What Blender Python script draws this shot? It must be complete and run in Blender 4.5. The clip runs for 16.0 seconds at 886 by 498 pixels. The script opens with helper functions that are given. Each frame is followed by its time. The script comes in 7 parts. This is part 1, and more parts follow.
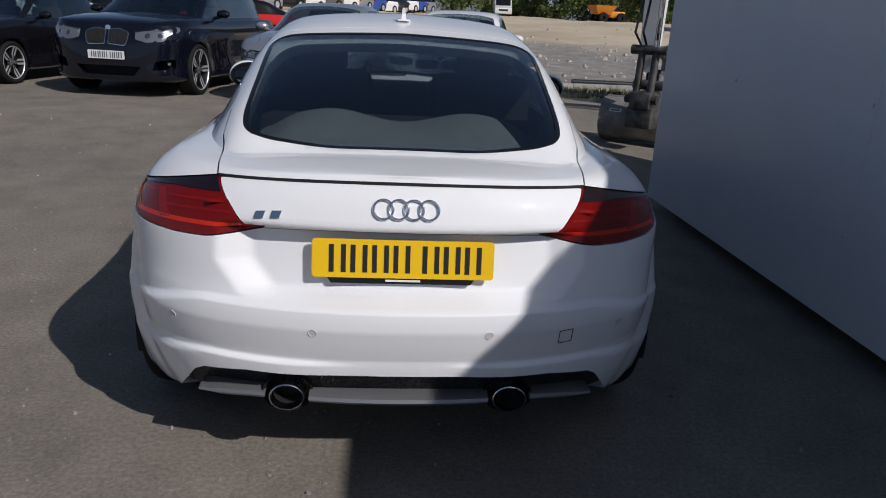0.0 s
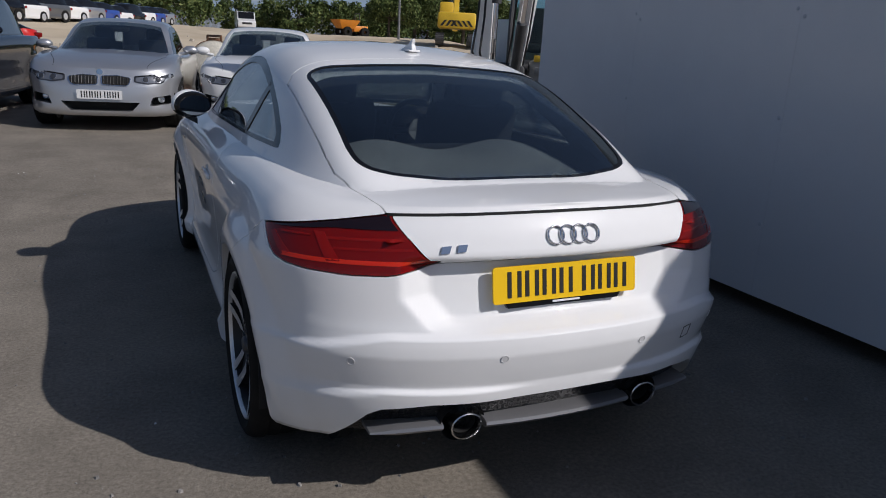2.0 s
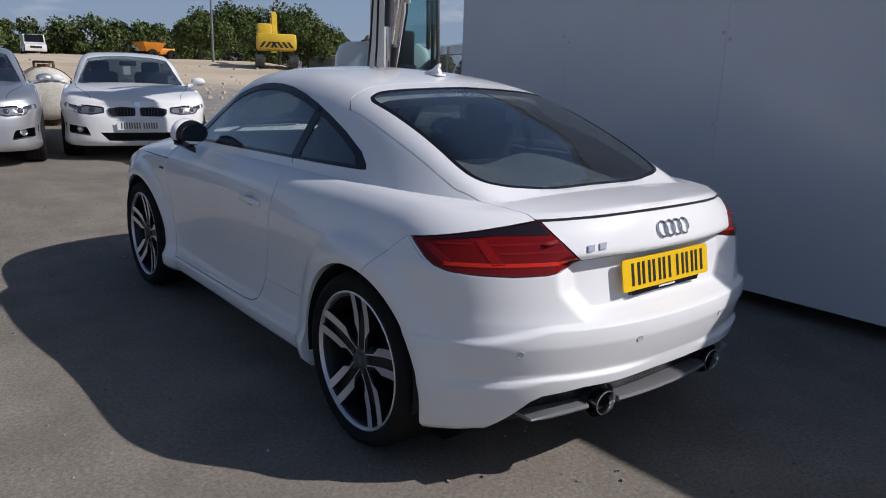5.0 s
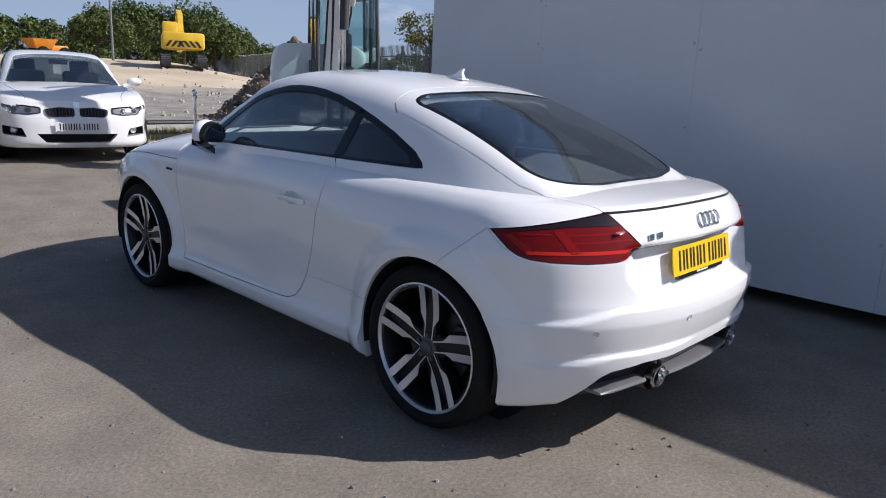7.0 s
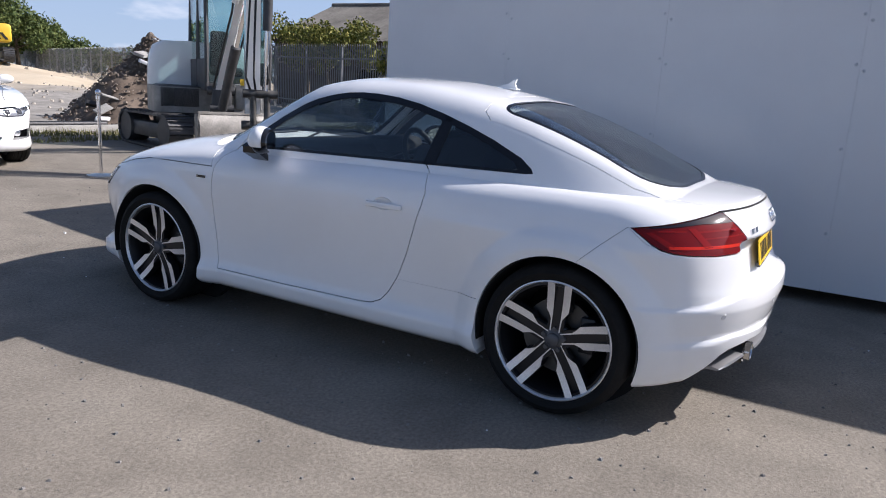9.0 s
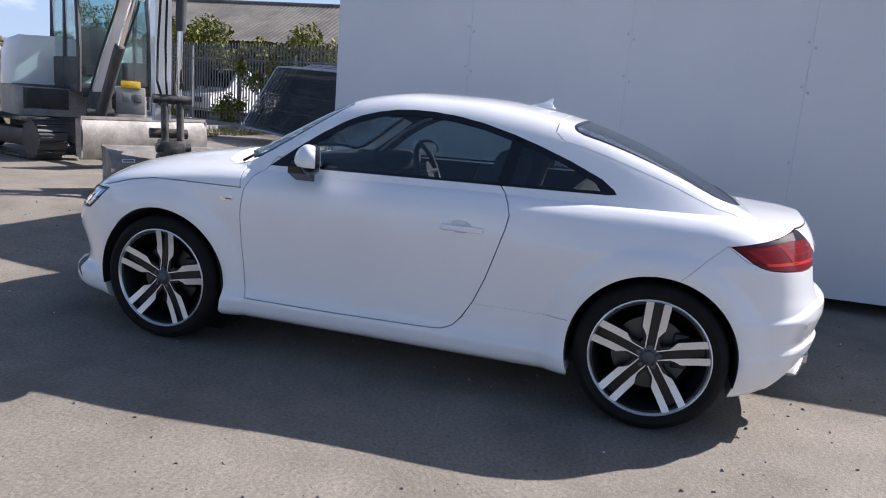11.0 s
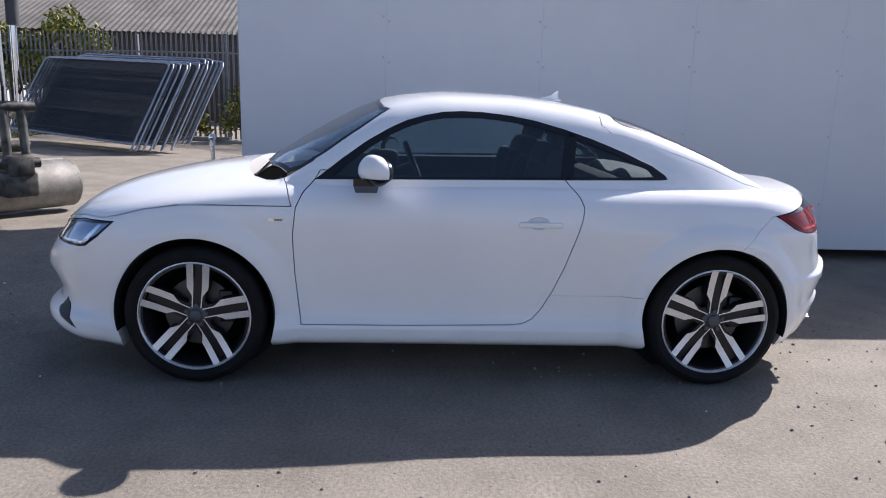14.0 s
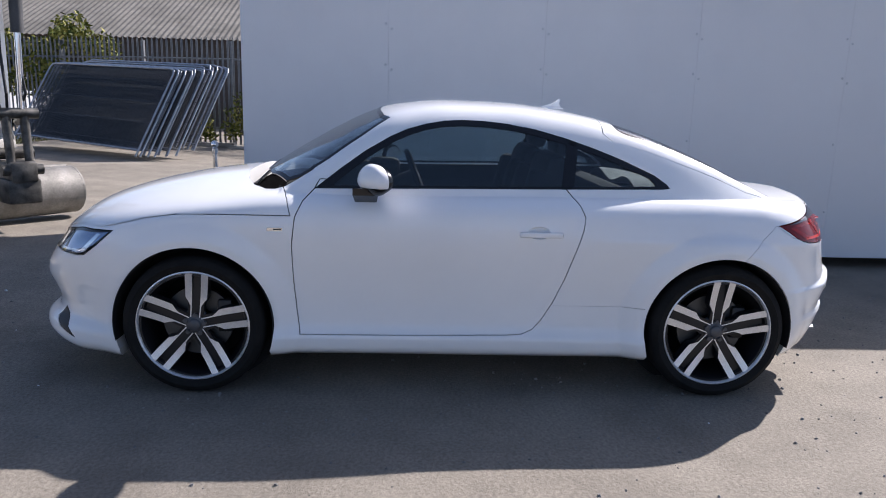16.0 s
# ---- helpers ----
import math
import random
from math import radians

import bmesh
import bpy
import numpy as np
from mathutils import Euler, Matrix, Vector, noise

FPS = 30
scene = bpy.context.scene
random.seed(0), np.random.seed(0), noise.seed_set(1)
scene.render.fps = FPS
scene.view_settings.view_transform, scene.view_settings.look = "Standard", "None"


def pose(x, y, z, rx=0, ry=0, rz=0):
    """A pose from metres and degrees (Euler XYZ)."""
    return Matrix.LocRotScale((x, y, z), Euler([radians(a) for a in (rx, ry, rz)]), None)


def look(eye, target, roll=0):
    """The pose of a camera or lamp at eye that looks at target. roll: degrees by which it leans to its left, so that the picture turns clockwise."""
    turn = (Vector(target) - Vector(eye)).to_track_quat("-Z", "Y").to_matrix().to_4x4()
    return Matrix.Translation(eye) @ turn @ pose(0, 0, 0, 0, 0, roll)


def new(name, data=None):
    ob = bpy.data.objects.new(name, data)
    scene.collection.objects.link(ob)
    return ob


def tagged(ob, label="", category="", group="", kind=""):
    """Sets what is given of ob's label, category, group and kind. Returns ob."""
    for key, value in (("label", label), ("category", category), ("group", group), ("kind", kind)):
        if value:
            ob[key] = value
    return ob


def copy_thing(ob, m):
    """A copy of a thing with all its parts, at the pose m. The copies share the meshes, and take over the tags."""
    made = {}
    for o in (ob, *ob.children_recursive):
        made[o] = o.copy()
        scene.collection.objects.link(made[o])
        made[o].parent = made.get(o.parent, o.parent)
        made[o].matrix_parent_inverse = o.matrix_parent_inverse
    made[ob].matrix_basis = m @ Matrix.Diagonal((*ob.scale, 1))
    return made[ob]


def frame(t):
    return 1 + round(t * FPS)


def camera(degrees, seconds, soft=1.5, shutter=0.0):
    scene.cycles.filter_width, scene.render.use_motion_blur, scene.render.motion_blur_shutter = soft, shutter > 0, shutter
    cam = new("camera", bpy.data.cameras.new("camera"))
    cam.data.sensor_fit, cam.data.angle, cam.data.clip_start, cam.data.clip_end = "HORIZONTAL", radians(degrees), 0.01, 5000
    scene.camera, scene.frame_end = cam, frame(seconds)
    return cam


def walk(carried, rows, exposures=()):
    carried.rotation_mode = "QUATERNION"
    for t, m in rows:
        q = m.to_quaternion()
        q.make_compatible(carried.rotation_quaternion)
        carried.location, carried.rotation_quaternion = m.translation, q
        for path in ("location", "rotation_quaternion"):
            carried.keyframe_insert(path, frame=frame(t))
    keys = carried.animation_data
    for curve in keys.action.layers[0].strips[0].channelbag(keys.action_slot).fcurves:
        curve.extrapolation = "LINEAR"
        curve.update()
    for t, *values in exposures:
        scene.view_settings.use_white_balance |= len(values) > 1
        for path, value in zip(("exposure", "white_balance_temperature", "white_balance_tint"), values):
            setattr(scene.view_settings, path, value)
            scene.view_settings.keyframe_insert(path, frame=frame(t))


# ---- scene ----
SUN, SKY = 3.4, 0.054
EXPOSURES = [(0.0, -0.05, 6150, 15), (3.5, 0.04, 6150, 15), (6.0, 0.46, 6130, 16), (9.0, 1.12, 6160, 17), (12.5, 1.38, 6190, 18), (16.0, 1.38, 6190, 18)]
cam = camera(64.0, 16.0, soft=1.0)
PATH = [
    (0, (-0.047, -2.615, 1.382), (0.11, -0.717, 0.769), 2.9),
    (0.5, (-0.317, -2.637, 1.406), (0.004, -0.758, 0.801), 1.6),
    (1, (-0.562, -2.556, 1.389), (-0.134, -0.695, 0.793), 1.4),
    (1.5, (-0.873, -2.462, 1.378), (-0.262, -0.649, 0.793), 2.0),
    (2, (-1.232, -2.424, 1.396), (-0.421, -0.68, 0.85), 3.1),
    (2.5, (-1.475, -2.275, 1.356), (-0.509, -0.617, 0.791), 1.7),
    (3, (-1.78, -2.149, 1.337), (-0.706, -0.555, 0.785), 1.7),
    (3.5, (-2.076, -2.102, 1.377), (-0.901, -0.575, 0.842), 1.8),
    (6, (-2.328, -2.091, 1.368), (-1.061, -0.609, 0.921), 2.9),
    (6.5, (-2.582, -2.015, 1.38), (-1.256, -0.591, 0.918), 4.3),
    (7, (-2.762, -1.84, 1.356), (-1.34, -0.51, 0.898), 2.6),
    (7.5, (-3.003, -1.658, 1.357), (-1.506, -0.419, 0.887), 2.8),
    (8, (-3.251, -1.463, 1.36), (-1.69, -0.303, 0.894), 4.9),
    (8.5, (-3.395, -1.224, 1.358), (-1.771, -0.15, 0.9), 3.0),
    (9, (-3.619, -0.975, 1.331), (-1.913, -0.022, 0.902), 3.6),
    (11.5, (-4.059, 0.378, 1.338), (-2.147, 0.814, 0.944), 3.4),
    (12, (-4.148, 0.666, 1.346), (-2.213, 0.994, 0.957), 2.1),
    (12.5, (-4.108, 0.93, 1.321), (-2.154, 1.126, 0.94), 1.9),
    (13, (-4.067, 1.219, 1.327), (-2.113, 1.238, 0.898), 1.8),
    (13.5, (-4.13, 1.487, 1.364), (-2.187, 1.364, 0.909), 0.2),
    (14, (-4.137, 1.524, 1.374), (-2.185, 1.415, 0.956), 1.6),
    (14.5, (-4.121, 1.509, 1.38), (-2.172, 1.399, 0.947), 1.3),
    (15, (-4.108, 1.501, 1.384), (-2.158, 1.395, 0.954), 1.2),
    (15.5, (-4.113, 1.508, 1.39), (-2.162, 1.388, 0.968), 1.0),
    (16, (-4.112, 1.498, 1.392), (-2.156, 1.404, 0.987), 1.6),
]
walk(cam, [(t, look(eye, target, roll)) for t, eye, target, roll in PATH], EXPOSURES)

# ---- world and sun ----
SUN_DIR = Vector((0.86, -0.92, 1.0)).normalized()      # towards the sun
SUN_ELEV = math.asin(SUN_DIR.z)
SUN_AZ = math.atan2(SUN_DIR.x, SUN_DIR.y)
world = bpy.data.worlds.new("world")
scene.world = world
world.use_nodes = True
wn = world.node_tree
sky = wn.nodes.new("ShaderNodeTexSky")
sky.sky_type, sky.sun_disc = "NISHITA", False
sky.sun_elevation, sky.sun_rotation = SUN_ELEV, SUN_AZ
sky.air_density, sky.dust_density, sky.ozone_density = 1.0, 1.1, 1.6
wn.links.new(sky.outputs[0], wn.nodes["Background"].inputs[0])
wn.nodes["Background"].inputs[1].default_value = SKY
sun_data = bpy.data.lights.new("sun", "SUN")
sun_data.energy, sun_data.angle, sun_data.color = SUN, radians(0.53), (1.0, 0.955, 0.88)
sun = new("sun", sun_data)
sun.matrix_world = look((30, -30, 40), Vector((30, -30, 40)) - SUN_DIR)


# ---- materials ----
def mat(name, color, rough=0.5, metal=0.0, coat=0.0):
    m = bpy.data.materials.new(name)
    m.use_nodes = True
    b = m.node_tree.nodes["Principled BSDF"]
    b.inputs["Base Color"].default_value = (*color, 1)
    b.inputs["Roughness"].default_value = rough
    b.inputs["Metallic"].default_value = metal
    b.inputs["Coat Weight"].default_value = coat
    b.inputs["Coat Roughness"].default_value = 0.04
    return m


def nodes_of(m):
    return m.node_tree.nodes, m.node_tree.links, m.node_tree.nodes["Principled BSDF"]


def noise_tex(m, scale, detail=4, rough=0.6, coord="Object", stretch=None):
    n, l, _ = nodes_of(m)
    tc = n.new("ShaderNodeTexCoord")
    t = n.new("ShaderNodeTexNoise")
    t.inputs["Scale"].default_value, t.inputs["Detail"].default_value, t.inputs["Roughness"].default_value = scale, detail, rough
    src = tc.outputs[coord]
    if stretch:
        mp = n.new("ShaderNodeMapping")
        mp.inputs["Scale"].default_value = stretch
        l.new(src, mp.inputs[0])
        src = mp.outputs[0]
    l.new(src, t.inputs["Vector"])
    return t.outputs["Fac"]


def ramp(m, fac, stops):
    n, l, _ = nodes_of(m)
    r = n.new("ShaderNodeValToRGB")
    els = r.color_ramp.elements
    while len(els) < len(stops):
        els.new(0.5)
    for e, (p, c) in zip(els, stops):
        e.position, e.color = p, (*c, 1) if len(c) == 3 else c
    l.new(fac, r.inputs[0])
    return r.outputs[0]


def mix(m, a, b, fac, kind="MIX"):
    n, l, _ = nodes_of(m)
    x = n.new("ShaderNodeMix")
    x.data_type, x.blend_type = "RGBA", kind
    for sock, v in ((x.inputs[0], fac), (x.inputs[6], a), (x.inputs[7], b)):
        if hasattr(v, "is_output"):
            l.new(v, sock)
        elif isinstance(v, tuple):
            sock.default_value = (*v, 1)
        else:
            sock.default_value = v
    return x.outputs[2]


def bump(m, fac, strength=0.2, dist=0.01, chain=None):
    n, l, b = nodes_of(m)
    u = n.new("ShaderNodeBump")
    u.inputs["Strength"].default_value, u.inputs["Distance"].default_value = strength, dist
    l.new(fac, u.inputs["Height"])
    if chain:
        l.new(chain, u.inputs["Normal"])
    l.new(u.outputs[0], b.inputs["Normal"])
    return u.outputs[0]


def set_in(m, name, sock):
    n, l, b = nodes_of(m)
    l.new(sock, b.inputs[name])


def varied(name, dark, light, scale, rough=0.7, metal=0.0, bump_s=0.15, dist=0.005, detail=6, fine=None, coat=0.0):
    """Two-scale colour variation with matching fine relief."""
    m = mat(name, light, rough, metal, coat)
    big = noise_tex(m, scale, detail)
    small = noise_tex(m, fine or scale * 14, 3)
    c = ramp(m, big, [(0.3, dark), (0.7, light)])
    g = ramp(m, small, [(0.25, (0.78, 0.78, 0.78)), (0.75, (1.12, 1.12, 1.12))])
    set_in(m, "Base Color", mix(m, c, g, 1.0, "MULTIPLY"))
    bump(m, small, bump_s, dist)
    return m


def paint(name, color, metal=0.0, rough=0.25):
    m = mat(name, color, rough, metal, 1.0)
    b = nodes_of(m)[2]
    b.inputs["Coat Roughness"].default_value = 0.015
    if metal < 0.1:
        b.inputs["Specular IOR Level"].default_value = 0.06
    n = noise_tex(m, 3.0, 5)
    r = ramp(m, n, [(0.3, (rough * 0.9,) * 3), (0.7, (rough * 1.2,) * 3)])
    set_in(m, "Roughness", r)
    dust = noise_tex(m, 1.3, 6)
    set_in(m, "Base Color", ramp(m, dust, [(0.35, tuple(c * 0.95 for c in color)), (0.65, color)]))
    return m


WHITE = paint("white_paint", (0.87, 0.87, 0.865), rough=0.33)
WHITE_B = paint("white_paint_alt", (0.78, 0.78, 0.77), rough=0.3)
SILVER = paint("silver_paint", (0.55, 0.56, 0.58), 0.75, rough=0.33)
NAVY = paint("dark_navy_paint", (0.004, 0.005, 0.011), 0.0, rough=0.22)
BLACKP = paint("black_paint", (0.006, 0.006, 0.008), rough=0.22)
RED = paint("red_paint", (0.55, 0.02, 0.015), rough=0.3)
BLUEP = paint("blue_paint", (0.03, 0.07, 0.3), rough=0.3)
GREYP = paint("grey_paint", (0.12, 0.125, 0.13), 0.3, rough=0.3)
BLACK_GLOSS = mat("gloss_black_trim", (0.008, 0.008, 0.009), 0.12)
BLACK_PLASTIC = varied("black_plastic", (0.012, 0.012, 0.013), (0.02, 0.02, 0.021), 30, 0.5, dist=0.001)
GAP = mat("panel_gap_rubber", (0.01, 0.01, 0.01), 0.8)
RUBBER = varied("tyre_rubber", (0.007, 0.007, 0.007), (0.014, 0.0137, 0.0133), 9, 0.8, dist=0.002)
CHROME = mat("chrome", (0.82, 0.82, 0.83), 0.08, 1.0)
STEEL = varied("brushed_steel", (0.5, 0.5, 0.5), (0.65, 0.65, 0.66), 20, 0.3, 1.0, 0.05, 0.001)
RIM_FACE = varied("machined_alloy", (0.76, 0.76, 0.77), (0.84, 0.84, 0.845), 60, 0.36, 0.7, 0.04, 0.0005)
RIM_DARK = mat("dark_alloy_paint", (0.012, 0.012, 0.014), 0.4, 0.2)
HUB_GREY = mat("grey_hub_cap", (0.09, 0.09, 0.095), 0.45, 0.3)
DISC = mat("brake_disc_iron", (0.10, 0.10, 0.10), 0.5, 1.0)
DARK = varied("dark_interior_cloth", (0.01, 0.01, 0.011), (0.02, 0.02, 0.022), 25, 0.85, dist=0.002)
UNDER = mat("underbody_black", (0.008, 0.008, 0.008), 0.9)
YELLOW_PLATE = mat("yellow_plate_reflective", (0.85, 0.52, 0.0), 0.4)
WHITE_PLATE = mat("white_plate_reflective", (0.75, 0.75, 0.74), 0.4)
INK = mat("plate_ink_black", (0.012, 0.012, 0.012), 0.5)
PRINT_WHITE = mat("white_print", (0.75, 0.75, 0.75), 0.5)


def thin_glass(name, tint):
    """A thin pane: see-through tint under a clear reflection."""
    m = mat(name, tint, 0.0)
    n, l, b = nodes_of(m)
    tr = n.new("ShaderNodeBsdfTransparent")
    tr.inputs[0].default_value = (*tint, 1)
    gl = n.new("ShaderNodeBsdfGlossy")
    gl.inputs["Roughness"].default_value = 0.01
    lw = n.new("ShaderNodeLayerWeight")
    lw.inputs[0].default_value = 0.5
    pw = n.new("ShaderNodeMath")
    pw.operation = "POWER"
    pw.inputs[1].default_value = 2.8
    fr = n.new("ShaderNodeMath")
    fr.operation = "MULTIPLY_ADD"
    fr.inputs[1].default_value, fr.inputs[2].default_value = 0.92, 0.062
    l.new(lw.outputs["Facing"], pw.inputs[0])
    l.new(pw.outputs[0], fr.inputs[0])
    mx = n.new("ShaderNodeMixShader")
    l.new(fr.outputs[0], mx.inputs[0])
    l.new(tr.outputs[0], mx.inputs[1])
    l.new(gl.outputs[0], mx.inputs[2])
    l.new(mx.outputs[0], n["Material Output"].inputs[0])
    return m


GLASS = thin_glass("tinted_car_glass", (0.70, 0.76, 0.77))
GLASS_DARK = thin_glass("privacy_car_glass", (0.62, 0.68, 0.69))
LAMP_RED = mat("red_lamp_lens", (0.24, 0.006, 0.005), 0.08, 0.0, 1.0)
LAMP_RED_HOT = mat("red_lamp_guide", (0.55, 0.018, 0.01), 0.15, 0.0, 1.0)
LAMP_RED_MID = mat("red_lamp_louvre", (0.27, 0.008, 0.006), 0.1, 0.0, 1.0)
LAMP_DARK = mat("smoked_red_lens", (0.010, 0.003, 0.003), 0.06, 0.0, 1.0)
LAMP_CHROME = mat("headlamp_reflector", (0.75, 0.76, 0.78), 0.15, 1.0)
LAMP_BLUE = mat("headlamp_inner_blue_grey", (0.20, 0.26, 0.38), 0.08, 0.8, 1.0)
SENSOR = mat("sensor_grey", (0.62, 0.62, 0.62), 0.4)
RUBBER.node_tree.nodes["Principled BSDF"].inputs["Specular IOR Level"].default_value = 0.22
COWL_BLACK = varied("cowl_plastic", (0.003, 0.003, 0.0032), (0.007, 0.007, 0.0075), 30, 0.7, dist=0.001)
COWL_BLACK.node_tree.nodes["Principled BSDF"].inputs["Specular IOR Level"].default_value = 0.0
BLADE = mat("satin_grey_plastic", (0.27, 0.27, 0.28), 0.4, 0.6)
PIPE_STEEL = mat("dark_chrome", (0.58, 0.58, 0.59), 0.18, 1.0)
MIRROR = mat("mirror_silvering", (0.9, 0.9, 0.9), 0.0, 1.0)
SHELF = varied("grey_shelf_felt", (0.17, 0.175, 0.18), (0.27, 0.275, 0.28), 40, 0.9, dist=0.002)
HONEYCOMB = mat("black_honeycomb", (0.012, 0.012, 0.013), 0.4)
_n, _l, _b = nodes_of(HONEYCOMB)
_v = _n.new("ShaderNodeTexVoronoi")
_v.feature = "DISTANCE_TO_EDGE"
_v.inputs["Scale"].default_value = 75
_c = _n.new("ShaderNodeTexCoord")
_l.new(_c.outputs["Object"], _v.inputs["Vector"])
bump(HONEYCOMB, ramp(HONEYCOMB, _v.outputs["Distance"], [(0.1, (1, 1, 1)), (0.3, (0, 0, 0))]), 0.9, 0.006)
for _m, _c in ((LAMP_RED, (0.175, 0.005, 0.004)), (LAMP_RED_MID, (0.26, 0.008, 0.006)), (LAMP_RED_HOT, (0.75, 0.028, 0.011))):
    _b = nodes_of(_m)[2]
    _b.inputs["Base Color"].default_value = (*_c, 1)
    _b.inputs["Subsurface Weight"].default_value = 0.45
    _b.inputs["Coat Weight"].default_value = 0.3
    _b.inputs["Specular IOR Level"].default_value = 0.2
    _b.inputs["Coat Roughness"].default_value = 0.02
    _b.inputs["Subsurface Radius"].default_value = (1.0, 0.06, 0.03)
    _b.inputs["Subsurface Scale"].default_value = 0.06


# ---- geometry helpers ----
def smooth(e0, e1, v):
    t = min(1.0, max(0.0, (v - e0) / (e1 - e0)))
    return t * t * (3 - 2 * t)


def pchip(xs, ys):
    """A monotone smooth curve through a few knots."""
    xs, ys = np.array(xs, float), np.array(ys, float)
    h, d = np.diff(xs), np.diff(ys) / np.diff(xs)
    m = np.zeros(len(xs))
    m[0], m[-1] = d[0], d[-1]
    for i in range(1, len(xs) - 1):
        if d[i - 1] * d[i] > 0:
            w1, w2 = 2 * h[i] + h[i - 1], h[i] + 2 * h[i - 1]
            m[i] = (w1 + w2) / (w1 / d[i - 1] + w2 / d[i])

    def f(v):
        v = np.clip(v, xs[0], xs[-1])
        i = np.clip(np.searchsorted(xs, v) - 1, 0, len(h) - 1)
        t = (v - xs[i]) / h[i]
        return ((1 + 2 * t) * (1 - t) ** 2 * ys[i] + t * (1 - t) ** 2 * h[i] * m[i]
                + t * t * (3 - 2 * t) * ys[i + 1] + t * t * (t - 1) * h[i] * m[i + 1])
    return f


def mesh_of(bm, name, material=None, flat=False, angle=40):
    me = bpy.data.meshes.new(name)
    bmesh.ops.recalc_face_normals(bm, faces=bm.faces)
    bm.to_mesh(me)
    bm.free()
    for m in (material if isinstance(material, (list, tuple)) else [material]):
        if m:
            me.materials.append(m)
    if not flat:
        me.polygons.foreach_set("use_smooth", [True] * len(me.polygons))
        me.set_sharp_from_angle(angle=radians(angle))
    return me


def part(name, bm, material, parent=None, label="", flat=False, at=None, angle=40):
    """Links a bmesh (or a mesh) as one object, under a parent if given."""
    me = bm if isinstance(bm, bpy.types.Mesh) else mesh_of(bm, name, material, flat, angle)
    if isinstance(bm, bpy.types.Mesh) and material and not me.materials:
        me.materials.append(material)
    ob = new(name, me)
    ob.parent = parent
    if at is not None:
        ob.matrix_local = at
    return tagged(ob, label)


def thing(name, label, category, at=None, group="", kind=""):
    ob = new(name)
    ob.empty_display_size = 0.2
    if at is not None:
        ob.matrix_world = at
    return tagged(ob, label, category, group, kind)


def box(bm, c, s, m=None, bev=0.0):
    """A box with centre c and size s, its edges rounded by bev."""
    r = bmesh.ops.create_cube(bm, size=1.0)
    vs = r["verts"]
    bmesh.ops.scale(bm, vec=s, verts=vs)
    if bev:
        es = list({e for v in vs for e in v.link_edges})
        vs = bmesh.ops.bevel(bm, geom=es, offset=bev, segments=2, affect="EDGES", profile=0.5)["verts"]
    bmesh.ops.translate(bm, vec=c, verts=vs)
    if m is not None:
        bmesh.ops.transform(bm, matrix=m, verts=vs)
    return vs


def tube(bm, a, b, r, n=10, r2=None):
    """A round bar from a to b."""
    a, b = Vector(a), Vector(b)
    q = (b - a).to_track_quat("Z", "Y").to_matrix().to_4x4()
    m = Matrix.Translation((a + b) / 2) @ q
    return bmesh.ops.create_cone(bm, cap_ends=True, segments=n, radius1=r, radius2=r if r2 is None else r2,
                                 depth=(b - a).length, matrix=m)["verts"]


def pipe(bm, pts, r, n=8):
    """A bent round bar through the points."""
    for a, b in zip(pts, pts[1:]):
        tube(bm, a, b, r, n)
    for p in pts[1:-1]:
        bmesh.ops.create_uvsphere(bm, u_segments=n, v_segments=6, radius=r, matrix=Matrix.Translation(p))


def lathe(bm, prof, n=48, axis="X", m=None, closed=False):
    """Turns a profile of (radius, along) round an axis."""
    rings = []
    for k in range(n):
        a = 2 * math.pi * k / n
        c, s = math.cos(a), math.sin(a)
        ring = []
        for r, h in prof:
            p = Vector((h, r * c, r * s)) if axis == "X" else Vector((r * c, r * s, h)) if axis == "Z" else Vector((r * s, h, r * c))
            ring.append(bm.verts.new(m @ p if m else p))
        rings.append(ring)
    cnt = len(prof)
    for k in range(n):
        p, q = rings[k], rings[(k + 1) % n]
        for i in range(cnt if closed else cnt - 1):
            j = (i + 1) % cnt
            bm.faces.new((p[i], p[j], q[j], q[i]))


def prism(bm, poly, place, d0, d1):
    """Extrudes a flat outline: place(u, v, d) gives the corner at depth d."""
    lo = [bm.verts.new(place(u, v, d0)) for u, v in poly]
    hi = [bm.verts.new(place(u, v, d1)) for u, v in poly]
    bm.faces.new(lo)
    bm.faces.new(hi[::-1])
    for i in range(len(poly)):
        j = (i + 1) % len(poly)
        bm.faces.new((lo[i], hi[i], hi[j], lo[j]))


def rounded(poly, r, n=4):
    """An outline with its corners rounded."""
    out = []
    cnt = len(poly)
    for i, p in enumerate(poly):
        rr = r[i] if isinstance(r, (list, tuple)) else r
        a, p, b = Vector(poly[i - 1]), Vector(p), Vector(poly[(i + 1) % cnt])
        u, v = (a - p), (b - p)
        k = min(rr, u.length * 0.45, v.length * 0.45)
        s, e = p + u.normalized() * k, p + v.normalized() * k
        for t in range(n + 1):
            t /= n
            out.append(tuple(s * (1 - t) ** 2 + p * 2 * t * (1 - t) + e * t * t))
    return out


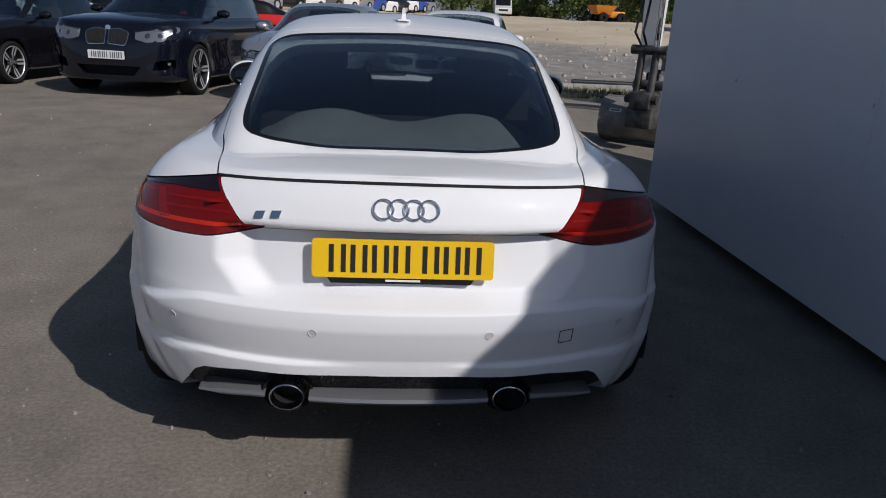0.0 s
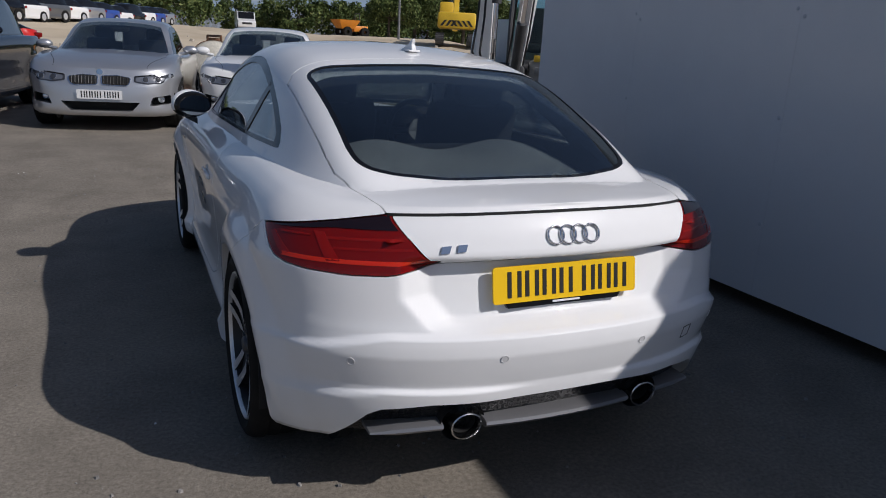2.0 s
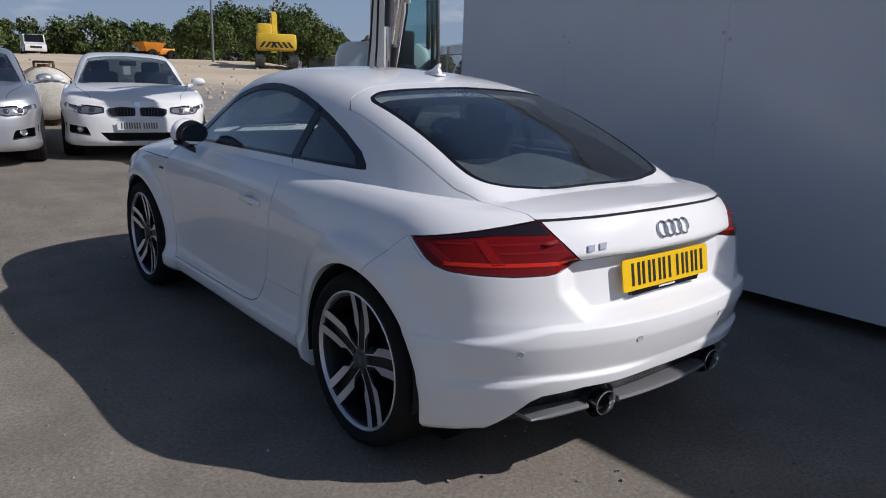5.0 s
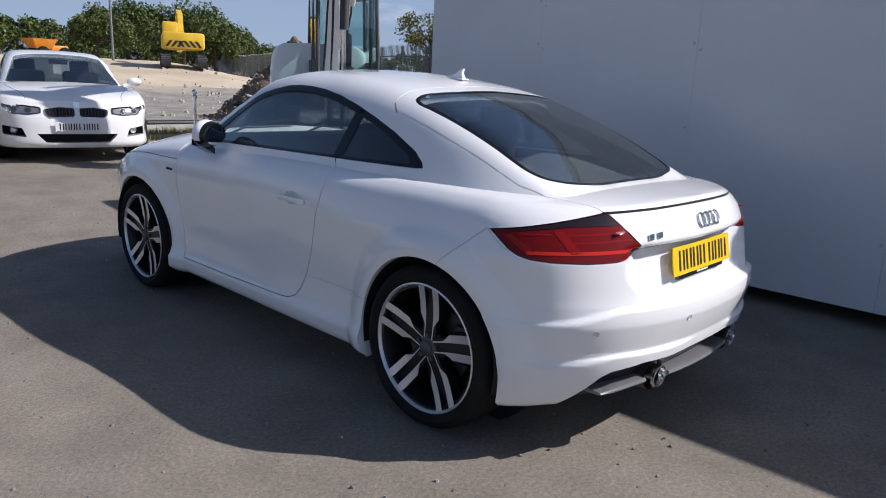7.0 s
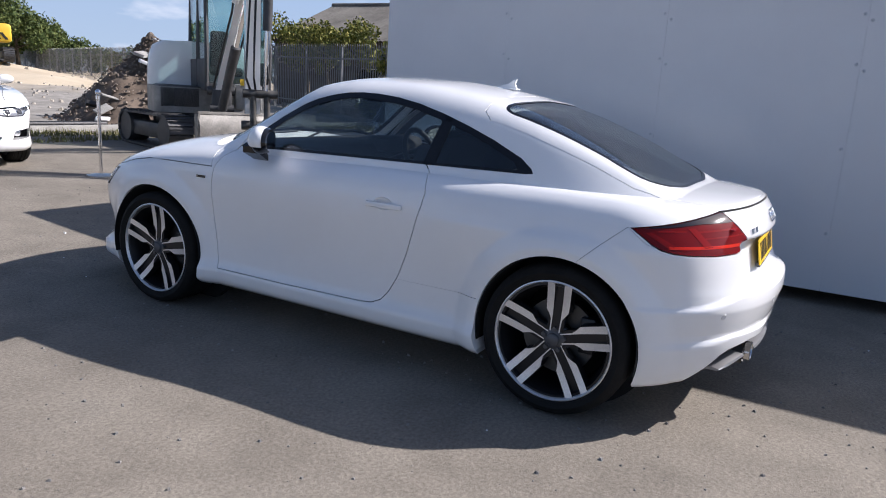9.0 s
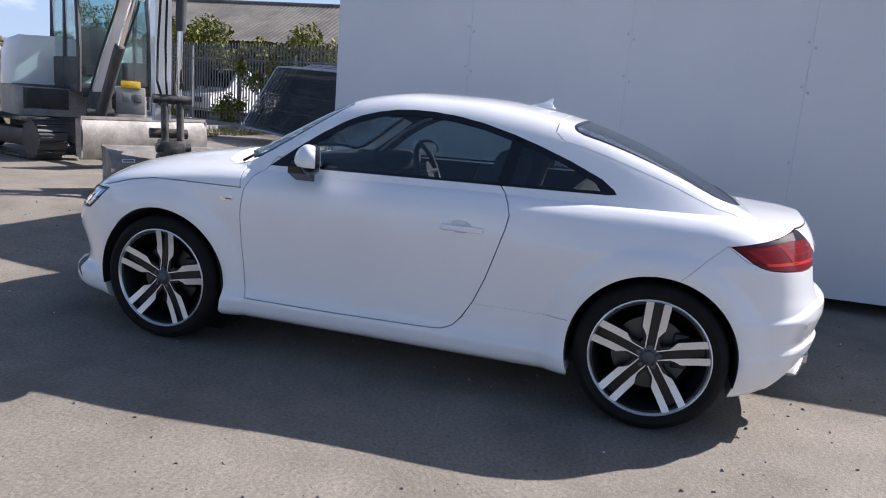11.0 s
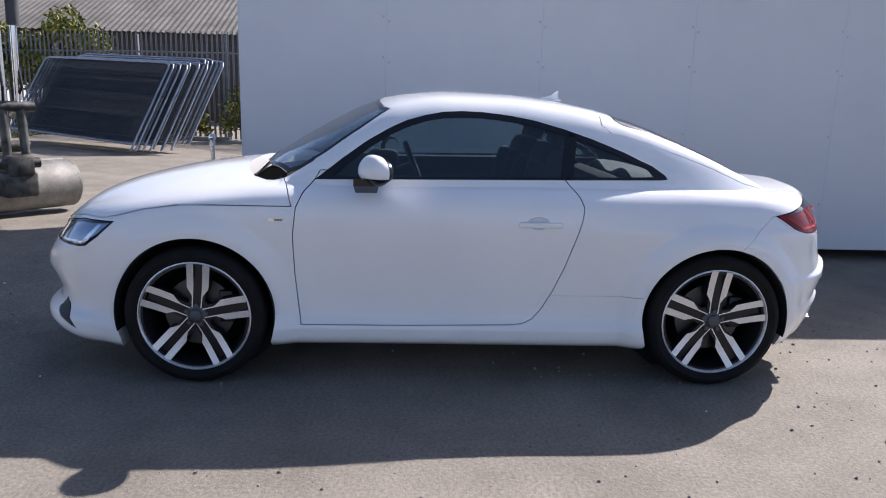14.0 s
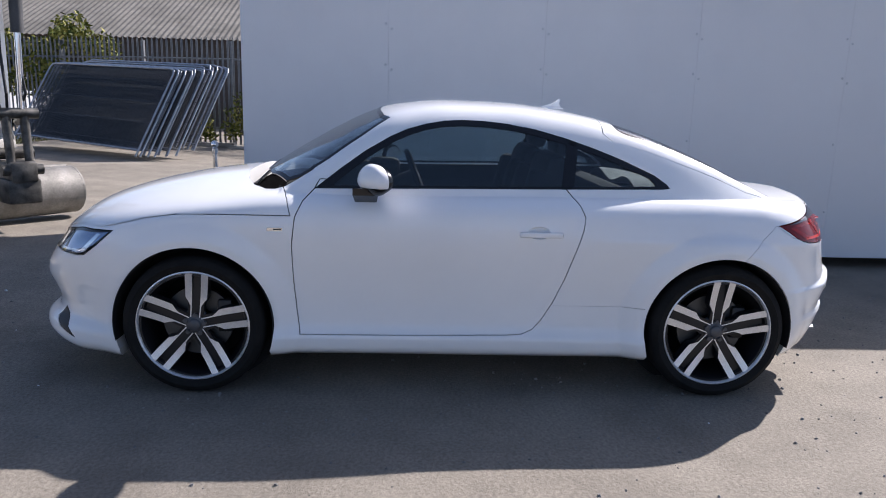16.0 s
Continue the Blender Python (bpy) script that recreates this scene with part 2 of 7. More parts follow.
class Batch:
    """Many small pieces in one mesh, gathered as plain lists."""

    def __init__(self):
        self.v, self.f = [], []

    def add(self, verts, faces, m=None):
        n = len(self.v)
        self.v += [tuple(m @ Vector(c)) for c in verts] if m else list(verts)
        self.f += [tuple(i + n for i in f) for f in faces]

    def box(self, c, s, m=None):
        x, y, z = (q / 2 for q in s)
        vs = [(c[0] + a * x, c[1] + b * y, c[2] + d * z) for a in (-1, 1) for b in (-1, 1) for d in (-1, 1)]
        self.add(vs, [(0, 1, 3, 2), (4, 6, 7, 5), (0, 4, 5, 1), (2, 3, 7, 6), (0, 2, 6, 4), (1, 5, 7, 3)], m)

    def lump(self, c, s, rng):
        """A broken stone: a squashed, uneven octahedron with cut corners."""
        a = rng.uniform(0, 6.28)
        vs = []
        for k in range(5):
            t = a + k * 1.2566 + rng.uniform(-0.3, 0.3)
            vs.append((c[0] + math.cos(t) * s * rng.uniform(0.7, 1.3), c[1] + math.sin(t) * s * rng.uniform(0.7, 1.3), c[2] - s * 0.3))
        for k in range(5):
            t = a + k * 1.2566 + rng.uniform(-0.3, 0.3)
            vs.append((c[0] + math.cos(t) * s * rng.uniform(0.4, 0.8), c[1] + math.sin(t) * s * rng.uniform(0.4, 0.8), c[2] + s * rng.uniform(0.3, 0.8)))
        fs = [(k, (k + 1) % 5, 5 + (k + 1) % 5, 5 + k) for k in range(5)] + [(5, 6, 7, 8, 9)]
        self.add(vs, fs)

    def mesh(self, name, material, smooth_it=False):
        me = bpy.data.meshes.new(name)
        me.from_pydata(self.v, [], self.f)
        me.materials.append(material)
        if smooth_it:
            me.polygons.foreach_set("use_smooth", [True] * len(me.polygons))
        me.update()
        return me


# ---- terrain ----
_rise = pchip([-400, 3.2, 6.5, 9, 16, 21, 28, 42, 60, 90, 400], [0, 0, 0.13, 0.15, 0.16, 0.29, 0.62, 1.32, 1.85, 2.0, 2.0])


def terrain(x, y):
    """Height of the yard: level by the car, rising to the sandy plateau."""
    z = float(_rise(y))
    if y > 17:
        k = smooth(17, 26, y)
        z += k * (0.22 * noise.noise(Vector((x * 0.16, y * 0.16, 3))) + 0.09 * noise.noise(Vector((x * 0.6, y * 0.6, 7))))
        if y > 26:
            z += 0.35 * smooth(26, 34, y) * noise.noise(Vector((x * 0.05, y * 0.09, 1)))
        z -= 0.55 * (z - 0.2) * smooth(-9, -1, x - 14.9 - 0.37 * (y - 6.3))
    return z


def ground_sheet():
    def axis(fine0, fine1, step, far0, far1):
        v = list(np.arange(fine0, fine1, step))
        s, p = step, fine1
        while p < far1:
            v.append(p)
            s *= 1.12
            p += s
        v.append(far1)
        s, p = step, fine0 - step
        lo = []
        while p > far0:
            lo.append(p)
            s *= 1.25
            p -= s
        return [far0] + lo[::-1] + v
    xs = axis(-14, 34, 0.6, -1500, 1500)
    ys = axis(-6, 62, 0.6, -1500, 1500)
    bm = bmesh.new()
    grid = [[bm.verts.new((x, y, terrain(x, y))) for x in xs] for y in ys]
    for a, b in zip(grid, grid[1:]):
        for i in range(len(xs) - 1):
            bm.faces.new((a[i], a[i + 1], b[i + 1], b[i]))
    return bm


def ground_material():
    m = mat("yard_surface", (0.2, 0.19, 0.17), 0.9)
    n, l, b = nodes_of(m)
    big, mid = noise_tex(m, 0.35, 6), noise_tex(m, 2.2, 8)
    fine, grit = noise_tex(m, 60, 4, 0.7), noise_tex(m, 230, 2, 0.8)
    tar = ramp(m, mid, [(0.25, (0.172, 0.152, 0.125)), (0.5, (0.240, 0.213, 0.177)), (0.8, (0.306, 0.275, 0.230))])
    tar = mix(m, tar, ramp(m, big, [(0.3, (0.86, 0.86, 0.86)), (0.7, (1.1, 1.09, 1.07))]), 1.0, "MULTIPLY")
    tar = mix(m, tar, ramp(m, fine, [(0.3, (0.60, 0.59, 0.58)), (0.7, (1.16, 1.16, 1.15))]), 1.0, "MULTIPLY")
    tar = mix(m, tar, ramp(m, grit, [(0.30, (0.55, 0.54, 0.53)), (0.48, (1.0, 1.0, 1.0)), (0.68, (1.0, 1.0, 1.0)), (0.80, (1.45, 1.43, 1.4))]), 1.0, "MULTIPLY")
    stain = ramp(m, noise_tex(m, 1.1, 3, 0.5), [(0.66, (0, 0, 0)), (0.74, (0.35, 0.35, 0.35))])
    tar = mix(m, tar, (0.09, 0.083, 0.075), stain)
    rubble = ramp(m, noise_tex(m, 1.7, 9, 0.7), [(0.3, (0.16, 0.145, 0.125)), (0.55, (0.27, 0.25, 0.22)), (0.75, (0.45, 0.42, 0.38))])
    sand = ramp(m, noise_tex(m, 0.22, 8, 0.6), [(0.3, (0.42, 0.34, 0.235)), (0.6, (0.56, 0.47, 0.34)), (0.8, (0.64, 0.57, 0.45))])
    geo = n.new("ShaderNodeTexCoord")
    sep = n.new("ShaderNodeSeparateXYZ")
    l.new(geo.outputs["Object"], sep.inputs[0])
    wob = n.new("ShaderNodeMath")
    wob.operation = "MULTIPLY_ADD"
    l.new(noise_tex(m, 0.3, 5), wob.inputs[0])
    wob.inputs[1].default_value = 7.0
    l.new(sep.outputs["Y"], wob.inputs[2])

    def step_at(a, bb):
        r = n.new("ShaderNodeMapRange")
        r.inputs[1].default_value, r.inputs[2].default_value = a, bb
        l.new(wob.outputs[0], r.inputs[0])
        return r.outputs[0]
    c = mix(m, tar, rubble, step_at(18.2, 19.2))
    c = mix(m, c, sand, step_at(29.0, 33.0))
    set_in(m, "Base Color", c)
    u = bump(m, fine, 0.5, 0.007)
    bump(m, grit, 0.25, 0.003, u)
    return m


GROUND = ground_material()
ground = tagged(part("ground", ground_sheet(), GROUND, flat=False, angle=80), "worn grey tarmac yard rising to pale sand", "ground", kind="structure")


# ---- cars ----
from mathutils import kdtree


def super_arc(n, power, fine=None):
    """Fractions (along, across) of a rounded corner from the centre line to the flank."""
    out = []
    angles = [0.5 * math.pi * k / n for k in range(n)]
    if fine:
        angles = sorted([a for a in angles if not fine[0] - 0.01 < a < fine[1] + 0.01] + list(np.linspace(fine[0], fine[1], fine[2])))
    for a in angles:
        a = float(a)
        out.append((1 - math.cos(a) ** (2 / power), math.sin(a) ** (2 / power)))
    return out


class Shape:
    """The outer form of a car: y runs forward from the rear axle, z up from the road."""

    def __init__(self, s):
        self.s = s
        curve = {key: pchip(s[key][0::2], s[key][1::2]) for key in ("zs", "w0", "zb", "zc", "yr", "yf", "p", "roof", "railx", "railz", "basex")}
        if "rear_p" in s:
            self.rear_p = pchip(s["rear_p"][0::2], s["rear_p"][1::2])
        self.zs, self.w0, self.zb, self.zc = curve["zs"], curve["w0"], curve["zb"], curve["zc"]
        self.yr, self.yf, self.p = curve["yr"], curve["yf"], curve["p"]
        self.roof, self.railx, self.railz, self.basex = curve["roof"], curve["railx"], curve["railz"], curve["basex"]

    def width(self, y, f, z):
        s = self.s
        pf = float(self.p(f))
        if "rear_p" in s and y < -0.2:
            k = 1 - smooth(-0.40, -0.26, y)
            pf += (float(self.rear_p(f)) - pf) * k * (1 - smooth(0.4, 0.55, f))
        w = self.w0(y) + pf
        if s.get("crisp"):
            w -= 0.036 * smooth(0.78, 0.97, f) * (1 - smooth(0.15, 0.85, y))
        if "tuck" in s:
            w -= s["tuck"] * (1 - smooth(0.30, 0.52, z)) * (1 - smooth(-0.62, -0.38, y))
        for yc, r, amp in s["arches"]:
            d = math.hypot(y - yc, (z - s["hub"]))
            if z > 0.15:
                if s.get("crisp"):
                    k = min(1.0, max(0.0, (r + 0.122 - d) / 0.085))
                    w += amp * (1.25 * k - 0.25 * k * k) * (1 - smooth(0.84, 1.0, f))
                else:
                    w += amp * (1 - smooth(r + 0.02, r + s.get("flare", 0.13), d)) * (1 - smooth(0.80, 1.0, f))
        return w

    def level(self, f, y):
        zb, zs = self.zb(y), self.zs(y)
        z1 = min(self.s["z1"], zs - 0.12)
        z0 = self.s["z0"]
        if f < 0.2:
            return zb + (z0 - zb) * f / 0.2
        if f < 0.85:
            return z0 + (z1 - z0) * (f - 0.2) / 0.65
        return z1 + (zs - z1) * (f - 0.85) / 0.15

    def lower(self):
        s = self.s
        q = s.get("q", 1.0)
        rear, front = super_arc(int(46 * q), s["nr"], s.get("fine")), super_arc(int(26 * q), s["nf"])
        levels = sorted({round(k / int(72 * q), 5) for k in range(int(72 * q) + 1)} | set(s.get("extra", ())))
        levels = [f for i, f in enumerate(levels) if i == 0 or f == 1.0 or f - levels[i - 1] > 0.0028 or f in s.get("extra", ())]
        levels = [f for i, f in enumerate(levels) if i == len(levels) - 1 or levels[i + 1] - f > 0.0028]
        if s.get("crisp"):
            along = list(np.linspace(0, 0.30, 52, endpoint=False)) + list(np.linspace(0.30, 0.70, 26, endpoint=False)) + list(np.linspace(0.70, 1, 53))
        else:
            along = [k / int(90 * q) for k in range(int(90 * q) + 1)]
        cols = []
        for f in levels:
            col = []
            zr, zf = self.level(f, -0.6), self.level(f, s["nose"] - 0.15)
            yr, yf = float(self.yr(zr)), float(self.yf(zf))
            for al, ac in rear:
                col.append((yr + s["lr"] * al, ac))
            a, b = yr + s["lr"], yf - s["lf"]
            for t in along:
                col.append((a + (b - a) * t, 1.0))
            for al, ac in front[::-1]:
                col.append((yf - s["lf"] * al, ac))
            pts = []
            for y, ac in col:
                z = float(self.level(f, y))
                x = float(self.width(y, f, z)) * ac
                if "carve" in s:
                    x, y, z = s["carve"](x, y, z, ac)
                pts.append((x, y, z))
            cols.append(pts)
        bm = bmesh.new()
        cap = int(14 * q)
        for side in (1, -1):
            rows = [[bm.verts.new((side * x, y, z)) for x, y, z in pts] for pts in cols]
            top = cols[-1]
            for k in range(1, cap + 1):
                t = 1 - k / cap
                rows.append([bm.verts.new((side * x * t, y, float(self.zc(y)) + (z - float(self.zc(y))) * t ** s["crown"])) for x, y, z in top])
            rows.insert(0, [bm.verts.new((0, y, z + 0.0)) for x, y, z in cols[0]])
            for a, b in zip(rows, rows[1:]):
                for i in range(len(a) - 1):
                    fs = (a[i], a[i + 1], b[i + 1], b[i])
                    bm.faces.new(fs if side > 0 else fs[::-1])
        bmesh.ops.remove_doubles(bm, verts=bm.verts, dist=1e-4)
        bmesh.ops.dissolve_degenerate(bm, edges=bm.edges, dist=1e-4)
        return bm

    def section(self, y, inset=0.0, n=26):
        """Half a cross section of the cabin, from the foot to the crown."""
        zc, xr, zr, xb = (float(g(y)) for g in (self.roof, self.railx, self.railz, self.basex))
        zf = self.s["foot"]
        zr = min(zr, zc - 0.004)
        P = [Vector((xb, zf)), Vector((xb + (xr - xb) * 0.55 + 0.012, zf + (zr - zf) * 0.55)), Vector((xr + 0.005, zr)),
             Vector((xr * 0.62, zr + (zc - zr) * 0.82)), Vector((0, zc))]
        poly = [P[0]]
        pts = [P[0]] + [P[i] for i in range(1, 4)] + [P[4]]
        mids = [pts[0]] + [(pts[i] + pts[i + 1]) / 2 for i in range(1, len(pts) - 2)] + [pts[-1]]
        segs = [(mids[0], pts[1], mids[1]), (mids[1], pts[2], mids[2]), (mids[2], pts[3], mids[3])]
        per = n // 3
        for k, (a, b, c) in enumerate(segs):
            for t in range(1, per + 1):
                t /= per
                poly.append(a * (1 - t) ** 2 + b * 2 * t * (1 - t) + c * t * t)
        if inset:
            out = []
            for i, p in enumerate(poly):
                a, b = poly[max(0, i - 1)], poly[min(len(poly) - 1, i + 1)]
                d = (b - a).normalized()
                out.append(Vector((max(0.0, p.x - d.y * inset), p.y + d.x * inset)) if i else Vector((p.x - inset, p.y)))
            out[-1].x = 0
            poly = out
        return poly

    def cabin(self, y0=None, y1=None, n=70, drop=None):
        """The closed cabin volume; with a drop, the smaller hollow inside it, down to that height."""
        s = self.s
        y0 = s["cab"][0] if y0 is None else y0
        y1 = s["cab"][1] if y1 is None else y1
        bm = bmesh.new()
        rings = []
        for k in range(n + 1):
            y = y0 + (y1 - y0) * k / n
            half = self.section(y)
            if drop is not None:
                half = [Vector((p.x * 0.925, s["foot"] + (p.y - s["foot"]) * 0.905)) for p in half]
                half[0] = Vector((half[0].x, drop))
            ring = [bm.verts.new((p.x, y, p.y)) for p in half] + [bm.verts.new((-p.x, y, p.y)) for p in half[-2::-1]]
            rings.append(ring)
        for a, b in zip(rings, rings[1:]):
            m = len(a)
            for i in range(m):
                j = (i + 1) % m
                bm.faces.new((a[i], b[i], b[j], a[j]))
        bm.faces.new(rings[0])
        bm.faces.new(rings[-1][::-1])
        bmesh.ops.recalc_face_normals(bm, faces=bm.faces)
        return bm

    def skin(self, d0, d1, n=90):
        """A thin closed layer of the cabin surface between two depths."""
        s = self.s
        y0, y1 = s["cab"]
        bm = bmesh.new()
        outer, inner = [], []
        for k in range(n + 1):
            y = y0 + (y1 - y0) * k / n
            for d, store in ((d0, outer), (d1, inner)):
                half = self.section(y, d, n=39)
                store.append([bm.verts.new((p.x, y, p.y)) for p in half] + [bm.verts.new((-p.x, y, p.y)) for p in half[-2::-1]])
        for grid in (outer, inner):
            for a, b in zip(grid, grid[1:]):
                for i in range(len(a) - 1):
                    fs = (a[i], b[i], b[i + 1], a[i + 1])
                    bm.faces.new(fs if grid is outer else fs[::-1])
        m = len(outer[0]) - 1
        for k in range(n):
            bm.faces.new((outer[k][0], inner[k][0], inner[k + 1][0], outer[k + 1][0]))
            bm.faces.new((outer[k][m], outer[k + 1][m], inner[k + 1][m], inner[k][m]))
        for i in range(m):
            bm.faces.new((outer[0][i], outer[0][i + 1], inner[0][i + 1], inner[0][i]))
            bm.faces.new((outer[n][i], inner[n][i], inner[n][i + 1], outer[n][i + 1]))
        bmesh.ops.recalc_face_normals(bm, faces=bm.faces)
        return bm


def raw(bm):
    me = bpy.data.meshes.new("raw")
    bmesh.ops.recalc_face_normals(bm, faces=bm.faces)
    bm.to_mesh(me)
    bm.free()
    return me


def cut(a, b, op="DIFFERENCE"):
    """Solid arithmetic of two meshes; returns a new mesh."""
    oa, ob = new("solid", a), new("tool", b)
    md = oa.modifiers.new("cut", "BOOLEAN")
    md.operation, md.object, md.solver = op, ob, "EXACT"
    bpy.context.view_layer.update()
    dg = bpy.context.evaluated_depsgraph_get()
    res = bpy.data.meshes.new_from_object(oa.evaluated_get(dg))
    bpy.data.objects.remove(oa)
    bpy.data.objects.remove(ob)
    res.materials.clear()
    return res


def tool(*adders):
    bm = bmesh.new()
    for f in adders:
        f(bm)
    return raw(bm)


def largest(me):
    """Keeps the biggest connected piece of a mesh."""
    bm = bmesh.new()
    bm.from_mesh(me)
    seen, best = set(), []
    for v in bm.verts:
        if v in seen:
            continue
        stack, island = [v], []
        seen.add(v)
        while stack:
            a = stack.pop()
            island.append(a)
            for e in a.link_edges:
                b = e.other_vert(a)
                if b not in seen:
                    seen.add(b)
                    stack.append(b)
        if len(island) > len(best):
            best = island
    keep = set(best)
    bmesh.ops.delete(bm, geom=[v for v in bm.verts if v not in keep], context="VERTS")
    bm.to_mesh(me)
    bm.free()
    return me


class Skin:
    """Remembers the smooth normals of the uncut form and gives them back to cut panels."""

    def __init__(self, *meshes):
        pts = []
        for me in meshes:
            for v in me.vertices:
                pts.append((v.co.copy(), v.normal.copy()))
        self.pts = pts
        self.tree = kdtree.KDTree(len(pts))
        for i, (c, _) in enumerate(pts):
            self.tree.insert(c, i)
        self.tree.balance()

    def dress(self, me):
        me.polygons.foreach_set("use_smooth", [True] * len(me.polygons))
        normals = [None] * len(me.loops)
        near = {}
        for p in me.polygons:
            fn = p.normal
            for li in p.loop_indices:
                vi = me.loops[li].vertex_index
                if vi not in near:
                    near[vi] = self.tree.find_n(me.vertices[vi].co, 7)
                acc = Vector()
                exact = [q for q in near[vi] if q[2] < 2e-4 and self.pts[q[1]][1].dot(fn) > 0.5]
                for co, i, d in exact or near[vi]:
                    if d < 0.03:
                        k = self.pts[i][1]
                        if k.dot(fn) > (0.5 if exact else 0.75):
                            acc += k / (d + 1e-3) ** 2
                normals[li] = acc.normalized() if acc.length > 0 else fn.copy()
        me.normals_split_custom_set(normals)
        return me


TT = dict(
    q=1.0, crisp=True, fine=(0.36, 0.76, 24), rear_p=(0, -0.10, 0.06, -0.062, 0.2, -0.026, 0.4, -0.016, 0.6, -0.010, 1.0, -0.05), extra=tuple(0.195 + 0.006 * k for k in range(11)) + tuple(0.465 + 0.0065 * k for k in range(12)), hub=0.335, z0=0.42, z1=0.80, nr=2.3, nf=2.6, lr=0.50, lf=0.80, nose=3.385, crown=2.6, foot=0.86, flare=0.15,
    zs=(-0.8, 0.953, -0.62, 0.949, -0.5, 0.941, -0.2, 0.95, 0.2, 0.955, 0.8, 0.958, 1.5, 0.95, 2.05, 0.945, 2.5, 0.905, 2.85, 0.845, 3.1, 0.775, 3.4, 0.66),
    w0=(-0.8, 0.865, -0.3, 0.878, 0.0, 0.888, 0.5, 0.886, 0.9, 0.884, 1.5, 0.876, 2.0, 0.874, 2.5, 0.882, 2.9, 0.87, 3.4, 0.83),
    zb=(-0.8, 0.275, -0.6, 0.245, -0.36, 0.20, -0.2, 0.19, 2.3, 0.185, 2.9, 0.165, 3.1, 0.182, 3.25, 0.208, 3.42, 0.235),
    zc=(-0.66, 0.958, -0.45, 0.965, -0.2, 0.968, 0.5, 1.0, 1.8, 1.035, 2.2, 1.028, 2.5, 1.001, 2.8, 0.951, 3.1, 0.866, 3.3, 0.742, 3.4, 0.66),
    p=(0, -0.05, 0.03, -0.014, 0.08, -0.006, 0.105, -0.02, 0.14, -0.03, 0.2, -0.032, 0.4, -0.024, 0.6, -0.011, 0.8, 0.0, 0.86, -0.002, 0.92, -0.014, 0.965, -0.045, 1.0, -0.10),
    yr=(0.28, -0.745, 0.36, -0.760, 0.42, -0.768, 0.50, -0.772, 0.56, -0.771, 0.60, -0.766, 0.64, -0.755,
        0.72, -0.738, 0.80, -0.722, 0.85, -0.705, 0.885, -0.690, 0.915, -0.672, 0.932, -0.660, 0.941, -0.656, 0.953, -0.632),
    yf=(0.17, 3.36, 0.205, 3.395, 0.24, 3.40, 0.29, 3.385, 0.36, 3.382, 0.44, 3.408, 0.52, 3.43, 0.58, 3.42, 0.64, 3.385, 0.70, 3.33),
    arches=((0.0, 0.362, 0.038), (2.505, 0.368, 0.029)),
    cab=(-0.62, 2.33),
    roof=(-0.62, 0.90, -0.5, 0.935, -0.36, 0.972, -0.2, 1.052, 0.1, 1.200, 0.44, 1.320, 0.7, 1.374, 1.0, 1.404, 1.3, 1.409, 1.62, 1.374, 1.75, 1.331, 1.9, 1.258, 2.1, 1.143, 2.33, 0.995),
    railx=(-0.62, 0.46, -0.3, 0.535, 0.0, 0.55, 0.44, 0.555, 0.9, 0.562, 1.25, 0.565, 1.6, 0.60, 1.9, 0.67, 2.1, 0.71, 2.33, 0.74),
    railz=(-0.62, 0.88, -0.4, 0.945, -0.27, 1.005, 0.0, 1.130, 0.44, 1.276, 0.7, 1.320, 1.0, 1.346, 1.3, 1.347, 1.55, 1.305, 1.75, 1.19, 1.95, 1.06, 2.1, 0.975, 2.33, 0.88),
    basex=(-0.62, 0.56, -0.3, 0.68, 0.0, 0.755, 0.3, 0.79, 0.8, 0.81, 1.5, 0.81, 2.0, 0.80, 2.33, 0.78),
)


def tt_carve(x, y, z, ac):
    """The plate recess, and two bumper shelves that fade towards the flanks."""
    if y < -0.25:
        ax = abs(x)
        half = min(0.535, 0.448 + (z - 0.60) / 0.18 * 0.150)
        k = min(1.0, max(0.0, (half - ax) / 0.100)) * min(1.0, max(0.0, (z - 0.604) / 0.026)) * (1 - smooth(0.795, 0.815, z))
        y += 0.062 * k
        far = smooth(0.55, 0.84, ax)
        zu = 0.597 - 0.055 * far
        step = min(1.0, max(0.0, (zu + 0.010 - z) / 0.012))
        out = 0.024 * min(1.0, max(0.0, (z - 0.44) / 0.10)) * step * (1 - 0.75 * smooth(0.72, 0.86, ax))
        zl = 0.424 - 0.035 * far
        step = min(1.0, max(0.0, (zl + 0.009 - z) / 0.011))
        out += 0.015 * step * smooth(0.10, 0.36, ax) * (1 - 0.75 * smooth(0.72, 0.86, ax))
        y -= out
        x += 0.5 * out * ac ** 6 * (1 if x > 0 else -1)
    if y > 2.75:
        k = (1 - smooth(0.278, 0.318, z)) * smooth(2.9, 3.08, y)
        y += 0.05 * k * (1 - 0.2 * ac)
        x *= 1 + 0.035 * k
    return x, y, z


TT["carve"] = tt_carve


# ---- wheels ----
def offset_poly(poly, d):
    """An outline moved inwards by d (outwards when negative)."""
    area = sum(a[0] * b[1] - b[0] * a[1] for a, b in zip(poly, poly[1:] + poly[:1]))
    sign = 1 if area > 0 else -1
    out = []
    n = len(poly)
    for i in range(n):
        a, p, b = Vector(poly[i - 1]), Vector(poly[i]), Vector(poly[(i + 1) % n])
        u, v = (p - a).normalized(), (b - p).normalized()
        nu, nv = Vector((-u.y, u.x)) * sign, Vector((-v.y, v.x)) * sign
        k = (nu + nv)
        k = k / max(0.35, k.dot(k) / 2) if k.length > 1e-6 else nu
        out.append(tuple(p + k * d))
    return out


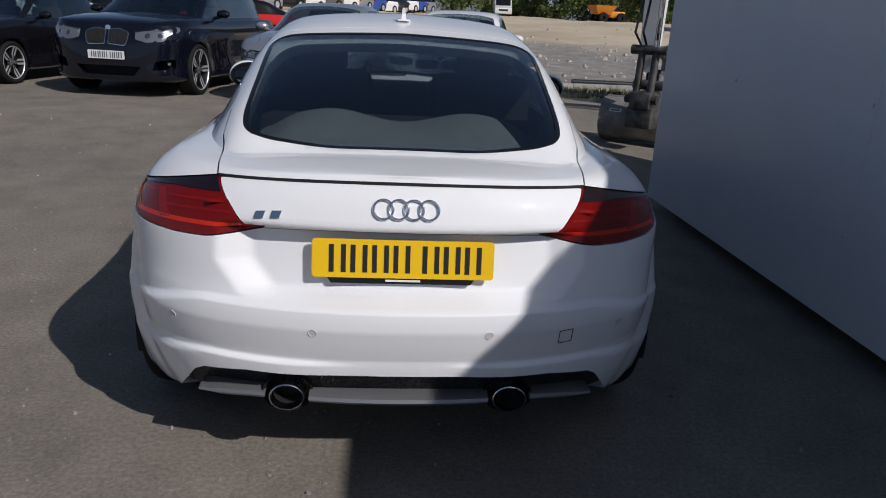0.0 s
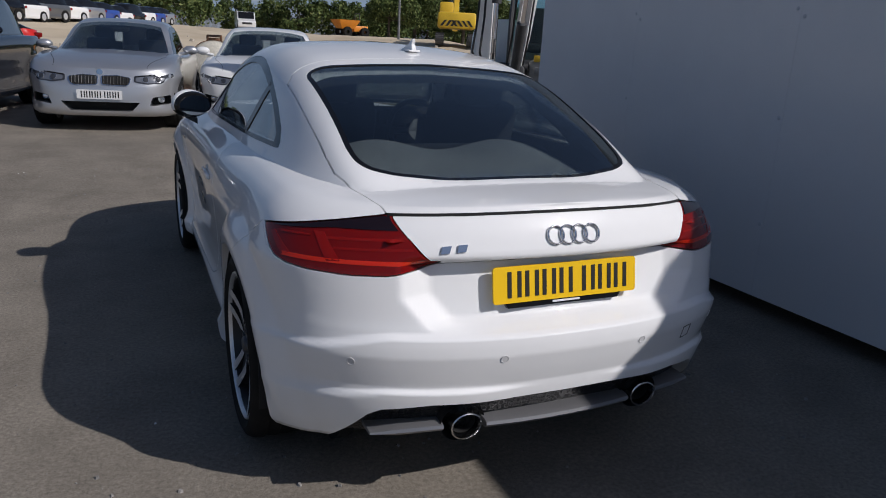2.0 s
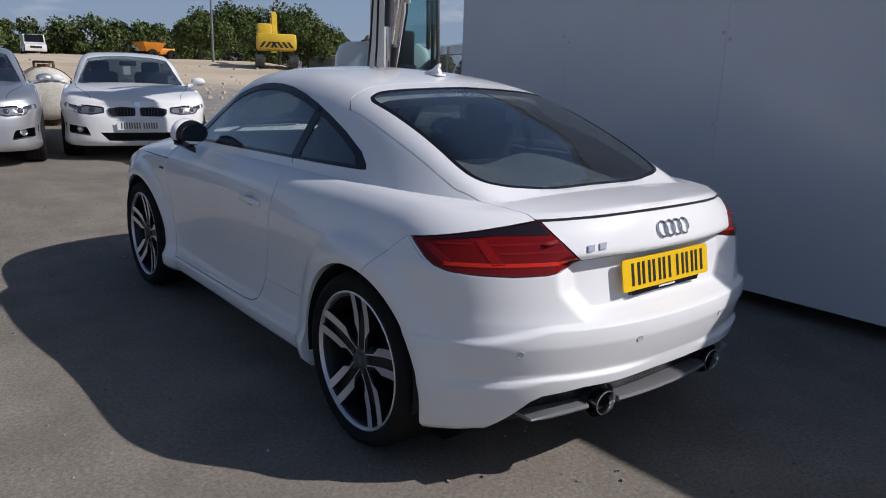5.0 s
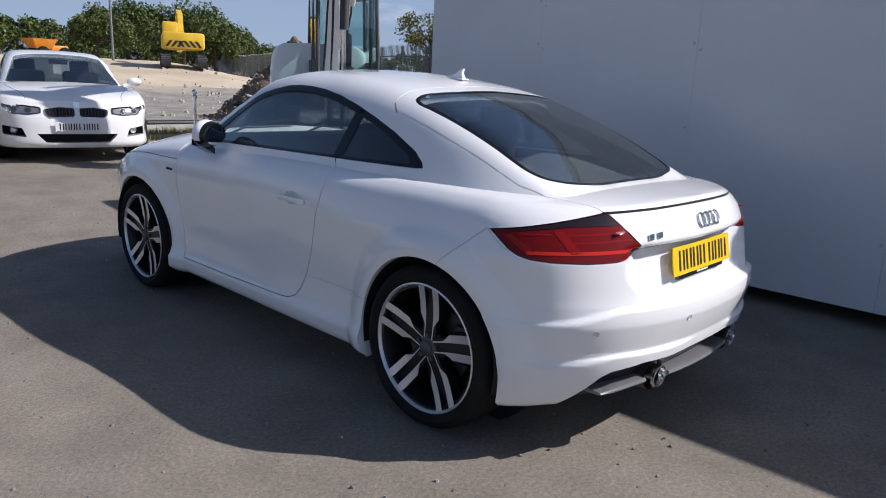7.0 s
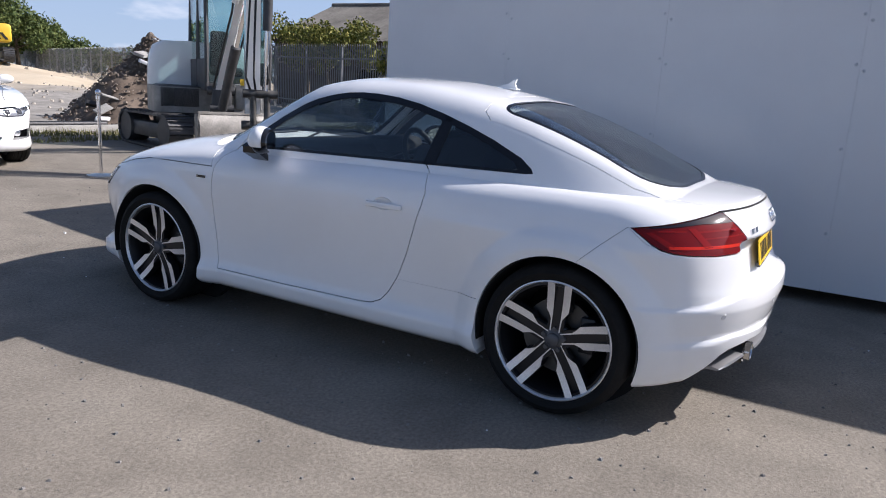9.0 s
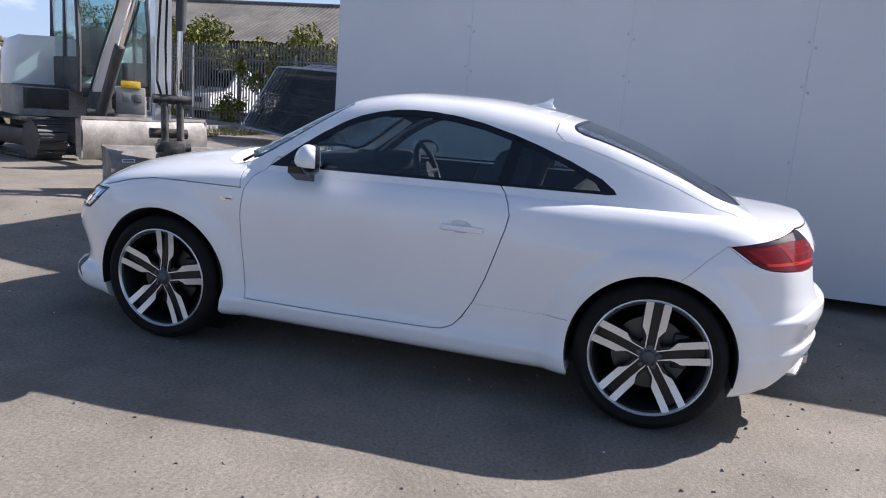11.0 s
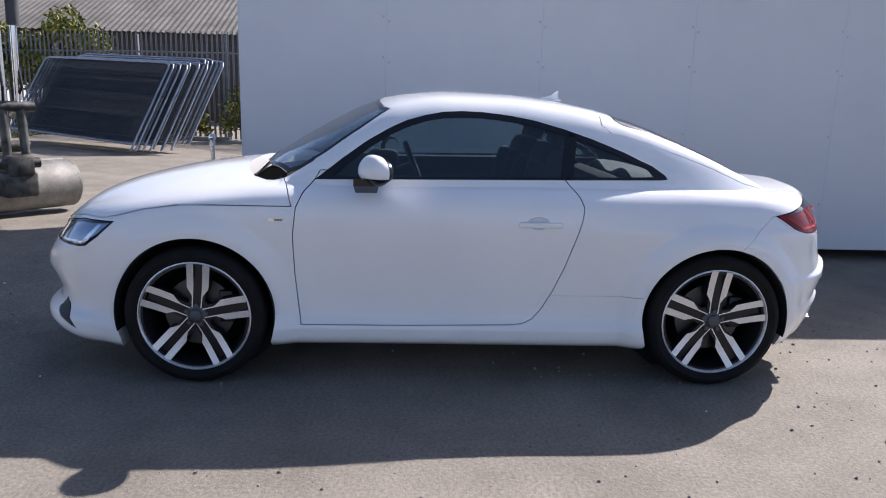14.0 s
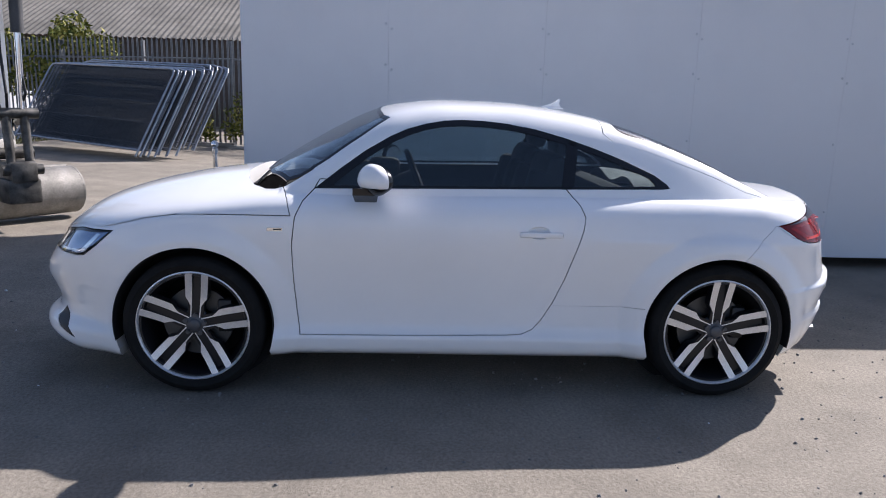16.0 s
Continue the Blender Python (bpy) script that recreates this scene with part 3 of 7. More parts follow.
def spoke_mesh(sgn, rim, h, wide, off):
    """One bar of a twin spoke: straight, with its outer side cut back towards the hub."""
    bm = bmesh.new()
    rows = []
    inner = off - wide / 2
    for t in (0.0, 0.12, 0.25, 0.36, 0.43, 0.5, 0.66, 0.83, 1.0):
        r = 0.036 + (rim - 0.046) * t
        w = 0.005 + 0.004 * t + (wide - 0.007) * smooth(0.27, 0.45, t)
        a, b = sgn * inner * (0.86 + 0.14 * t), sgn * (inner * (0.86 + 0.14 * t) + w)
        x = -h + 0.034 - 0.024 * t + 0.010 * math.sin(t * math.pi)
        rows.append([bm.verts.new(c) for c in ((x, a, r), (x, b, r), (x + 0.045, b + sgn * 0.004, r), (x + 0.045, a - sgn * 0.002, r))])
    for a, b in zip(rows, rows[1:]):
        for i in range(4):
            j = (i + 1) % 4
            bm.faces.new((a[i], b[i], b[j], a[j])).material_index = 0 if i == 0 else 1
    for row in (rows[0], rows[-1][::-1]):
        bm.faces.new(row).material_index = 1
    return bm


def make_wheel(parent, at, r=0.333, rim=0.262, width=0.24, twin=True, turn=0.0, face=None, dark=None, detail=1.0, spokes=5, spread=0.0365, wide=0.031):
    """A wheel whose outer face looks along -x. at: its pose under the parent."""
    face, dark = face or RIM_FACE, dark or RIM_DARK
    n = int(64 * detail)
    bm = bmesh.new()
    h = width / 2
    prof = [(rim - 0.004, -h + 0.012), (rim + 0.010, -h + 0.004), (r - 0.038, -h - 0.006), (r - 0.016, -h + 0.004), (r - 0.005, -h + 0.022),
            (r, -h + 0.045)]
    for k in (-0.55, -0.5, -0.2, -0.15, 0.15, 0.2, 0.5, 0.55):
        prof.append((r - (0.006 if k in (-0.5, -0.15, 0.2, 0.55) else 0.0), h * k))
    prof += [(r, h - 0.045), (r - 0.005, h - 0.022), (r - 0.03, h), (rim, h - 0.01)]
    lathe(bm, prof, n, closed=True)
    wheel = part("wheel", bm, RUBBER, parent, "black low-profile tyre on twin-spoke alloy", at=at)
    bm = bmesh.new()
    lathe(bm, [(rim - 0.010, -h + 0.018), (rim - 0.007, -h + 0.008), (rim - 0.003, -h + 0.004), (rim + 0.002, -h + 0.006), (rim + 0.003, -h + 0.014), (rim - 0.004, -h + 0.018)], n, closed=True)
    part("rim_lip", bm, face, wheel, "bright machined rim edge")
    bm = bmesh.new()
    lathe(bm, [(rim - 0.02, -h + 0.018), (rim - 0.035, -h + 0.06), (rim - 0.045, h - 0.03), (rim, h - 0.012), (rim - 0.002, -h + 0.02)], n, closed=True)
    part("rim_barrel", bm, dark, wheel)
    for sgn in ((-1, 1) if twin else (0,)):
        me = mesh_of(spoke_mesh(sgn, rim, h, wide, spread), "spoke", [face, dark], angle=30)
        for k in range(spokes):
            part("spoke", me, None, wheel, "bright machined face with dark flanks", at=Matrix.Rotation(2 * math.pi * k / spokes + turn, 4, "X"))
    if twin:
        bm = bmesh.new()
        box(bm, (-h + 0.052, 0, (rim + 0.03) / 2), (0.03, 2 * spread, rim - 0.05))
        me = mesh_of(bm, "spoke_web", dark, flat=True)
        for k in range(spokes):
            part("spoke_web", me, None, wheel, at=Matrix.Rotation(2 * math.pi * k / spokes + turn, 4, "X"))
    bm = bmesh.new()
    lathe(bm, [(0.0, -h + 0.016), (0.024, -h + 0.017), (0.029, -h + 0.021), (0.031, -h + 0.030), (0.056, -h + 0.040), (0.070, -h + 0.05), (0.070, -h + 0.07), (0.0, -h + 0.07)], 32)
    part("hub", bm, HUB_GREY, wheel, "grey hub cap")
    bm = bmesh.new()
    tube(bm, (-h + 0.026, 0, 0.048), (-h + 0.045, 0, 0.048), 0.010, 8)
    me = mesh_of(bm, "wheel_bolt", HUB_GREY)
    for k in range(5):
        part("wheel_bolt", me, None, wheel, at=Matrix.Rotation(2 * math.pi * k / 5 + turn, 4, "X"))
    bm = bmesh.new()
    lathe(bm, [(0.07, h - 0.14), (0.165, h - 0.14), (0.165, h - 0.115), (0.07, h - 0.115)], 48, closed=True)
    part("brake_disc", bm, DISC, wheel)
    bm = bmesh.new()
    box(bm, (h - 0.128, -0.13, 0.03), (0.07, 0.07, 0.16), bev=0.012)
    part("brake_caliper", bm, RIM_DARK, wheel)
    return wheel


def side_pose(x, y, z):
    """A wheel's pose: turned round for the far flank."""
    return pose(x, y, z) if x < 0 else pose(x, y, z, 0, 0, 180)


# ---- the white coupe ----
from mathutils.bvhtree import BVHTree


def along_x(sx0, sx1):
    return lambda bm, poly: prism(bm, poly, lambda u, v, d: (d, u, v), sx0, sx1)


def along_z(z0, z1):
    return lambda bm, poly: prism(bm, poly, lambda u, v, d: (u, v, d), z0, z1)


def along_y(y0, y1):
    return lambda bm, poly: prism(bm, poly, lambda u, v, d: (u, d, v), y0, y1)


def corner_prism(bm, poly, side, d0=-0.55, d1=-2.2):
    """An outline seen from the rear corner of the car: u runs from flank to tail."""
    k = 0.70711
    prism(bm, poly, lambda u, v, d: (-side * (u * k + d * k), -u * k + d * k, v), d0, d1)


def both(poly):
    return poly + [(-u, v) for u, v in poly[::-1]]


SIDE_GLASS = [(1.955, 0.976), (1.572, 0.984), (0.73, 0.997), (0.262, 1.002), (0.226, 1.006), (0.240, 1.026), (0.30, 1.068), (0.451, 1.135), (0.60, 1.19),
              (0.743, 1.236), (0.89, 1.274), (1.026, 1.297), (1.15, 1.308), (1.249, 1.310), (1.34, 1.305), (1.43, 1.288), (1.52, 1.262), (1.60, 1.226),
              (1.715, 1.158), (1.83, 1.075), (1.92, 1.004)]
REAR_GLASS = both([(0.0, 0.452), (0.3, 0.462), (0.49, 0.474), (0.528, 0.462), (0.545, 0.42), (0.542, 0.1), (0.546, -0.14), (0.536, -0.215), (0.505, -0.268), (0.44, -0.305), (0.25, -0.345), (0.0, -0.356)][1:-1])
REAR_GLASS = rounded(REAR_GLASS, 0.06, 3)
WINDSCREEN = both([(0.25, 1.665), (0.44, 1.64), (0.515, 1.605), (0.575, 1.74), (0.635, 1.90), (0.672, 2.03), (0.66, 2.10), (0.50, 2.20), (0.25, 2.265)])
COWL = both([(0.3, 2.352), (0.5, 2.312), (0.62, 2.262), (0.685, 2.195), (0.700, 2.10), (0.66, 1.965), (0.3, 2.0)])
DOOR = [(1.93, 1.02), (1.955, 0.975), (2.0, 0.925), (2.03, 0.857), (2.045, 0.72), (2.04, 0.55), (2.026, 0.40), (2.012, 0.292), (1.5, 0.293), (1.02, 0.302), (0.95, 0.308),
        (0.90, 0.330), (0.86, 0.375), (0.81, 0.46), (0.76, 0.58), (0.715, 0.72), (0.685, 0.82), (0.676, 0.88), (0.695, 0.93), (0.735, 0.98), (0.78, 1.03)]
HOOD = [(2.05, 0.862), (2.40, 0.862), (2.58, 0.856), (2.72, 0.834), (2.85, 0.800), (2.93, 0.781), (3.06, 0.775), (3.16, 0.753), (3.33, 0.68), (3.6, 0.63), (3.6, 1.3), (2.22, 1.3), (2.14, 1.02), (2.075, 0.93)]
TAIL_LAMP = [(-0.402, 0.855), (-0.20, 0.8895), (0.004, 0.925), (0.016, 0.922), (0.09, 0.862), (0.160, 0.799), (0.151, 0.791), (0.10, 0.776), (0.045, 0.766), (-0.06, 0.763), (-0.20, 0.767), (-0.27, 0.773), (-0.315, 0.784), (-0.345, 0.802)]
BUMPER = [(-0.085, 0.70), (-0.17, 0.782), (-0.255, 0.857), (-0.34, 0.80), (-0.42, 0.784), (-0.55, 0.777), (-0.66, 0.795), (-1.3, 0.798), (-1.3, 0.05), (-0.085, 0.05)]
HATCH = both([(0.35, 0.535), (0.57, 0.545), (0.60, 0.50), (0.606, 0.2), (0.606, -0.1), (0.602, -0.20), (0.585, -0.272), (0.572, -0.36), (0.560, -0.45), (0.548, -0.52), (0.543, -0.56), (0.543, -1.0)])
DIFFUSER = both([(0.2, 0.390), (0.45, 0.386), (0.585, 0.366), (0.618, 0.345), (0.70, 0.225), (0.3, 0.18)])
HEADLAMP = [(2.868, 0.772), (2.94, 0.768), (3.06, 0.760), (3.16, 0.738), (3.3, 0.70), (3.42, 0.63), (3.2, 0.645), (3.06, 0.644), (3.02, 0.649), (2.95, 0.700)]


SLOT_X = [-0.545 + 1.09 * k / 12 for k in range(13)]


def slot_z(x):
    """Height of the slot below the spoiler lip, arched a little."""
    return 0.9375 - 0.045 * x * x


def build_tt():
    sh = Shape(TT)
    car = thing("coupe_car", "white two-door sports coupe with a sloping rear window, parked on tarmac", "car")
    lower, cab = raw(sh.lower()), raw(sh.cabin())
    skin = Skin(lower, cab)
    solid = cut(lower, cab, "UNION")
    hollow = raw(sh.cabin(-0.40, 2.15, 60, drop=0.76))
    solid = cut(solid, hollow)

    def footwell(bm):
        box(bm, (0, 1.22, 0.56), (1.46, 1.45, 0.55))
    solid = cut(solid, tool(footwell))

    def wells(bm):
        for y, r in ((0.0, 0.366), (2.505, 0.374)):
            for sgn in (-1, 1):
                poly = [(y + r * math.cos(a), 0.338 + r * math.sin(a)) for a in np.linspace(-0.35, math.pi + 0.35, 56)]
                poly += [(y - r * 1.0, 0.0), (y + r * 1.0, 0.0)]
                along_x(sgn * 0.58, sgn * 1.3)(bm, poly)
    solid = cut(solid, tool(wells))
    solid = cut(solid, tool(lambda bm: along_x(-1.2, 1.2)(bm, SIDE_GLASS)))
    solid = cut(solid, tool(lambda bm: along_z(0.86, 1.7)(bm, REAR_GLASS), ))
    solid = cut(solid, tool(lambda bm: along_z(0.985, 1.7)(bm, WINDSCREEN)))
    solid = cut(solid, tool(lambda bm: along_z(0.90, 1.3)(bm, COWL)))
    # the joint between the sill and the rear wing
    solid = cut(solid, tool(*[lambda bm, k=k: box(bm, (k * 0.90, 0.585, 0.449), (0.10, 0.44, 0.003)) for k in (-1, 1)]))
    # the dark slot under the spoiler lip
    solid = cut(solid, tool(lambda bm: along_y(-0.76, -0.525)(bm, [(x, slot_z(x) + 0.0045) for x in SLOT_X] + [(x, slot_z(x) - 0.0045) for x in SLOT_X[::-1]])))

    def split(name, make, material, label, keep, gap=0.0024):
        nonlocal solid
        piece = cut(solid, tool(lambda bm: make(bm, gap)), "INTERSECT")
        solid = cut(solid, tool(lambda bm: make(bm, -gap)))
        if keep:
            skin.dress(piece)
            return part(name, piece, material, car, label)

    lamps = []
    for side in (1, -1):
        lamps.append(split("tail_lamp", lambda bm, d: corner_prism(bm, offset_poly(TAIL_LAMP, d), side), LAMP_RED, "dark red wraparound tail lamp", True))
    hatch = split("tailgate", lambda bm, d: along_z(0.799 + d, 1.7)(bm, offset_poly(HATCH, d)), WHITE, "white tailgate with a small lip spoiler", True)
    bumper = split("rear_bumper", lambda bm, d: along_x(-1.3, 1.3)(bm, offset_poly(BUMPER, d)), WHITE, "white rear bumper with two ridges", True, 0.0009)
    vent = [(3.205, 0.345), (3.245, 0.298), (3.20, 0.270), (3.095, 0.236)]
    for sgn in (-1, 1):
        split("front_vent", lambda bm, d: along_x(sgn * 0.4, sgn * 1.3)(bm, offset_poly(vent, d)), BLACK_PLASTIC, "black side vent", True)
    for sgn in (-1, 1):
        grip = bmesh.new()
        bmesh.ops.create_uvsphere(grip, u_segments=28, v_segments=16, radius=1, matrix=Matrix.Translation((sgn * 0.905, 0.895, 0.808)) @ Matrix.Diagonal((0.045, 0.062, 0.036, 1)))
        solid = cut(solid, raw(grip))
    for sgn in (-1, 1):
        split("door", lambda bm, d: along_x(sgn * 0.66, sgn * 1.3)(bm, offset_poly(DOOR, d)), WHITE, "white closed car door", True)
    for sgn in (-1, 1):
        hl = split("headlamp", lambda bm, d: along_x(sgn * 0.42, sgn * 1.3)(bm, offset_poly(HEADLAMP, d)), LAMP_BLUE, "clear headlamp over blue-grey reflectors", True)
        rim = largest(cut(hl.data, tool(lambda bm: along_x(sgn * 0.3, sgn * 1.4)(bm, offset_poly(HEADLAMP, 0.010)))))
        skin.dress(rim)
        rim.transform(Matrix.Translation((sgn * 0.0015, 0.0015, 0)))
        part("lamp_bezel", rim, BLACK_GLOSS, hl, "gloss black lamp edge")
        for poly, m in (([(2.93, 0.752), (2.95, 0.752), (3.035, 0.672), (3.015, 0.662)], LAMP_CHROME), ([(3.02, 0.664), (3.02, 0.674), (3.20, 0.662), (3.20, 0.652)], LAMP_CHROME),
                        ([(3.11, 0.735), (3.125, 0.735), (3.155, 0.66), (3.14, 0.66)], BLACK_GLOSS)):
            bit = cut(hl.data, tool(lambda bm: along_x(sgn * 0.3, sgn * 1.4)(bm, poly)), "INTERSECT")
            skin.dress(bit)
            bit.transform(Matrix.Translation((sgn * 0.001, 0.001, 0)))
            part("light_guide", bit, m, hl)
    split("bonnet", lambda bm, d: along_x(-1.3, 1.3)(bm, offset_poly(HOOD, d)), WHITE, "white bonnet wrapping over the wings", True)
    skin.dress(solid)
    body = part("body", solid, WHITE, car)
    # dark lining inside the cabin
    shell = hollow.copy()
    shell.transform(Matrix.Translation((0, 0.9, 1.05)) @ Matrix.Diagonal((0.994, 0.994, 0.994, 1)) @ Matrix.Translation((0, -0.9, -1.05)))
    core = hollow.copy()
    core.transform(Matrix.Translation((0, 0.9, 1.02)) @ Matrix.Diagonal((0.972, 0.976, 0.985, 1)) @ Matrix.Translation((0, -0.9, -1.05)))
    lining = cut(shell, core)
    lining = cut(lining, tool(lambda bm: along_x(-1.2, 1.2)(bm, offset_poly(SIDE_GLASS, -0.004))))
    lining = cut(lining, tool(lambda bm: along_z(0.90, 1.7)(bm, offset_poly(REAR_GLASS, -0.004))))
    lining = cut(lining, tool(lambda bm: along_z(0.93, 1.7)(bm, offset_poly(WINDSCREEN, -0.004))))
    part("cabin_lining", lining, DARK, car, "dark cabin lining")
    for sgn in (-1, 1):
        bm = bmesh.new()
        box(bm, (sgn * 0.716, 1.22, 0.63), (0.022, 1.42, 0.66), bev=0.008)
        part("door_card", bm, DARK, car, "dark door trim")
    # panes and their black borders
    thin, pane = raw(sh.skin(0.001, 0.006)), raw(sh.skin(0.004, 0.008))
    inner_side = [(1.87, 0.992), (1.572, 0.998), (0.73, 1.010), (0.30, 1.016), (0.33, 1.05), (0.46, 1.108), (0.60, 1.162), (0.75, 1.206), (0.89, 1.243), (1.03, 1.266),
                  (1.15, 1.277), (1.25, 1.279), (1.34, 1.274), (1.43, 1.257), (1.51, 1.231), (1.585, 1.197), (1.70, 1.127), (1.80, 1.050)]
    post = [(0.775, 0.96), (0.715, 0.96), (0.675, 1.21), (0.735, 1.21)]
    rims = [("side_window_trim", lambda bm: along_x(-1.2, 1.2)(bm, offset_poly(SIDE_GLASS, 0.0015)), lambda bm: along_x(-1.3, 1.3)(bm, inner_side)),
            ("rear_window_border", lambda bm: along_z(0.9, 1.7)(bm, offset_poly(REAR_GLASS, 0.0015)), lambda bm: along_z(0.8, 1.8)(bm, offset_poly(REAR_GLASS, 0.017))),
            ("windscreen_border", lambda bm: along_z(0.93, 1.7)(bm, offset_poly(WINDSCREEN, 0.0015)), lambda bm: along_z(0.8, 1.8)(bm, offset_poly(WINDSCREEN, 0.022)))]
    for name, outer, inner in rims:
        ring = cut(cut(thin, tool(outer), "INTERSECT"), tool(inner))
        halves = [(-1.5, 0.0), (0.0, 1.5)] if "side" in name else [None]
        for hv in halves:
            piece = cut(ring, tool(lambda bm: box(bm, ((hv[0] + hv[1]) / 2, 1, 1), (1.5, 4, 2))), "INTERSECT") if hv else ring
            skin.dress(piece)
            part(name, piece, BLACK_GLOSS, car, "gloss black border")
    for sgn in (-1, 1):
        bar = cut(thin, tool(lambda bm: along_x(sgn * 0.2, sgn * 1.2)(bm, [(y, z + 0.02) for y, z in post])), "INTERSECT")
        part("window_post", bar, BLACK_GLOSS, car)
        for name, lo, hi in (("door_window", 0.735, 2.2), ("quarter_window", 0.0, 0.735)):
            sub = [(max(lo, min(hi, y)), z) for y, z in SIDE_GLASS]
            g = cut(pane, tool(lambda bm: along_x(sgn * 0.2, sgn * 1.2)(bm, offset_poly(SIDE_GLASS, 0.004))), "INTERSECT")
            g = cut(g, tool(lambda bm: box(bm, (0, (lo + hi) / 2, 1), (3, hi - lo, 2))), "INTERSECT")
            skin.dress(g)
            part(name, g, GLASS_DARK if lo == 0 else GLASS, car, "tinted glass").visible_shadow = False
    for name, poly, m in (("rear_window", REAR_GLASS, GLASS_DARK), ("windscreen", WINDSCREEN, GLASS)):
        g = cut(pane, tool(lambda bm: along_z(0.9, 1.7)(bm, offset_poly(poly, 0.004))), "INTERSECT")
        skin.dress(g)
        part(name, g, m, car, "tinted glass").visible_shadow = False
    # black strip seen in the slot under the lip
    finder = bmesh.new()
    finder.from_mesh(lower)
    tree = BVHTree.FromBMesh(finder)
    finder.free()
    bm = bmesh.new()
    rows = []
    for i in range(41):
        x = -0.542 + 1.084 * i / 40
        y = tree.ray_cast(Vector((x, -3, slot_z(x))), Vector((0, 1, 0)))[0].y + 0.0015
        rows.append([bm.verts.new((x, y + a, slot_z(x) + b)) for a, b in ((0, 0.0042), (0, -0.0042), (0.03, -0.0042), (0.03, 0.0042))])
    for a, b in zip(rows, rows[1:]):
        for i in range(4):
            bm.faces.new((a[i], b[i], b[(i + 1) % 4], a[(i + 1) % 4]))
    part("lip_seal", bm, GAP, hatch, "black strip below the spoiler lip")
    # light guides in the tail lamps, proud of the lens by a hair
    guides = [[(-0.285, 0.789), (-0.285, 0.800), (0.128, 0.808), (0.140, 0.796)], [(-0.358, 0.842), (-0.338, 0.848), (-0.255, 0.801), (-0.285, 0.791)],
              [(-0.192, 0.868), (-0.158, 0.869), (-0.088, 0.799), (-0.128, 0.795)], [(-0.145, 0.852), (-0.145, 0.859), (0.070, 0.868), (0.077, 0.861)],
              [(-0.118, 0.828), (-0.118, 0.834), (0.100, 0.842), (0.106, 0.836)], [(-0.312, 0.848), (-0.312, 0.853), (-0.20, 0.859), (-0.20, 0.854)]]
    shade = [(-0.385, 0.862), (0.004, 0.9225), (0.014, 0.919), (0.052, 0.888), (-0.12, 0.884), (-0.345, 0.860)]
    for side, lamp in zip((1, -1), lamps):
        d = Vector((side * 0.7071, -0.7071, 0)) * 0.0015
        rim = largest(cut(lamp.data, tool(lambda bm: corner_prism(bm, offset_poly(TAIL_LAMP, 0.012), side, -0.5, -2.3))))
        skin.dress(rim)
        rim.transform(Matrix.Translation(d * 0.8))
        part("lamp_bezel", rim, LAMP_DARK, lamp, "smoked dark lamp edge")
        for name, m, polys in (("light_guide", LAMP_RED_HOT, guides), ("smoked_band", LAMP_DARK, [shade])):
            for poly in polys:
                g = cut(lamp.data, tool(lambda bm: corner_prism(bm, poly, side, -0.6)), "INTERSECT")
                skin.dress(g)
                g.transform(Matrix.Translation(d * (1.8 if name == "smoked_band" else 1.0)))
                part(name, g, LAMP_RED_MID if m is LAMP_RED_HOT and abs(poly[0][1] - poly[1][1]) < 0.0085 else m, lamp)
    # wheels
    for y, turn in ((0.0, 0.06), (2.505, 0.10)):
        for x in (-0.775, 0.775):
            make_wheel(car, side_pose(x, y, 0.333), turn=turn)
    for y in (0.0, 2.505):
        for sgn in (-1, 1):
            bm = bmesh.new()
            lathe(bm, [(0.385, sgn * 0.55), (0.385, sgn * 0.60), (0.0, sgn * 0.60), (0.0, sgn * 0.55)], 40)
            r = 0.364 if y < 1 else 0.372
            rows = []
            for a in np.linspace(-0.22, math.pi + 0.22, 40):
                rows.append([bm.verts.new((sgn * x, rr * math.cos(a), rr * math.sin(a))) for x, rr in ((0.60, r), (0.884, r), (0.884, r - 0.004), (0.60, r - 0.004))])
            for a, b in zip(rows, rows[1:]):
                for i in range(4):
                    bm.faces.new((a[i], b[i], b[(i + 1) % 4], a[(i + 1) % 4]))
            part("arch_liner", bm, UNDER, car, "black wheel arch liner", at=pose(0, y, 0.338))
    # black lower insert of the rear bumper
    insert = cut(bumper.data, tool(lambda bm: along_y(-1.2, -0.45)(bm, offset_poly(DIFFUSER, 0.0015))), "INTERSECT")
    rest = cut(bumper.data, tool(lambda bm: along_y(-1.2, -0.40)(bm, DIFFUSER)))
    skin.dress(rest)
    skin.dress(insert)
    insert.transform(Matrix.Translation((0, 0.058, 0)))
    rest.materials.append(WHITE)
    bumper.data = rest
    part("diffuser", insert, HONEYCOMB, bumper, "black honeycomb lower insert")
    from_form = bmesh.new()
    from_form.from_mesh(lower)
    from_form.from_mesh(cab)
    probe = BVHTree.FromBMesh(from_form)
    from_form.free()
    return car, sh, skin, bumper, hatch, probe


coupe, coupe_form, coupe_skin, coupe_bumper, coupe_hatch, coupe_probe = build_tt()


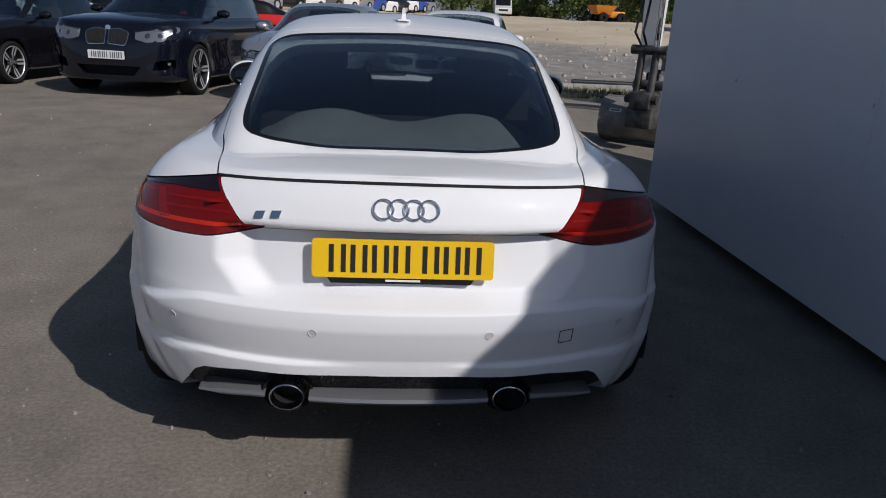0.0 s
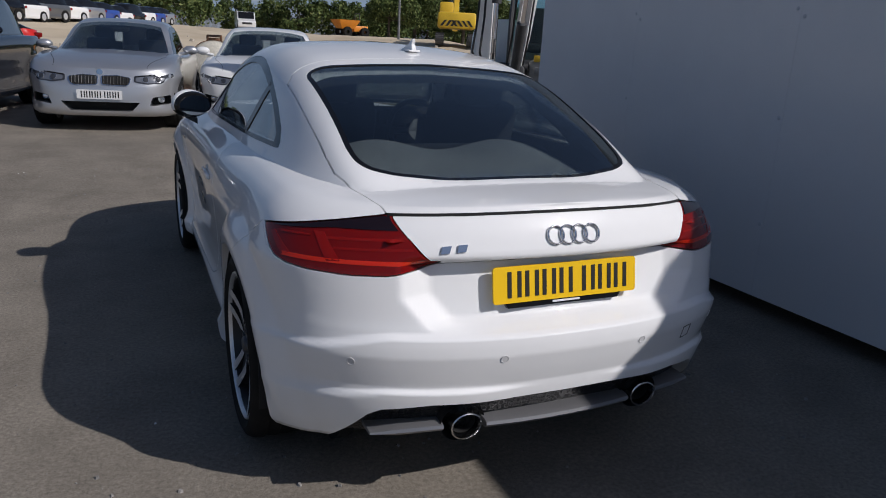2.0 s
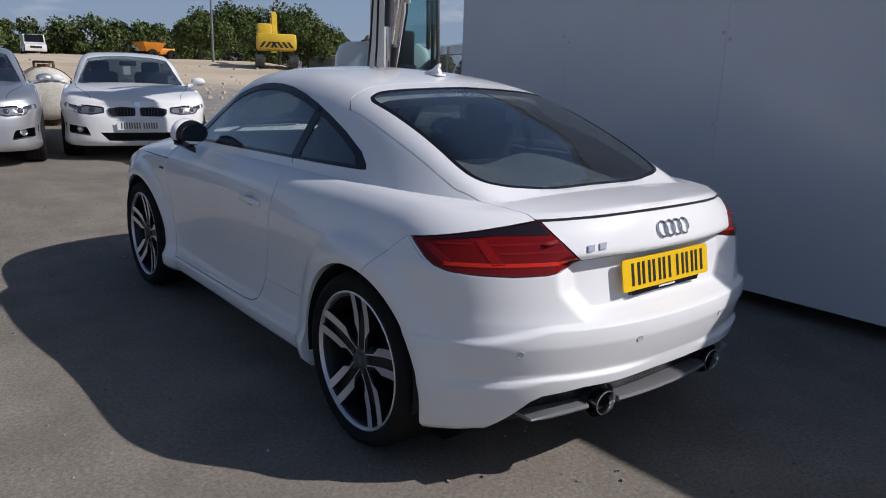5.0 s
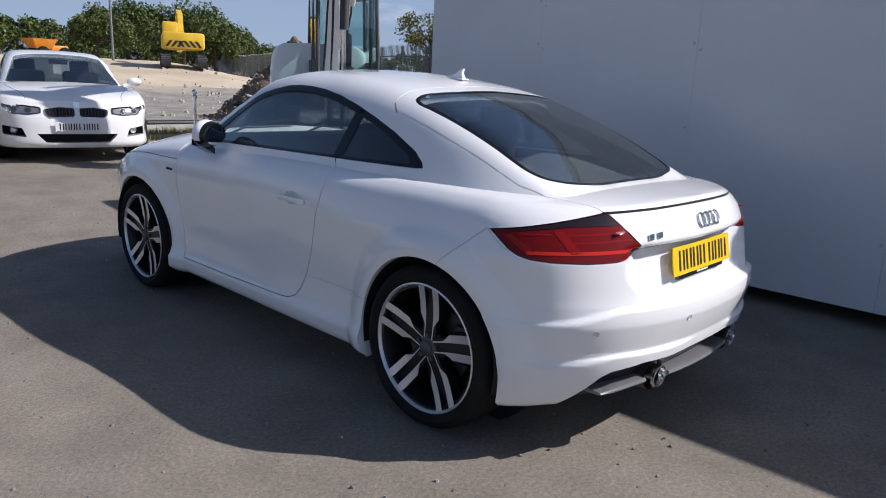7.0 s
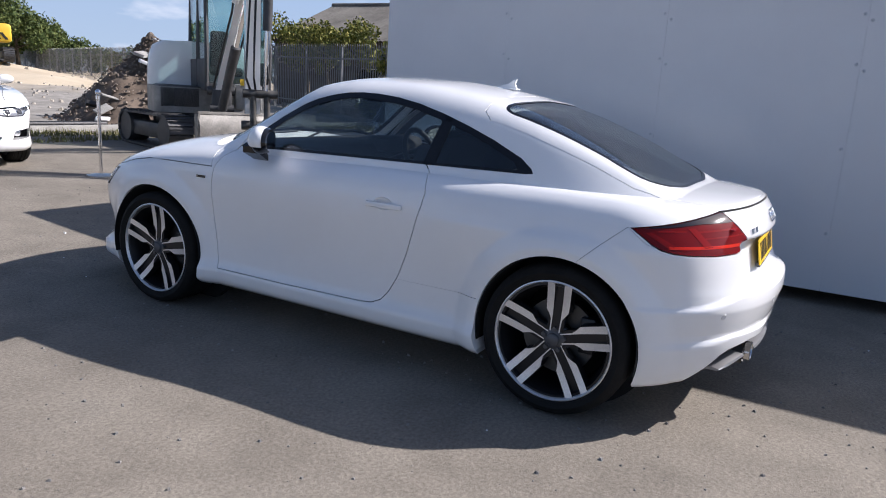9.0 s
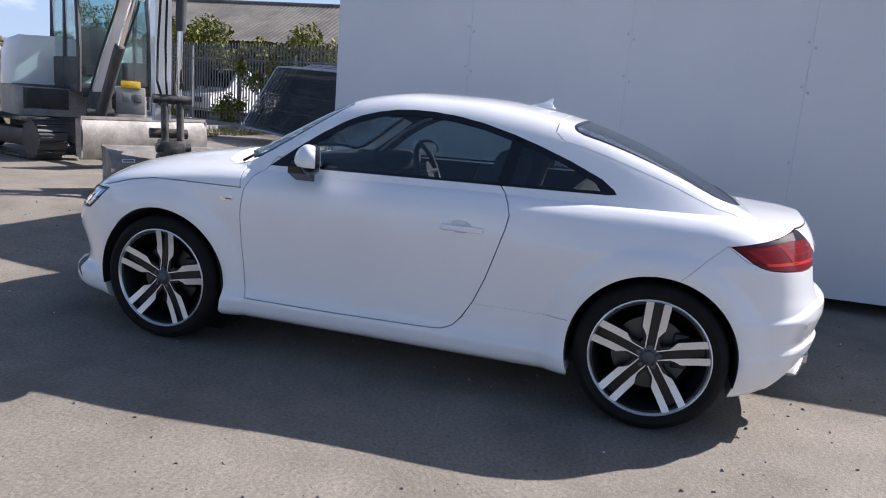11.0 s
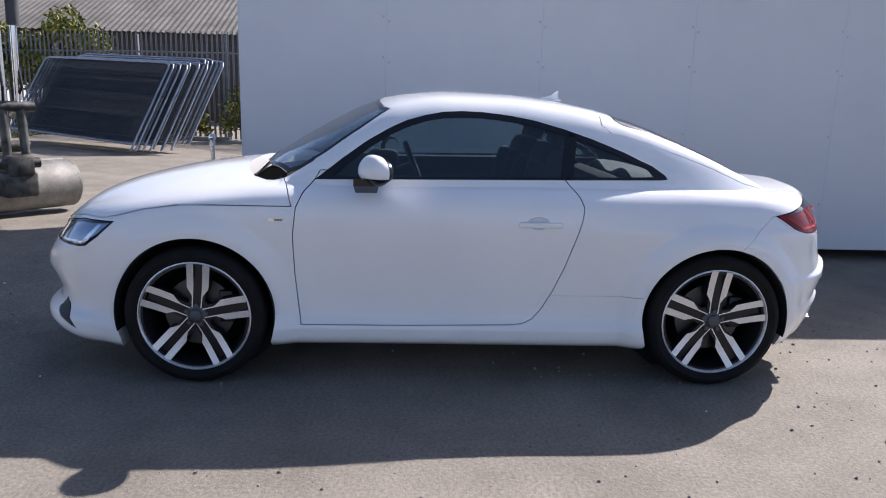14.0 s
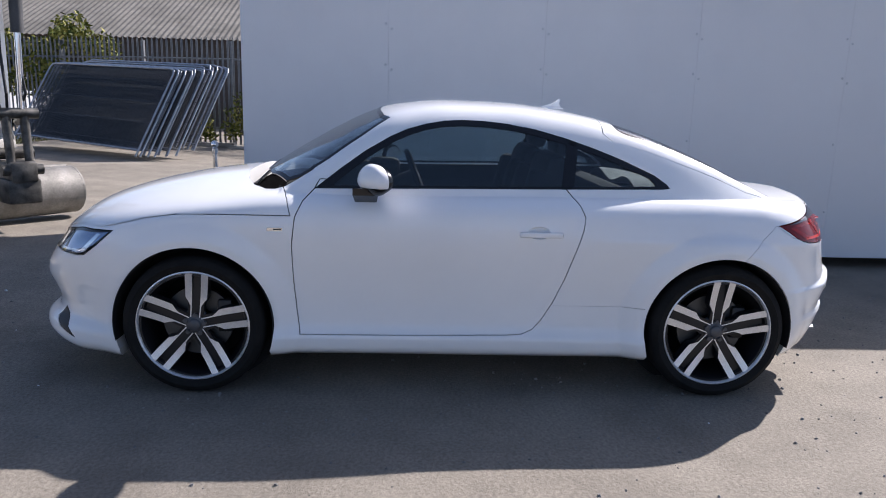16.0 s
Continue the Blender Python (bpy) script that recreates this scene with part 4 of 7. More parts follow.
def stick(x=None, y=None, z=None, lift=0.0):
    """A pose on the coupe's skin: z axis outwards. Give two coordinates."""
    if y is None:
        hit = coupe_probe.ray_cast(Vector((x, -3, z)), Vector((0, 1, 0)))
    elif x is None:
        hit = coupe_probe.ray_cast(Vector((-3, y, z)), Vector((1, 0, 0)))
    else:
        hit = coupe_probe.ray_cast(Vector((x, y, 3)), Vector((0, 0, -1)))
    p, n = hit[0], hit[1]
    if y is None:
        side = Vector((1, 0, 0))
    elif x is None:
        side = Vector((0, -1, 0))
    else:
        side = Vector((1, 0, 0))
    up = n.cross(side).normalized()
    side = up.cross(n).normalized()
    return Matrix.Translation(p + n * lift) @ Matrix((side, up, n)).transposed().to_4x4()


def torus(bm, R, r, m=None, n=40, k=10, sx=1.0):
    """A ring in its own xy plane."""
    rows = []
    for i in range(n):
        a = 2 * math.pi * i / n
        ring = []
        for j in range(k):
            b = 2 * math.pi * j / k
            p = Vector(((R + r * math.cos(b)) * math.cos(a) * sx, (R + r * math.cos(b)) * math.sin(a), r * math.sin(b)))
            ring.append(bm.verts.new(m @ p if m else p))
        rows.append(ring)
    for i in range(n):
        for j in range(k):
            bm.faces.new((rows[i][j], rows[(i + 1) % n][j], rows[(i + 1) % n][(j + 1) % k], rows[i][(j + 1) % k]))


def plate(parent, at, yellow=True, w=0.52, h=0.111):
    """A number plate with plain strokes in place of its characters; it faces its own z."""
    bm = bmesh.new()
    prism(bm, rounded([(-w / 2, -h / 2), (w / 2, -h / 2), (w / 2, h / 2), (-w / 2, h / 2)], 0.012), lambda u, v, d: (u, v, d), 0, 0.005)
    pl = part("number_plate", bm, YELLOW_PLATE if yellow else WHITE_PLATE, parent, "yellow number plate with black strokes" if yellow else "white number plate with black strokes", at=at, flat=True)
    bar = bmesh.new()
    box(bar, (0, 0, 0.0058), (0.0135, 0.079, 0.0016))
    me = mesh_of(bar, "stroke", INK, flat=True)
    x = -0.213
    for k in range(7):
        for dx in (0.008, 0.042):
            part("stroke", me, None, pl, at=pose(x + dx, 0, 0))
        x += 0.050 + 0.011 + (0.022 if k == 3 else 0)
    return pl


def tt_details():
    car = coupe
    pl = plate(car, pose(0.001, -0.6905, 0.7265, 79.5, 0, 0))
    bm = bmesh.new()
    prism(bm, [(-0.205, -0.009), (0.195, -0.009), (0.21, 0.012), (-0.22, 0.012)], lambda u, v, d: (u, v, d), -0.012, 0.003)
    strip = part("plate_holder", bm, BLACK_GLOSS, car, "black strip below the plate with white print", at=pose(0, -0.698, 0.6635, 80), flat=True)
    bm = bmesh.new()
    box(bm, (0, 0, 0.0035), (0.10, 0.006, 0.001))
    part("print_bar", bm, PRINT_WHITE, strip, flat=True)
    # badge rings
    base = stick(x=0.004, z=0.873, lift=0.003)
    for k in range(4):
        bm = bmesh.new()
        torus(bm, 0.0275, 0.0036)
        part("badge_ring", bm, CHROME, coupe_hatch, "chrome ring", at=base @ pose((k - 1.5) * 0.0425, 0, 0.001 * (k % 2)))
    base = stick(x=-0.382, z=0.842, lift=0.001)
    for k in (-1, 1):
        bm = bmesh.new()
        prism(bm, [(-0.016, -0.010), (0.010, -0.010), (0.018, 0.011), (-0.010, 0.011)], lambda u, v, d: (u, v, d), 0, 0.004)
        part("badge_block", bm, CHROME, coupe_hatch, "chrome badge block", at=base @ pose(k * 0.024, 0, 0), flat=True)
    # parking sensors, towing cover
    for x, z in ((-0.25, 0.533), (0.25, 0.533), (-0.672, 0.522), (0.672, 0.522)):
        bm = bmesh.new()
        torus(bm, 0.0115, 0.0011, n=24, k=6)
        bmesh.ops.create_circle(bm, cap_ends=True, segments=24, radius=0.0105)
        part("parking_sensor", bm, SENSOR, coupe_bumper, at=stick(x=x, z=z, lift=0.001))
    base = stick(x=0.487, z=0.51, lift=0.0006)
    bm = bmesh.new()
    for c, s in (((0, 0.022, 0), (0.045, 0.0022, 0.001)), ((0, -0.022, 0), (0.045, 0.0022, 0.001)), ((0.022, 0, 0), (0.0022, 0.045, 0.001)), ((-0.022, 0, 0), (0.0022, 0.045, 0.001))):
        box(bm, c, s)
    part("towing_cover", bm, GAP, coupe_bumper, flat=True, at=base)
    # tail pipes and the grey lower blade
    for sx in (-1, 1):
        m = pose(sx * 0.333, 0.036, 0.300) @ Matrix.Diagonal((1.12, 1, 0.92, 1))
        bm = bmesh.new()
        lathe(bm, [(0.045, -0.60), (0.045, -0.758), (0.0465, -0.766), (0.043, -0.768), (0.040, -0.76), (0.038, -0.60)], 40, axis="Y", m=m, closed=True)
        pipe_ob = part("tail_pipe", bm, PIPE_STEEL, car, "oval chrome tail pipe")
        bm = bmesh.new()
        lathe(bm, [(0.0, -0.68), (0.0375, -0.68), (0.0375, -0.74)], 32, axis="Y", m=m)
        part("pipe_bore", bm, UNDER, pipe_ob)
        bm = bmesh.new()
        lathe(bm, [(0.052, -0.63), (0.060, -0.725), (0.066, -0.738), (0.0645, -0.70), (0.062, -0.60)], 40, axis="Y", m=m, closed=True)
        part("pipe_surround", bm, BLACK_PLASTIC, car, "black tail pipe surround")
    for x0, x1 in ((-0.61, -0.40), (-0.268, 0.268), (0.40, 0.61)):
        bm = bmesh.new()
        rows = []
        for k in range(13):
            x = x0 + (x1 - x0) * k / 12
            y = -0.735 + 0.33 * abs(x) ** 2.2
            z = 0.295 - 0.020 * smooth(0.36, 0.66, abs(x))
            e = 1 - 0.55 * smooth(0.53, 0.61, abs(x))
            sec = ((0.0, 0.015 * e), (-0.016, 0.010 * e), (-0.020, 0.0), (-0.010, -0.011 * e), (0.06, -0.014 * e), (0.06, 0.015 * e))
            rows.append([bm.verts.new((x, y + a, z + b)) for a, b in sec])
        for a, b in zip(rows, rows[1:]):
            for i in range(6):
                bm.faces.new((a[i], a[(i + 1) % 6], b[(i + 1) % 6], b[i]))
        bm.faces.new(rows[0])
        bm.faces.new(rows[-1][::-1])
        part("diffuser_blade", bm, BLADE, car, "satin grey lower blade")
    # mirrors
    for sx in (-1, 1):
        mir = None
        for name, y0, y1, z0, z1, m, lab in (("mirror_base", -0.046, 0.2, 0.945, 1.004, BLACK_GLOSS, "gloss black lower mirror shell"), ("mirror_cap", -0.044, 0.2, 1.006, 1.13, WHITE, "white mirror cap"),
                                             ("mirror_frame", -0.066, -0.046, 0.945, 1.13, BLACK_GLOSS, "gloss black frame round the mirror glass")):
            ball = bmesh.new()
            bmesh.ops.create_uvsphere(ball, u_segments=40, v_segments=32, radius=1, matrix=Matrix.Rotation(math.pi / 2, 4, "X"))
            for v in ball.verts:
                c = v.co
                c.x, c.y, c.z = c.x * 0.110, -0.040 + (c.y * 0.092 if c.y > 0 else c.y * 0.08), c.z * (0.088 if c.z > 0 else 0.068)
                c.x *= 1 - 0.2 * max(0, c.y / 0.07)
                if c.z > 0:
                    c.z *= 1 - 0.22 * smooth(0.01, -0.07, c.y)
                else:
                    c.y *= 1 - 0.35 * smooth(0.0, -0.06, c.z)
            me = cut(raw(ball), tool(lambda bm: box(bm, (0, (y0 + y1) / 2, (z0 + z1) / 2 - 1.03), (1, y1 - y0, z1 - z0))), "INTERSECT")
            me.polygons.foreach_set("use_smooth", [True] * len(me.polygons))
            me.set_sharp_from_angle(angle=radians(50))
            ob = part(name, me, m, car, lab, at=pose(sx * 0.885, 1.685, 1.03, 0, 0, -sx * 28))
            mir = mir or ob
        bm = bmesh.new()
        prism(bm, [(0.092 * math.cos(a), (0.053 if math.sin(a) > 0 else 0.050) * math.sin(a)) for a in np.linspace(0, 2 * math.pi, 32, endpoint=False)], lambda u, v, d: (u * sx * -1, d, v), -0.004, 0.0)
        part("mirror_glass", bm, MIRROR, mir, "mirror glass", at=pose(0, -0.0655, 0.0), flat=True)
        bm = bmesh.new()
        prism(bm, [(0.055, -0.045), (-0.045, -0.045), (-0.055, 0.045), (0.06, 0.045)], lambda u, v, d: (sx * (0.84 + (v + 0.045) * 0.85), 1.70 + u + d * 0, 0.945 + (v + 0.045) * 0.45 + d), -0.016, 0.016)
        part("mirror_stalk", bm, BLACK_GLOSS, mir, at=Matrix.Identity(4))
        mir.children[-1].matrix_parent_inverse = mir.matrix_local.inverted()
    # door handles
    for sx in (-1, 1):
        bm = bmesh.new()
        box(bm, (0, 0, 0), (0.016, 0.205, 0.026), bev=0.007)
        x = stick(y=0.895, z=0.80).translation.x
        part("door_handle", bm, WHITE, car, at=pose(sx * (abs(x) + 0.008), 0.885, 0.799))
        bm = bmesh.new()
        prism(bm, [(-0.036, -0.007), (0.034, -0.007), (0.036, 0.007), (-0.034, 0.007)], lambda u, v, d: (u, v, d), 0, 0.002)
        if sx < 0:
            bd = part("wing_badge", bm, CHROME, car, "small chrome badge on the wing", at=stick(y=2.12, z=0.80, lift=0.001), flat=True)
            bm = bmesh.new()
            box(bm, (0.012, 0, 0.0022), (0.036, 0.006, 0.001))
            part("badge_print", bm, INK, bd, flat=True)
    # roof aerial
    bm = bmesh.new()
    prof = [(-0.075, 0), (0.065, 0), (0.035, 0.012), (-0.02, 0.028), (-0.052, 0.052), (-0.066, 0.054), (-0.058, 0.03)]
    prism(bm, prof, lambda u, v, d: (d * (1 - v * 9), u, v), -0.011, 0.011)
    box(bm, (0, -0.005, 0.002), (0.055, 0.15, 0.008), bev=0.003)
    part("aerial", bm, WHITE, car, "white shark-fin aerial", at=pose(0, 0.72, float(coupe_form.roof(0.72)) - 0.002, 1.5))
    # cowl, wipers
    bm = bmesh.new()
    along_z(0.88, 0.935)(bm, COWL)
    part("cowl", bm, COWL_BLACK, car, "black plastic cowl")
    for x in (-0.45, 0.15):
        bm = bmesh.new()
        pipe(bm, [(x, 2.29, 0.955), (x + 0.14, 2.235, 1.02), (x + 0.50, 2.245, 1.025)], 0.008)
        part("wiper", bm, BLACK_PLASTIC, car)
    # cabin: dash, wheel, seats, shelf
    bm = bmesh.new()
    box(bm, (0, 1.90, 0.895), (1.38, 0.44, 0.22), bev=0.06)
    box(bm, (0.37, 1.67, 0.985), (0.42, 0.20, 0.10), bev=0.04)
    part("dashboard", bm, DARK, car)
    bm = bmesh.new()
    m = pose(0.37, 1.46, 0.92, 68)
    torus(bm, 0.178, 0.017, m=m)
    tube(bm, m @ Vector((-0.17, 0, 0)), m @ Vector((0.17, 0, 0)), 0.018)
    tube(bm, m @ Vector((0, -0.16, 0)), m @ Vector((0, 0, 0)), 0.020)
    tube(bm, m @ Vector((0, 0, -0.22)), m @ Vector((0, 0, 0.015)), 0.065, 20)
    sw = part("steering_wheel", bm, BLACK_PLASTIC, car)
    bm = bmesh.new()
    box(bm, m @ Vector((0, -0.10, 0.022)), (0.05, 0.012, 0.05), bev=0.005)
    part("wheel_trim", bm, STEEL, sw, "bright steering wheel trim")
    for x in (-0.37, 0.37):
        seat = thing_part("front_seat", car, "dark cloth seat")
        bm = bmesh.new()
        box(bm, (x, 1.12, 0.55), (0.50, 0.52, 0.16), bev=0.05)
        part("seat_cushion", bm, DARK, seat)
        bm = bmesh.new()
        box(bm, (0, 0, 0.30), (0.48, 0.13, 0.62), bev=0.06)
        for s in (-1, 1):
            box(bm, (s * 0.20, 0.05, 0.26), (0.09, 0.16, 0.50), bev=0.04)
        bmesh.ops.transform(bm, matrix=pose(x, 0.90, 0.56, 14), verts=bm.verts)
        part("seat_back", bm, DARK, seat)
        bm = bmesh.new()
        box(bm, (0, 0, 0), (0.25, 0.10, 0.17), bev=0.045)
        bmesh.ops.transform(bm, matrix=pose(x, 0.71, 1.215, 10), verts=bm.verts)
        part("headrest", bm, DARK, seat)
    bm = bmesh.new()
    box(bm, (0, 0.42, 0.78), (1.20, 0.14, 0.42), bev=0.06)
    part("rear_bench", bm, DARK, car)
    bm = bmesh.new()
    rows = []
    for i in range(25):
        x = -0.56 + 1.12 * i / 24
        col = []
        for k in range(15):
            y = -0.33 + 0.66 * k / 14
            z = 0.915 + 0.085 * smooth(-0.34, 0.30, y) + 0.022 * math.cos(x * 2 * math.pi / 0.56 + math.pi) * smooth(-0.1, 0.3, y) - 0.05 * smooth(0.42, 0.58, abs(x))
            col.append((x, y, z))
        rows.append([bm.verts.new(c) for c in col] + [bm.verts.new((c[0], c[1], c[2] - 0.02)) for c in col[::-1]])
    for a, b in zip(rows, rows[1:]):
        for i in range(30):
            bm.faces.new((a[i], b[i], b[(i + 1) % 30], a[(i + 1) % 30]))
    bm.faces.new(rows[0])
    bm.faces.new(rows[-1][::-1])
    part("parcel_shelf", bm, SHELF, car, "grey parcel shelf")
    bm = bmesh.new()
    box(bm, (0, 1.2, 0.32), (1.44, 1.4, 0.03))
    part("cabin_floor", bm, DARK, car)
    bm = bmesh.new()
    box(bm, (0, 1.55, 1.285), (0.24, 0.03, 0.065), bev=0.012)
    part("rear_view_mirror", bm, BLACK_PLASTIC, car)


def thing_part(name, parent, label=""):
    ob = new(name)
    ob.parent = parent
    return tagged(ob, label)


tt_details()


# ---- the parked cars ----
def saloon_spec(H=1.43, W=1.81, wb=2.81, fo=0.78, ro=1.0, q=0.42, suv=False):
    k, w, nose = H / 1.43, W / 2, wb + fo
    if suv:
        k *= 0.93
    nz = 0.075 if suv else 0.0
    return dict(
        q=q, hub=0.32 if not suv else 0.37, z0=0.42 * k, z1=0.74 * k, nr=2.6, nf=3.3, lr=0.45, lf=0.56, nose=nose, crown=2.4, foot=0.84 * k, flare=0.12,
        zs=(-ro, 0.90 * k, -0.5, 0.945 * k, 0.5, 0.945 * k, wb * 0.6, 0.93 * k, wb - 0.35, 0.945 * k, wb + 0.1, (0.90 + nz * 0.4) * k, nose - 0.2, (0.80 + nz) * k, nose, (0.70 + nz) * k),
        w0=(-ro, 0.93 * w, 0, 0.985 * w, wb / 2, 0.98 * w, wb, 0.985 * w, nose - 0.3, 0.965 * w, nose, 0.93 * w),
        zb=(-ro, 0.26 * k, 0, 0.2 * k, wb, 0.19 * k, nose, 0.2 * k),
        zc=(-ro, 0.92 * k, 0, 0.96 * k, wb * 0.5, 1.0 * k, wb - 0.55, 1.0 * k, wb, (0.955 + nz * 0.4) * k, nose - 0.25, (0.838 + nz) * k, nose - 0.05, (0.745 + nz) * k, nose, (0.705 + nz) * k),
        p=(0, -0.06, 0.05, -0.012, 0.12, -0.02, 0.2, -0.03, 0.5, -0.018, 0.8, 0.0, 0.86, -0.001, 0.93, -0.012, 1.0, -0.055),
        yr=(0.2, -ro + 0.08, 0.45 * k, -ro, 0.7 * k, -ro + 0.02, 0.9 * k, -ro + 0.1),
        yf=(0.17, nose - 0.05, 0.26, nose, 0.45 * k, nose - 0.005, (0.60 + nz) * k, nose - 0.02, (0.69 + nz) * k, nose - 0.05, (0.76 + nz) * k, nose - 0.10),
        arches=((0.0, 0.355 * (1.1 if suv else 1), 0.018), (wb, 0.355 * (1.1 if suv else 1), 0.018)),
        cab=(-0.72 if not suv else -0.85, wb - 0.28),
        roof=(-0.85, 0.93 * k, -0.72, 0.95 * k, -0.3, 1.13 * H / 1.43, 0.25, H - 0.06, 0.9, H, wb - 1.45, H - 0.01, wb - 1.12, H - 0.055, wb - 0.7, 1.19 * k, wb - 0.28, 0.965 * k) if not suv else
             (-0.85, 1.0 * k, -0.8, 1.1 * k, -0.62, H - 0.15, 0.0, H - 0.03, 0.9, H, wb - 1.45, H - 0.02, wb - 1.12, H - 0.08, wb - 0.7, 1.24 * k, wb - 0.28, 0.98 * k),
        railx=(-0.85, 0.48, -0.3, 0.51 * w / 0.9, 0.3, 0.575 * w / 0.9, wb - 1.3, 0.60 * w / 0.9, wb - 0.7, 0.685 * w / 0.9, wb - 0.28, 0.77 * w / 0.9),
        railz=(-0.85, 0.90 * k, -0.72, 0.92 * k, -0.3, 1.08 * H / 1.43, 0.25, H - 0.10, 0.9, H - 0.04, wb - 1.4, H - 0.05, wb - 1.12, H - 0.105, wb - 0.7, 1.07 * k, wb - 0.28, 0.88 * k) if not suv else
              (-0.85, 0.95 * k, -0.8, 1.0 * k, -0.62, H - 0.3, 0.0, H - 0.10, 0.9, H - 0.08, wb - 1.4, H - 0.10, wb - 1.12, H - 0.16, wb - 0.7, 1.12 * k, wb - 0.28, 0.90 * k),
        basex=(-0.85, 0.62 * w / 0.9, 0, 0.76 * w / 0.9, wb * 0.4, 0.79 * w / 0.9, wb - 0.28, 0.80 * w / 0.9), nz=nz, k=k, w=w, wb=wb, ro=ro, H=H)


def build_saloon(name, label, at, spec, paint_m, group="parked cars", mirror_m=None, plate_on=True, paper=False):
    """A parked car with a twin-grille face; its nose looks along its own +y."""
    sh = Shape(spec)
    k, w, wb, nose, H = spec["k"], spec["w"], spec["wb"], spec["nose"], spec["H"]
    lower, cab = raw(sh.lower()), raw(sh.cabin(n=40))
    skin = Skin(lower, cab)
    form = bmesh.new()
    form.from_mesh(lower)
    probe = BVHTree.FromBMesh(form)
    form.free()
    solid = cut(lower, cab, "UNION")
    solid = cut(solid, raw(sh.cabin(-0.5, wb - 0.45, 30, drop=0.78 * k)))
    belt = 0.955 * k
    yA, yB = wb - 0.48, -0.42
    n = 14
    top = []
    for i in range(n + 1):
        y = yA - 0.12 + (yB - yA + 0.2) * i / n
        top.append((y, max(belt + 0.015, float(sh.railz(y)) - 0.055)))
    side = [(yB, belt + 0.012), (yA, belt)] + top
    ws = both([(0.30, wb - 1.10), (0.535 * w / 0.9, wb - 1.06), (0.64 * w / 0.9, wb - 0.72), (0.70 * w / 0.9, wb - 0.42), (0.40, wb - 0.33)])
    rw = both([(0.42, -0.02), (0.46, -0.1), (0.48, -0.42), (0.40, -0.5)])
    r = spec["arches"][0][1]

    def tools(bm):
        for y in (0.0, wb):
            for sgn in (-1, 1):
                poly = [(y + r * math.cos(a), spec["hub"] + r * math.sin(a)) for a in np.linspace(-0.3, math.pi + 0.3, 30)] + [(y - r, 0.0), (y + r, 0.0)]
                along_x(sgn * 0.55 * w / 0.9, sgn * 1.4)(bm, poly)
        along_z(0.97 * k, 2.2)(bm, ws)
    solid = cut(solid, tool(tools))
    solid = cut(solid, tool(lambda bm: along_x(-1.3, 1.3)(bm, side)))
    # lower grille mouth and the fog-lamp pockets
    def mouths(bm):
        along_y(nose - 0.22, nose + 0.3)(bm, rounded([(-0.36, 0.265 * k), (0.36, 0.265 * k), (0.46, 0.375 * k), (-0.46, 0.375 * k)], 0.02))
        for sgn in (-1, 1):
            along_y(nose - 0.55, nose + 0.3)(bm, rounded([(sgn * 0.56 * w / 0.9, 0.33 * k), (sgn * 0.80 * w / 0.9, 0.36 * k), (sgn * 0.80 * w / 0.9, 0.47 * k), (sgn * 0.60 * w / 0.9, 0.44 * k)], 0.02))
    solid = cut(solid, tool(mouths))
    skin.dress(solid)
    car = thing(name, label, "car", at, group)
    part("body", solid, paint_m, car)
    thin = raw(sh.skin(0.003, 0.008, 40))
    for nm, f, m in (("windscreen", lambda bm: along_z(0.9 * k, 2.2)(bm, offset_poly(ws, 0.003)), GLASS),
                     ("side_window", lambda bm: along_x(-1.3, 0)(bm, offset_poly(side, 0.003)), GLASS_DARK), ("side_window", lambda bm: along_x(0, 1.3)(bm, offset_poly(side, 0.003)), GLASS_DARK)):
        g = cut(thin, tool(f), "INTERSECT")
        skin.dress(g)
        part(nm, g, m, car, "tinted glass").visible_shadow = False

    def on_nose(x, z, lift=0.0):
        hit = probe.ray_cast(Vector((x, nose + 2, z)), Vector((0, -1, 0)))
        return (hit[0] + hit[1] * lift, hit[1]) if hit[0] else (Vector((x, nose - 0.05, z)), Vector((0, 1, 0)))

    def patch(nm, poly, m, lift, depth, parent, lab="", steps=10):
        """A panel that follows the nose over an outline in x and z."""
        bm = bmesh.new()
        c = (sum(q[0] for q in poly) / len(poly), sum(q[1] for q in poly) / len(poly))
        rings = []
        for t in (1.0, 0.66, 0.33):
            rings.append([bm.verts.new(on_nose(c[0] + (u - c[0]) * t, c[1] + (v - c[1]) * t, lift)[0]) for u, v in poly])
        mid = bm.verts.new(on_nose(*c, lift)[0])
        cnt = len(poly)
        for a, b in zip(rings, rings[1:]):
            for i in range(cnt):
                j = (i + 1) % cnt
                bm.faces.new((a[i], a[j], b[j], b[i]))
        for i in range(cnt):
            bm.faces.new((rings[-1][i], rings[-1][(i + 1) % cnt], mid))
        edge = [bm.verts.new(v.co + Vector((0, -depth, 0))) for v in rings[0]]
        for i in range(cnt):
            j = (i + 1) % cnt
            bm.faces.new((rings[0][j], rings[0][i], edge[i], edge[j]))
        return part(nm, bm, m, parent, lab, angle=50)
    # face: twin grille, lamps, mouth
    g = spec["nz"]
    for sgn in (-1, 1):
        w9 = w / 0.9
        gv, lv, zm = (1.55, 1.35, 0.640 + g) if g else (1.0, 1.0, 0.640)

        def lifted(pts, v, mid):
            return [(sgn * u, (mid + (z - 0.640) * v) * k) for u, z in pts]
        gx = 0.84 if g else 1.0
        out = rounded(lifted([(0.020, 0.580), (0.31 * gx, 0.570), (0.352 * gx, 0.605), (0.365 * gx, 0.672), (0.20 * gx, 0.700), (0.018, 0.690)], gv, zm), 0.025, 3)
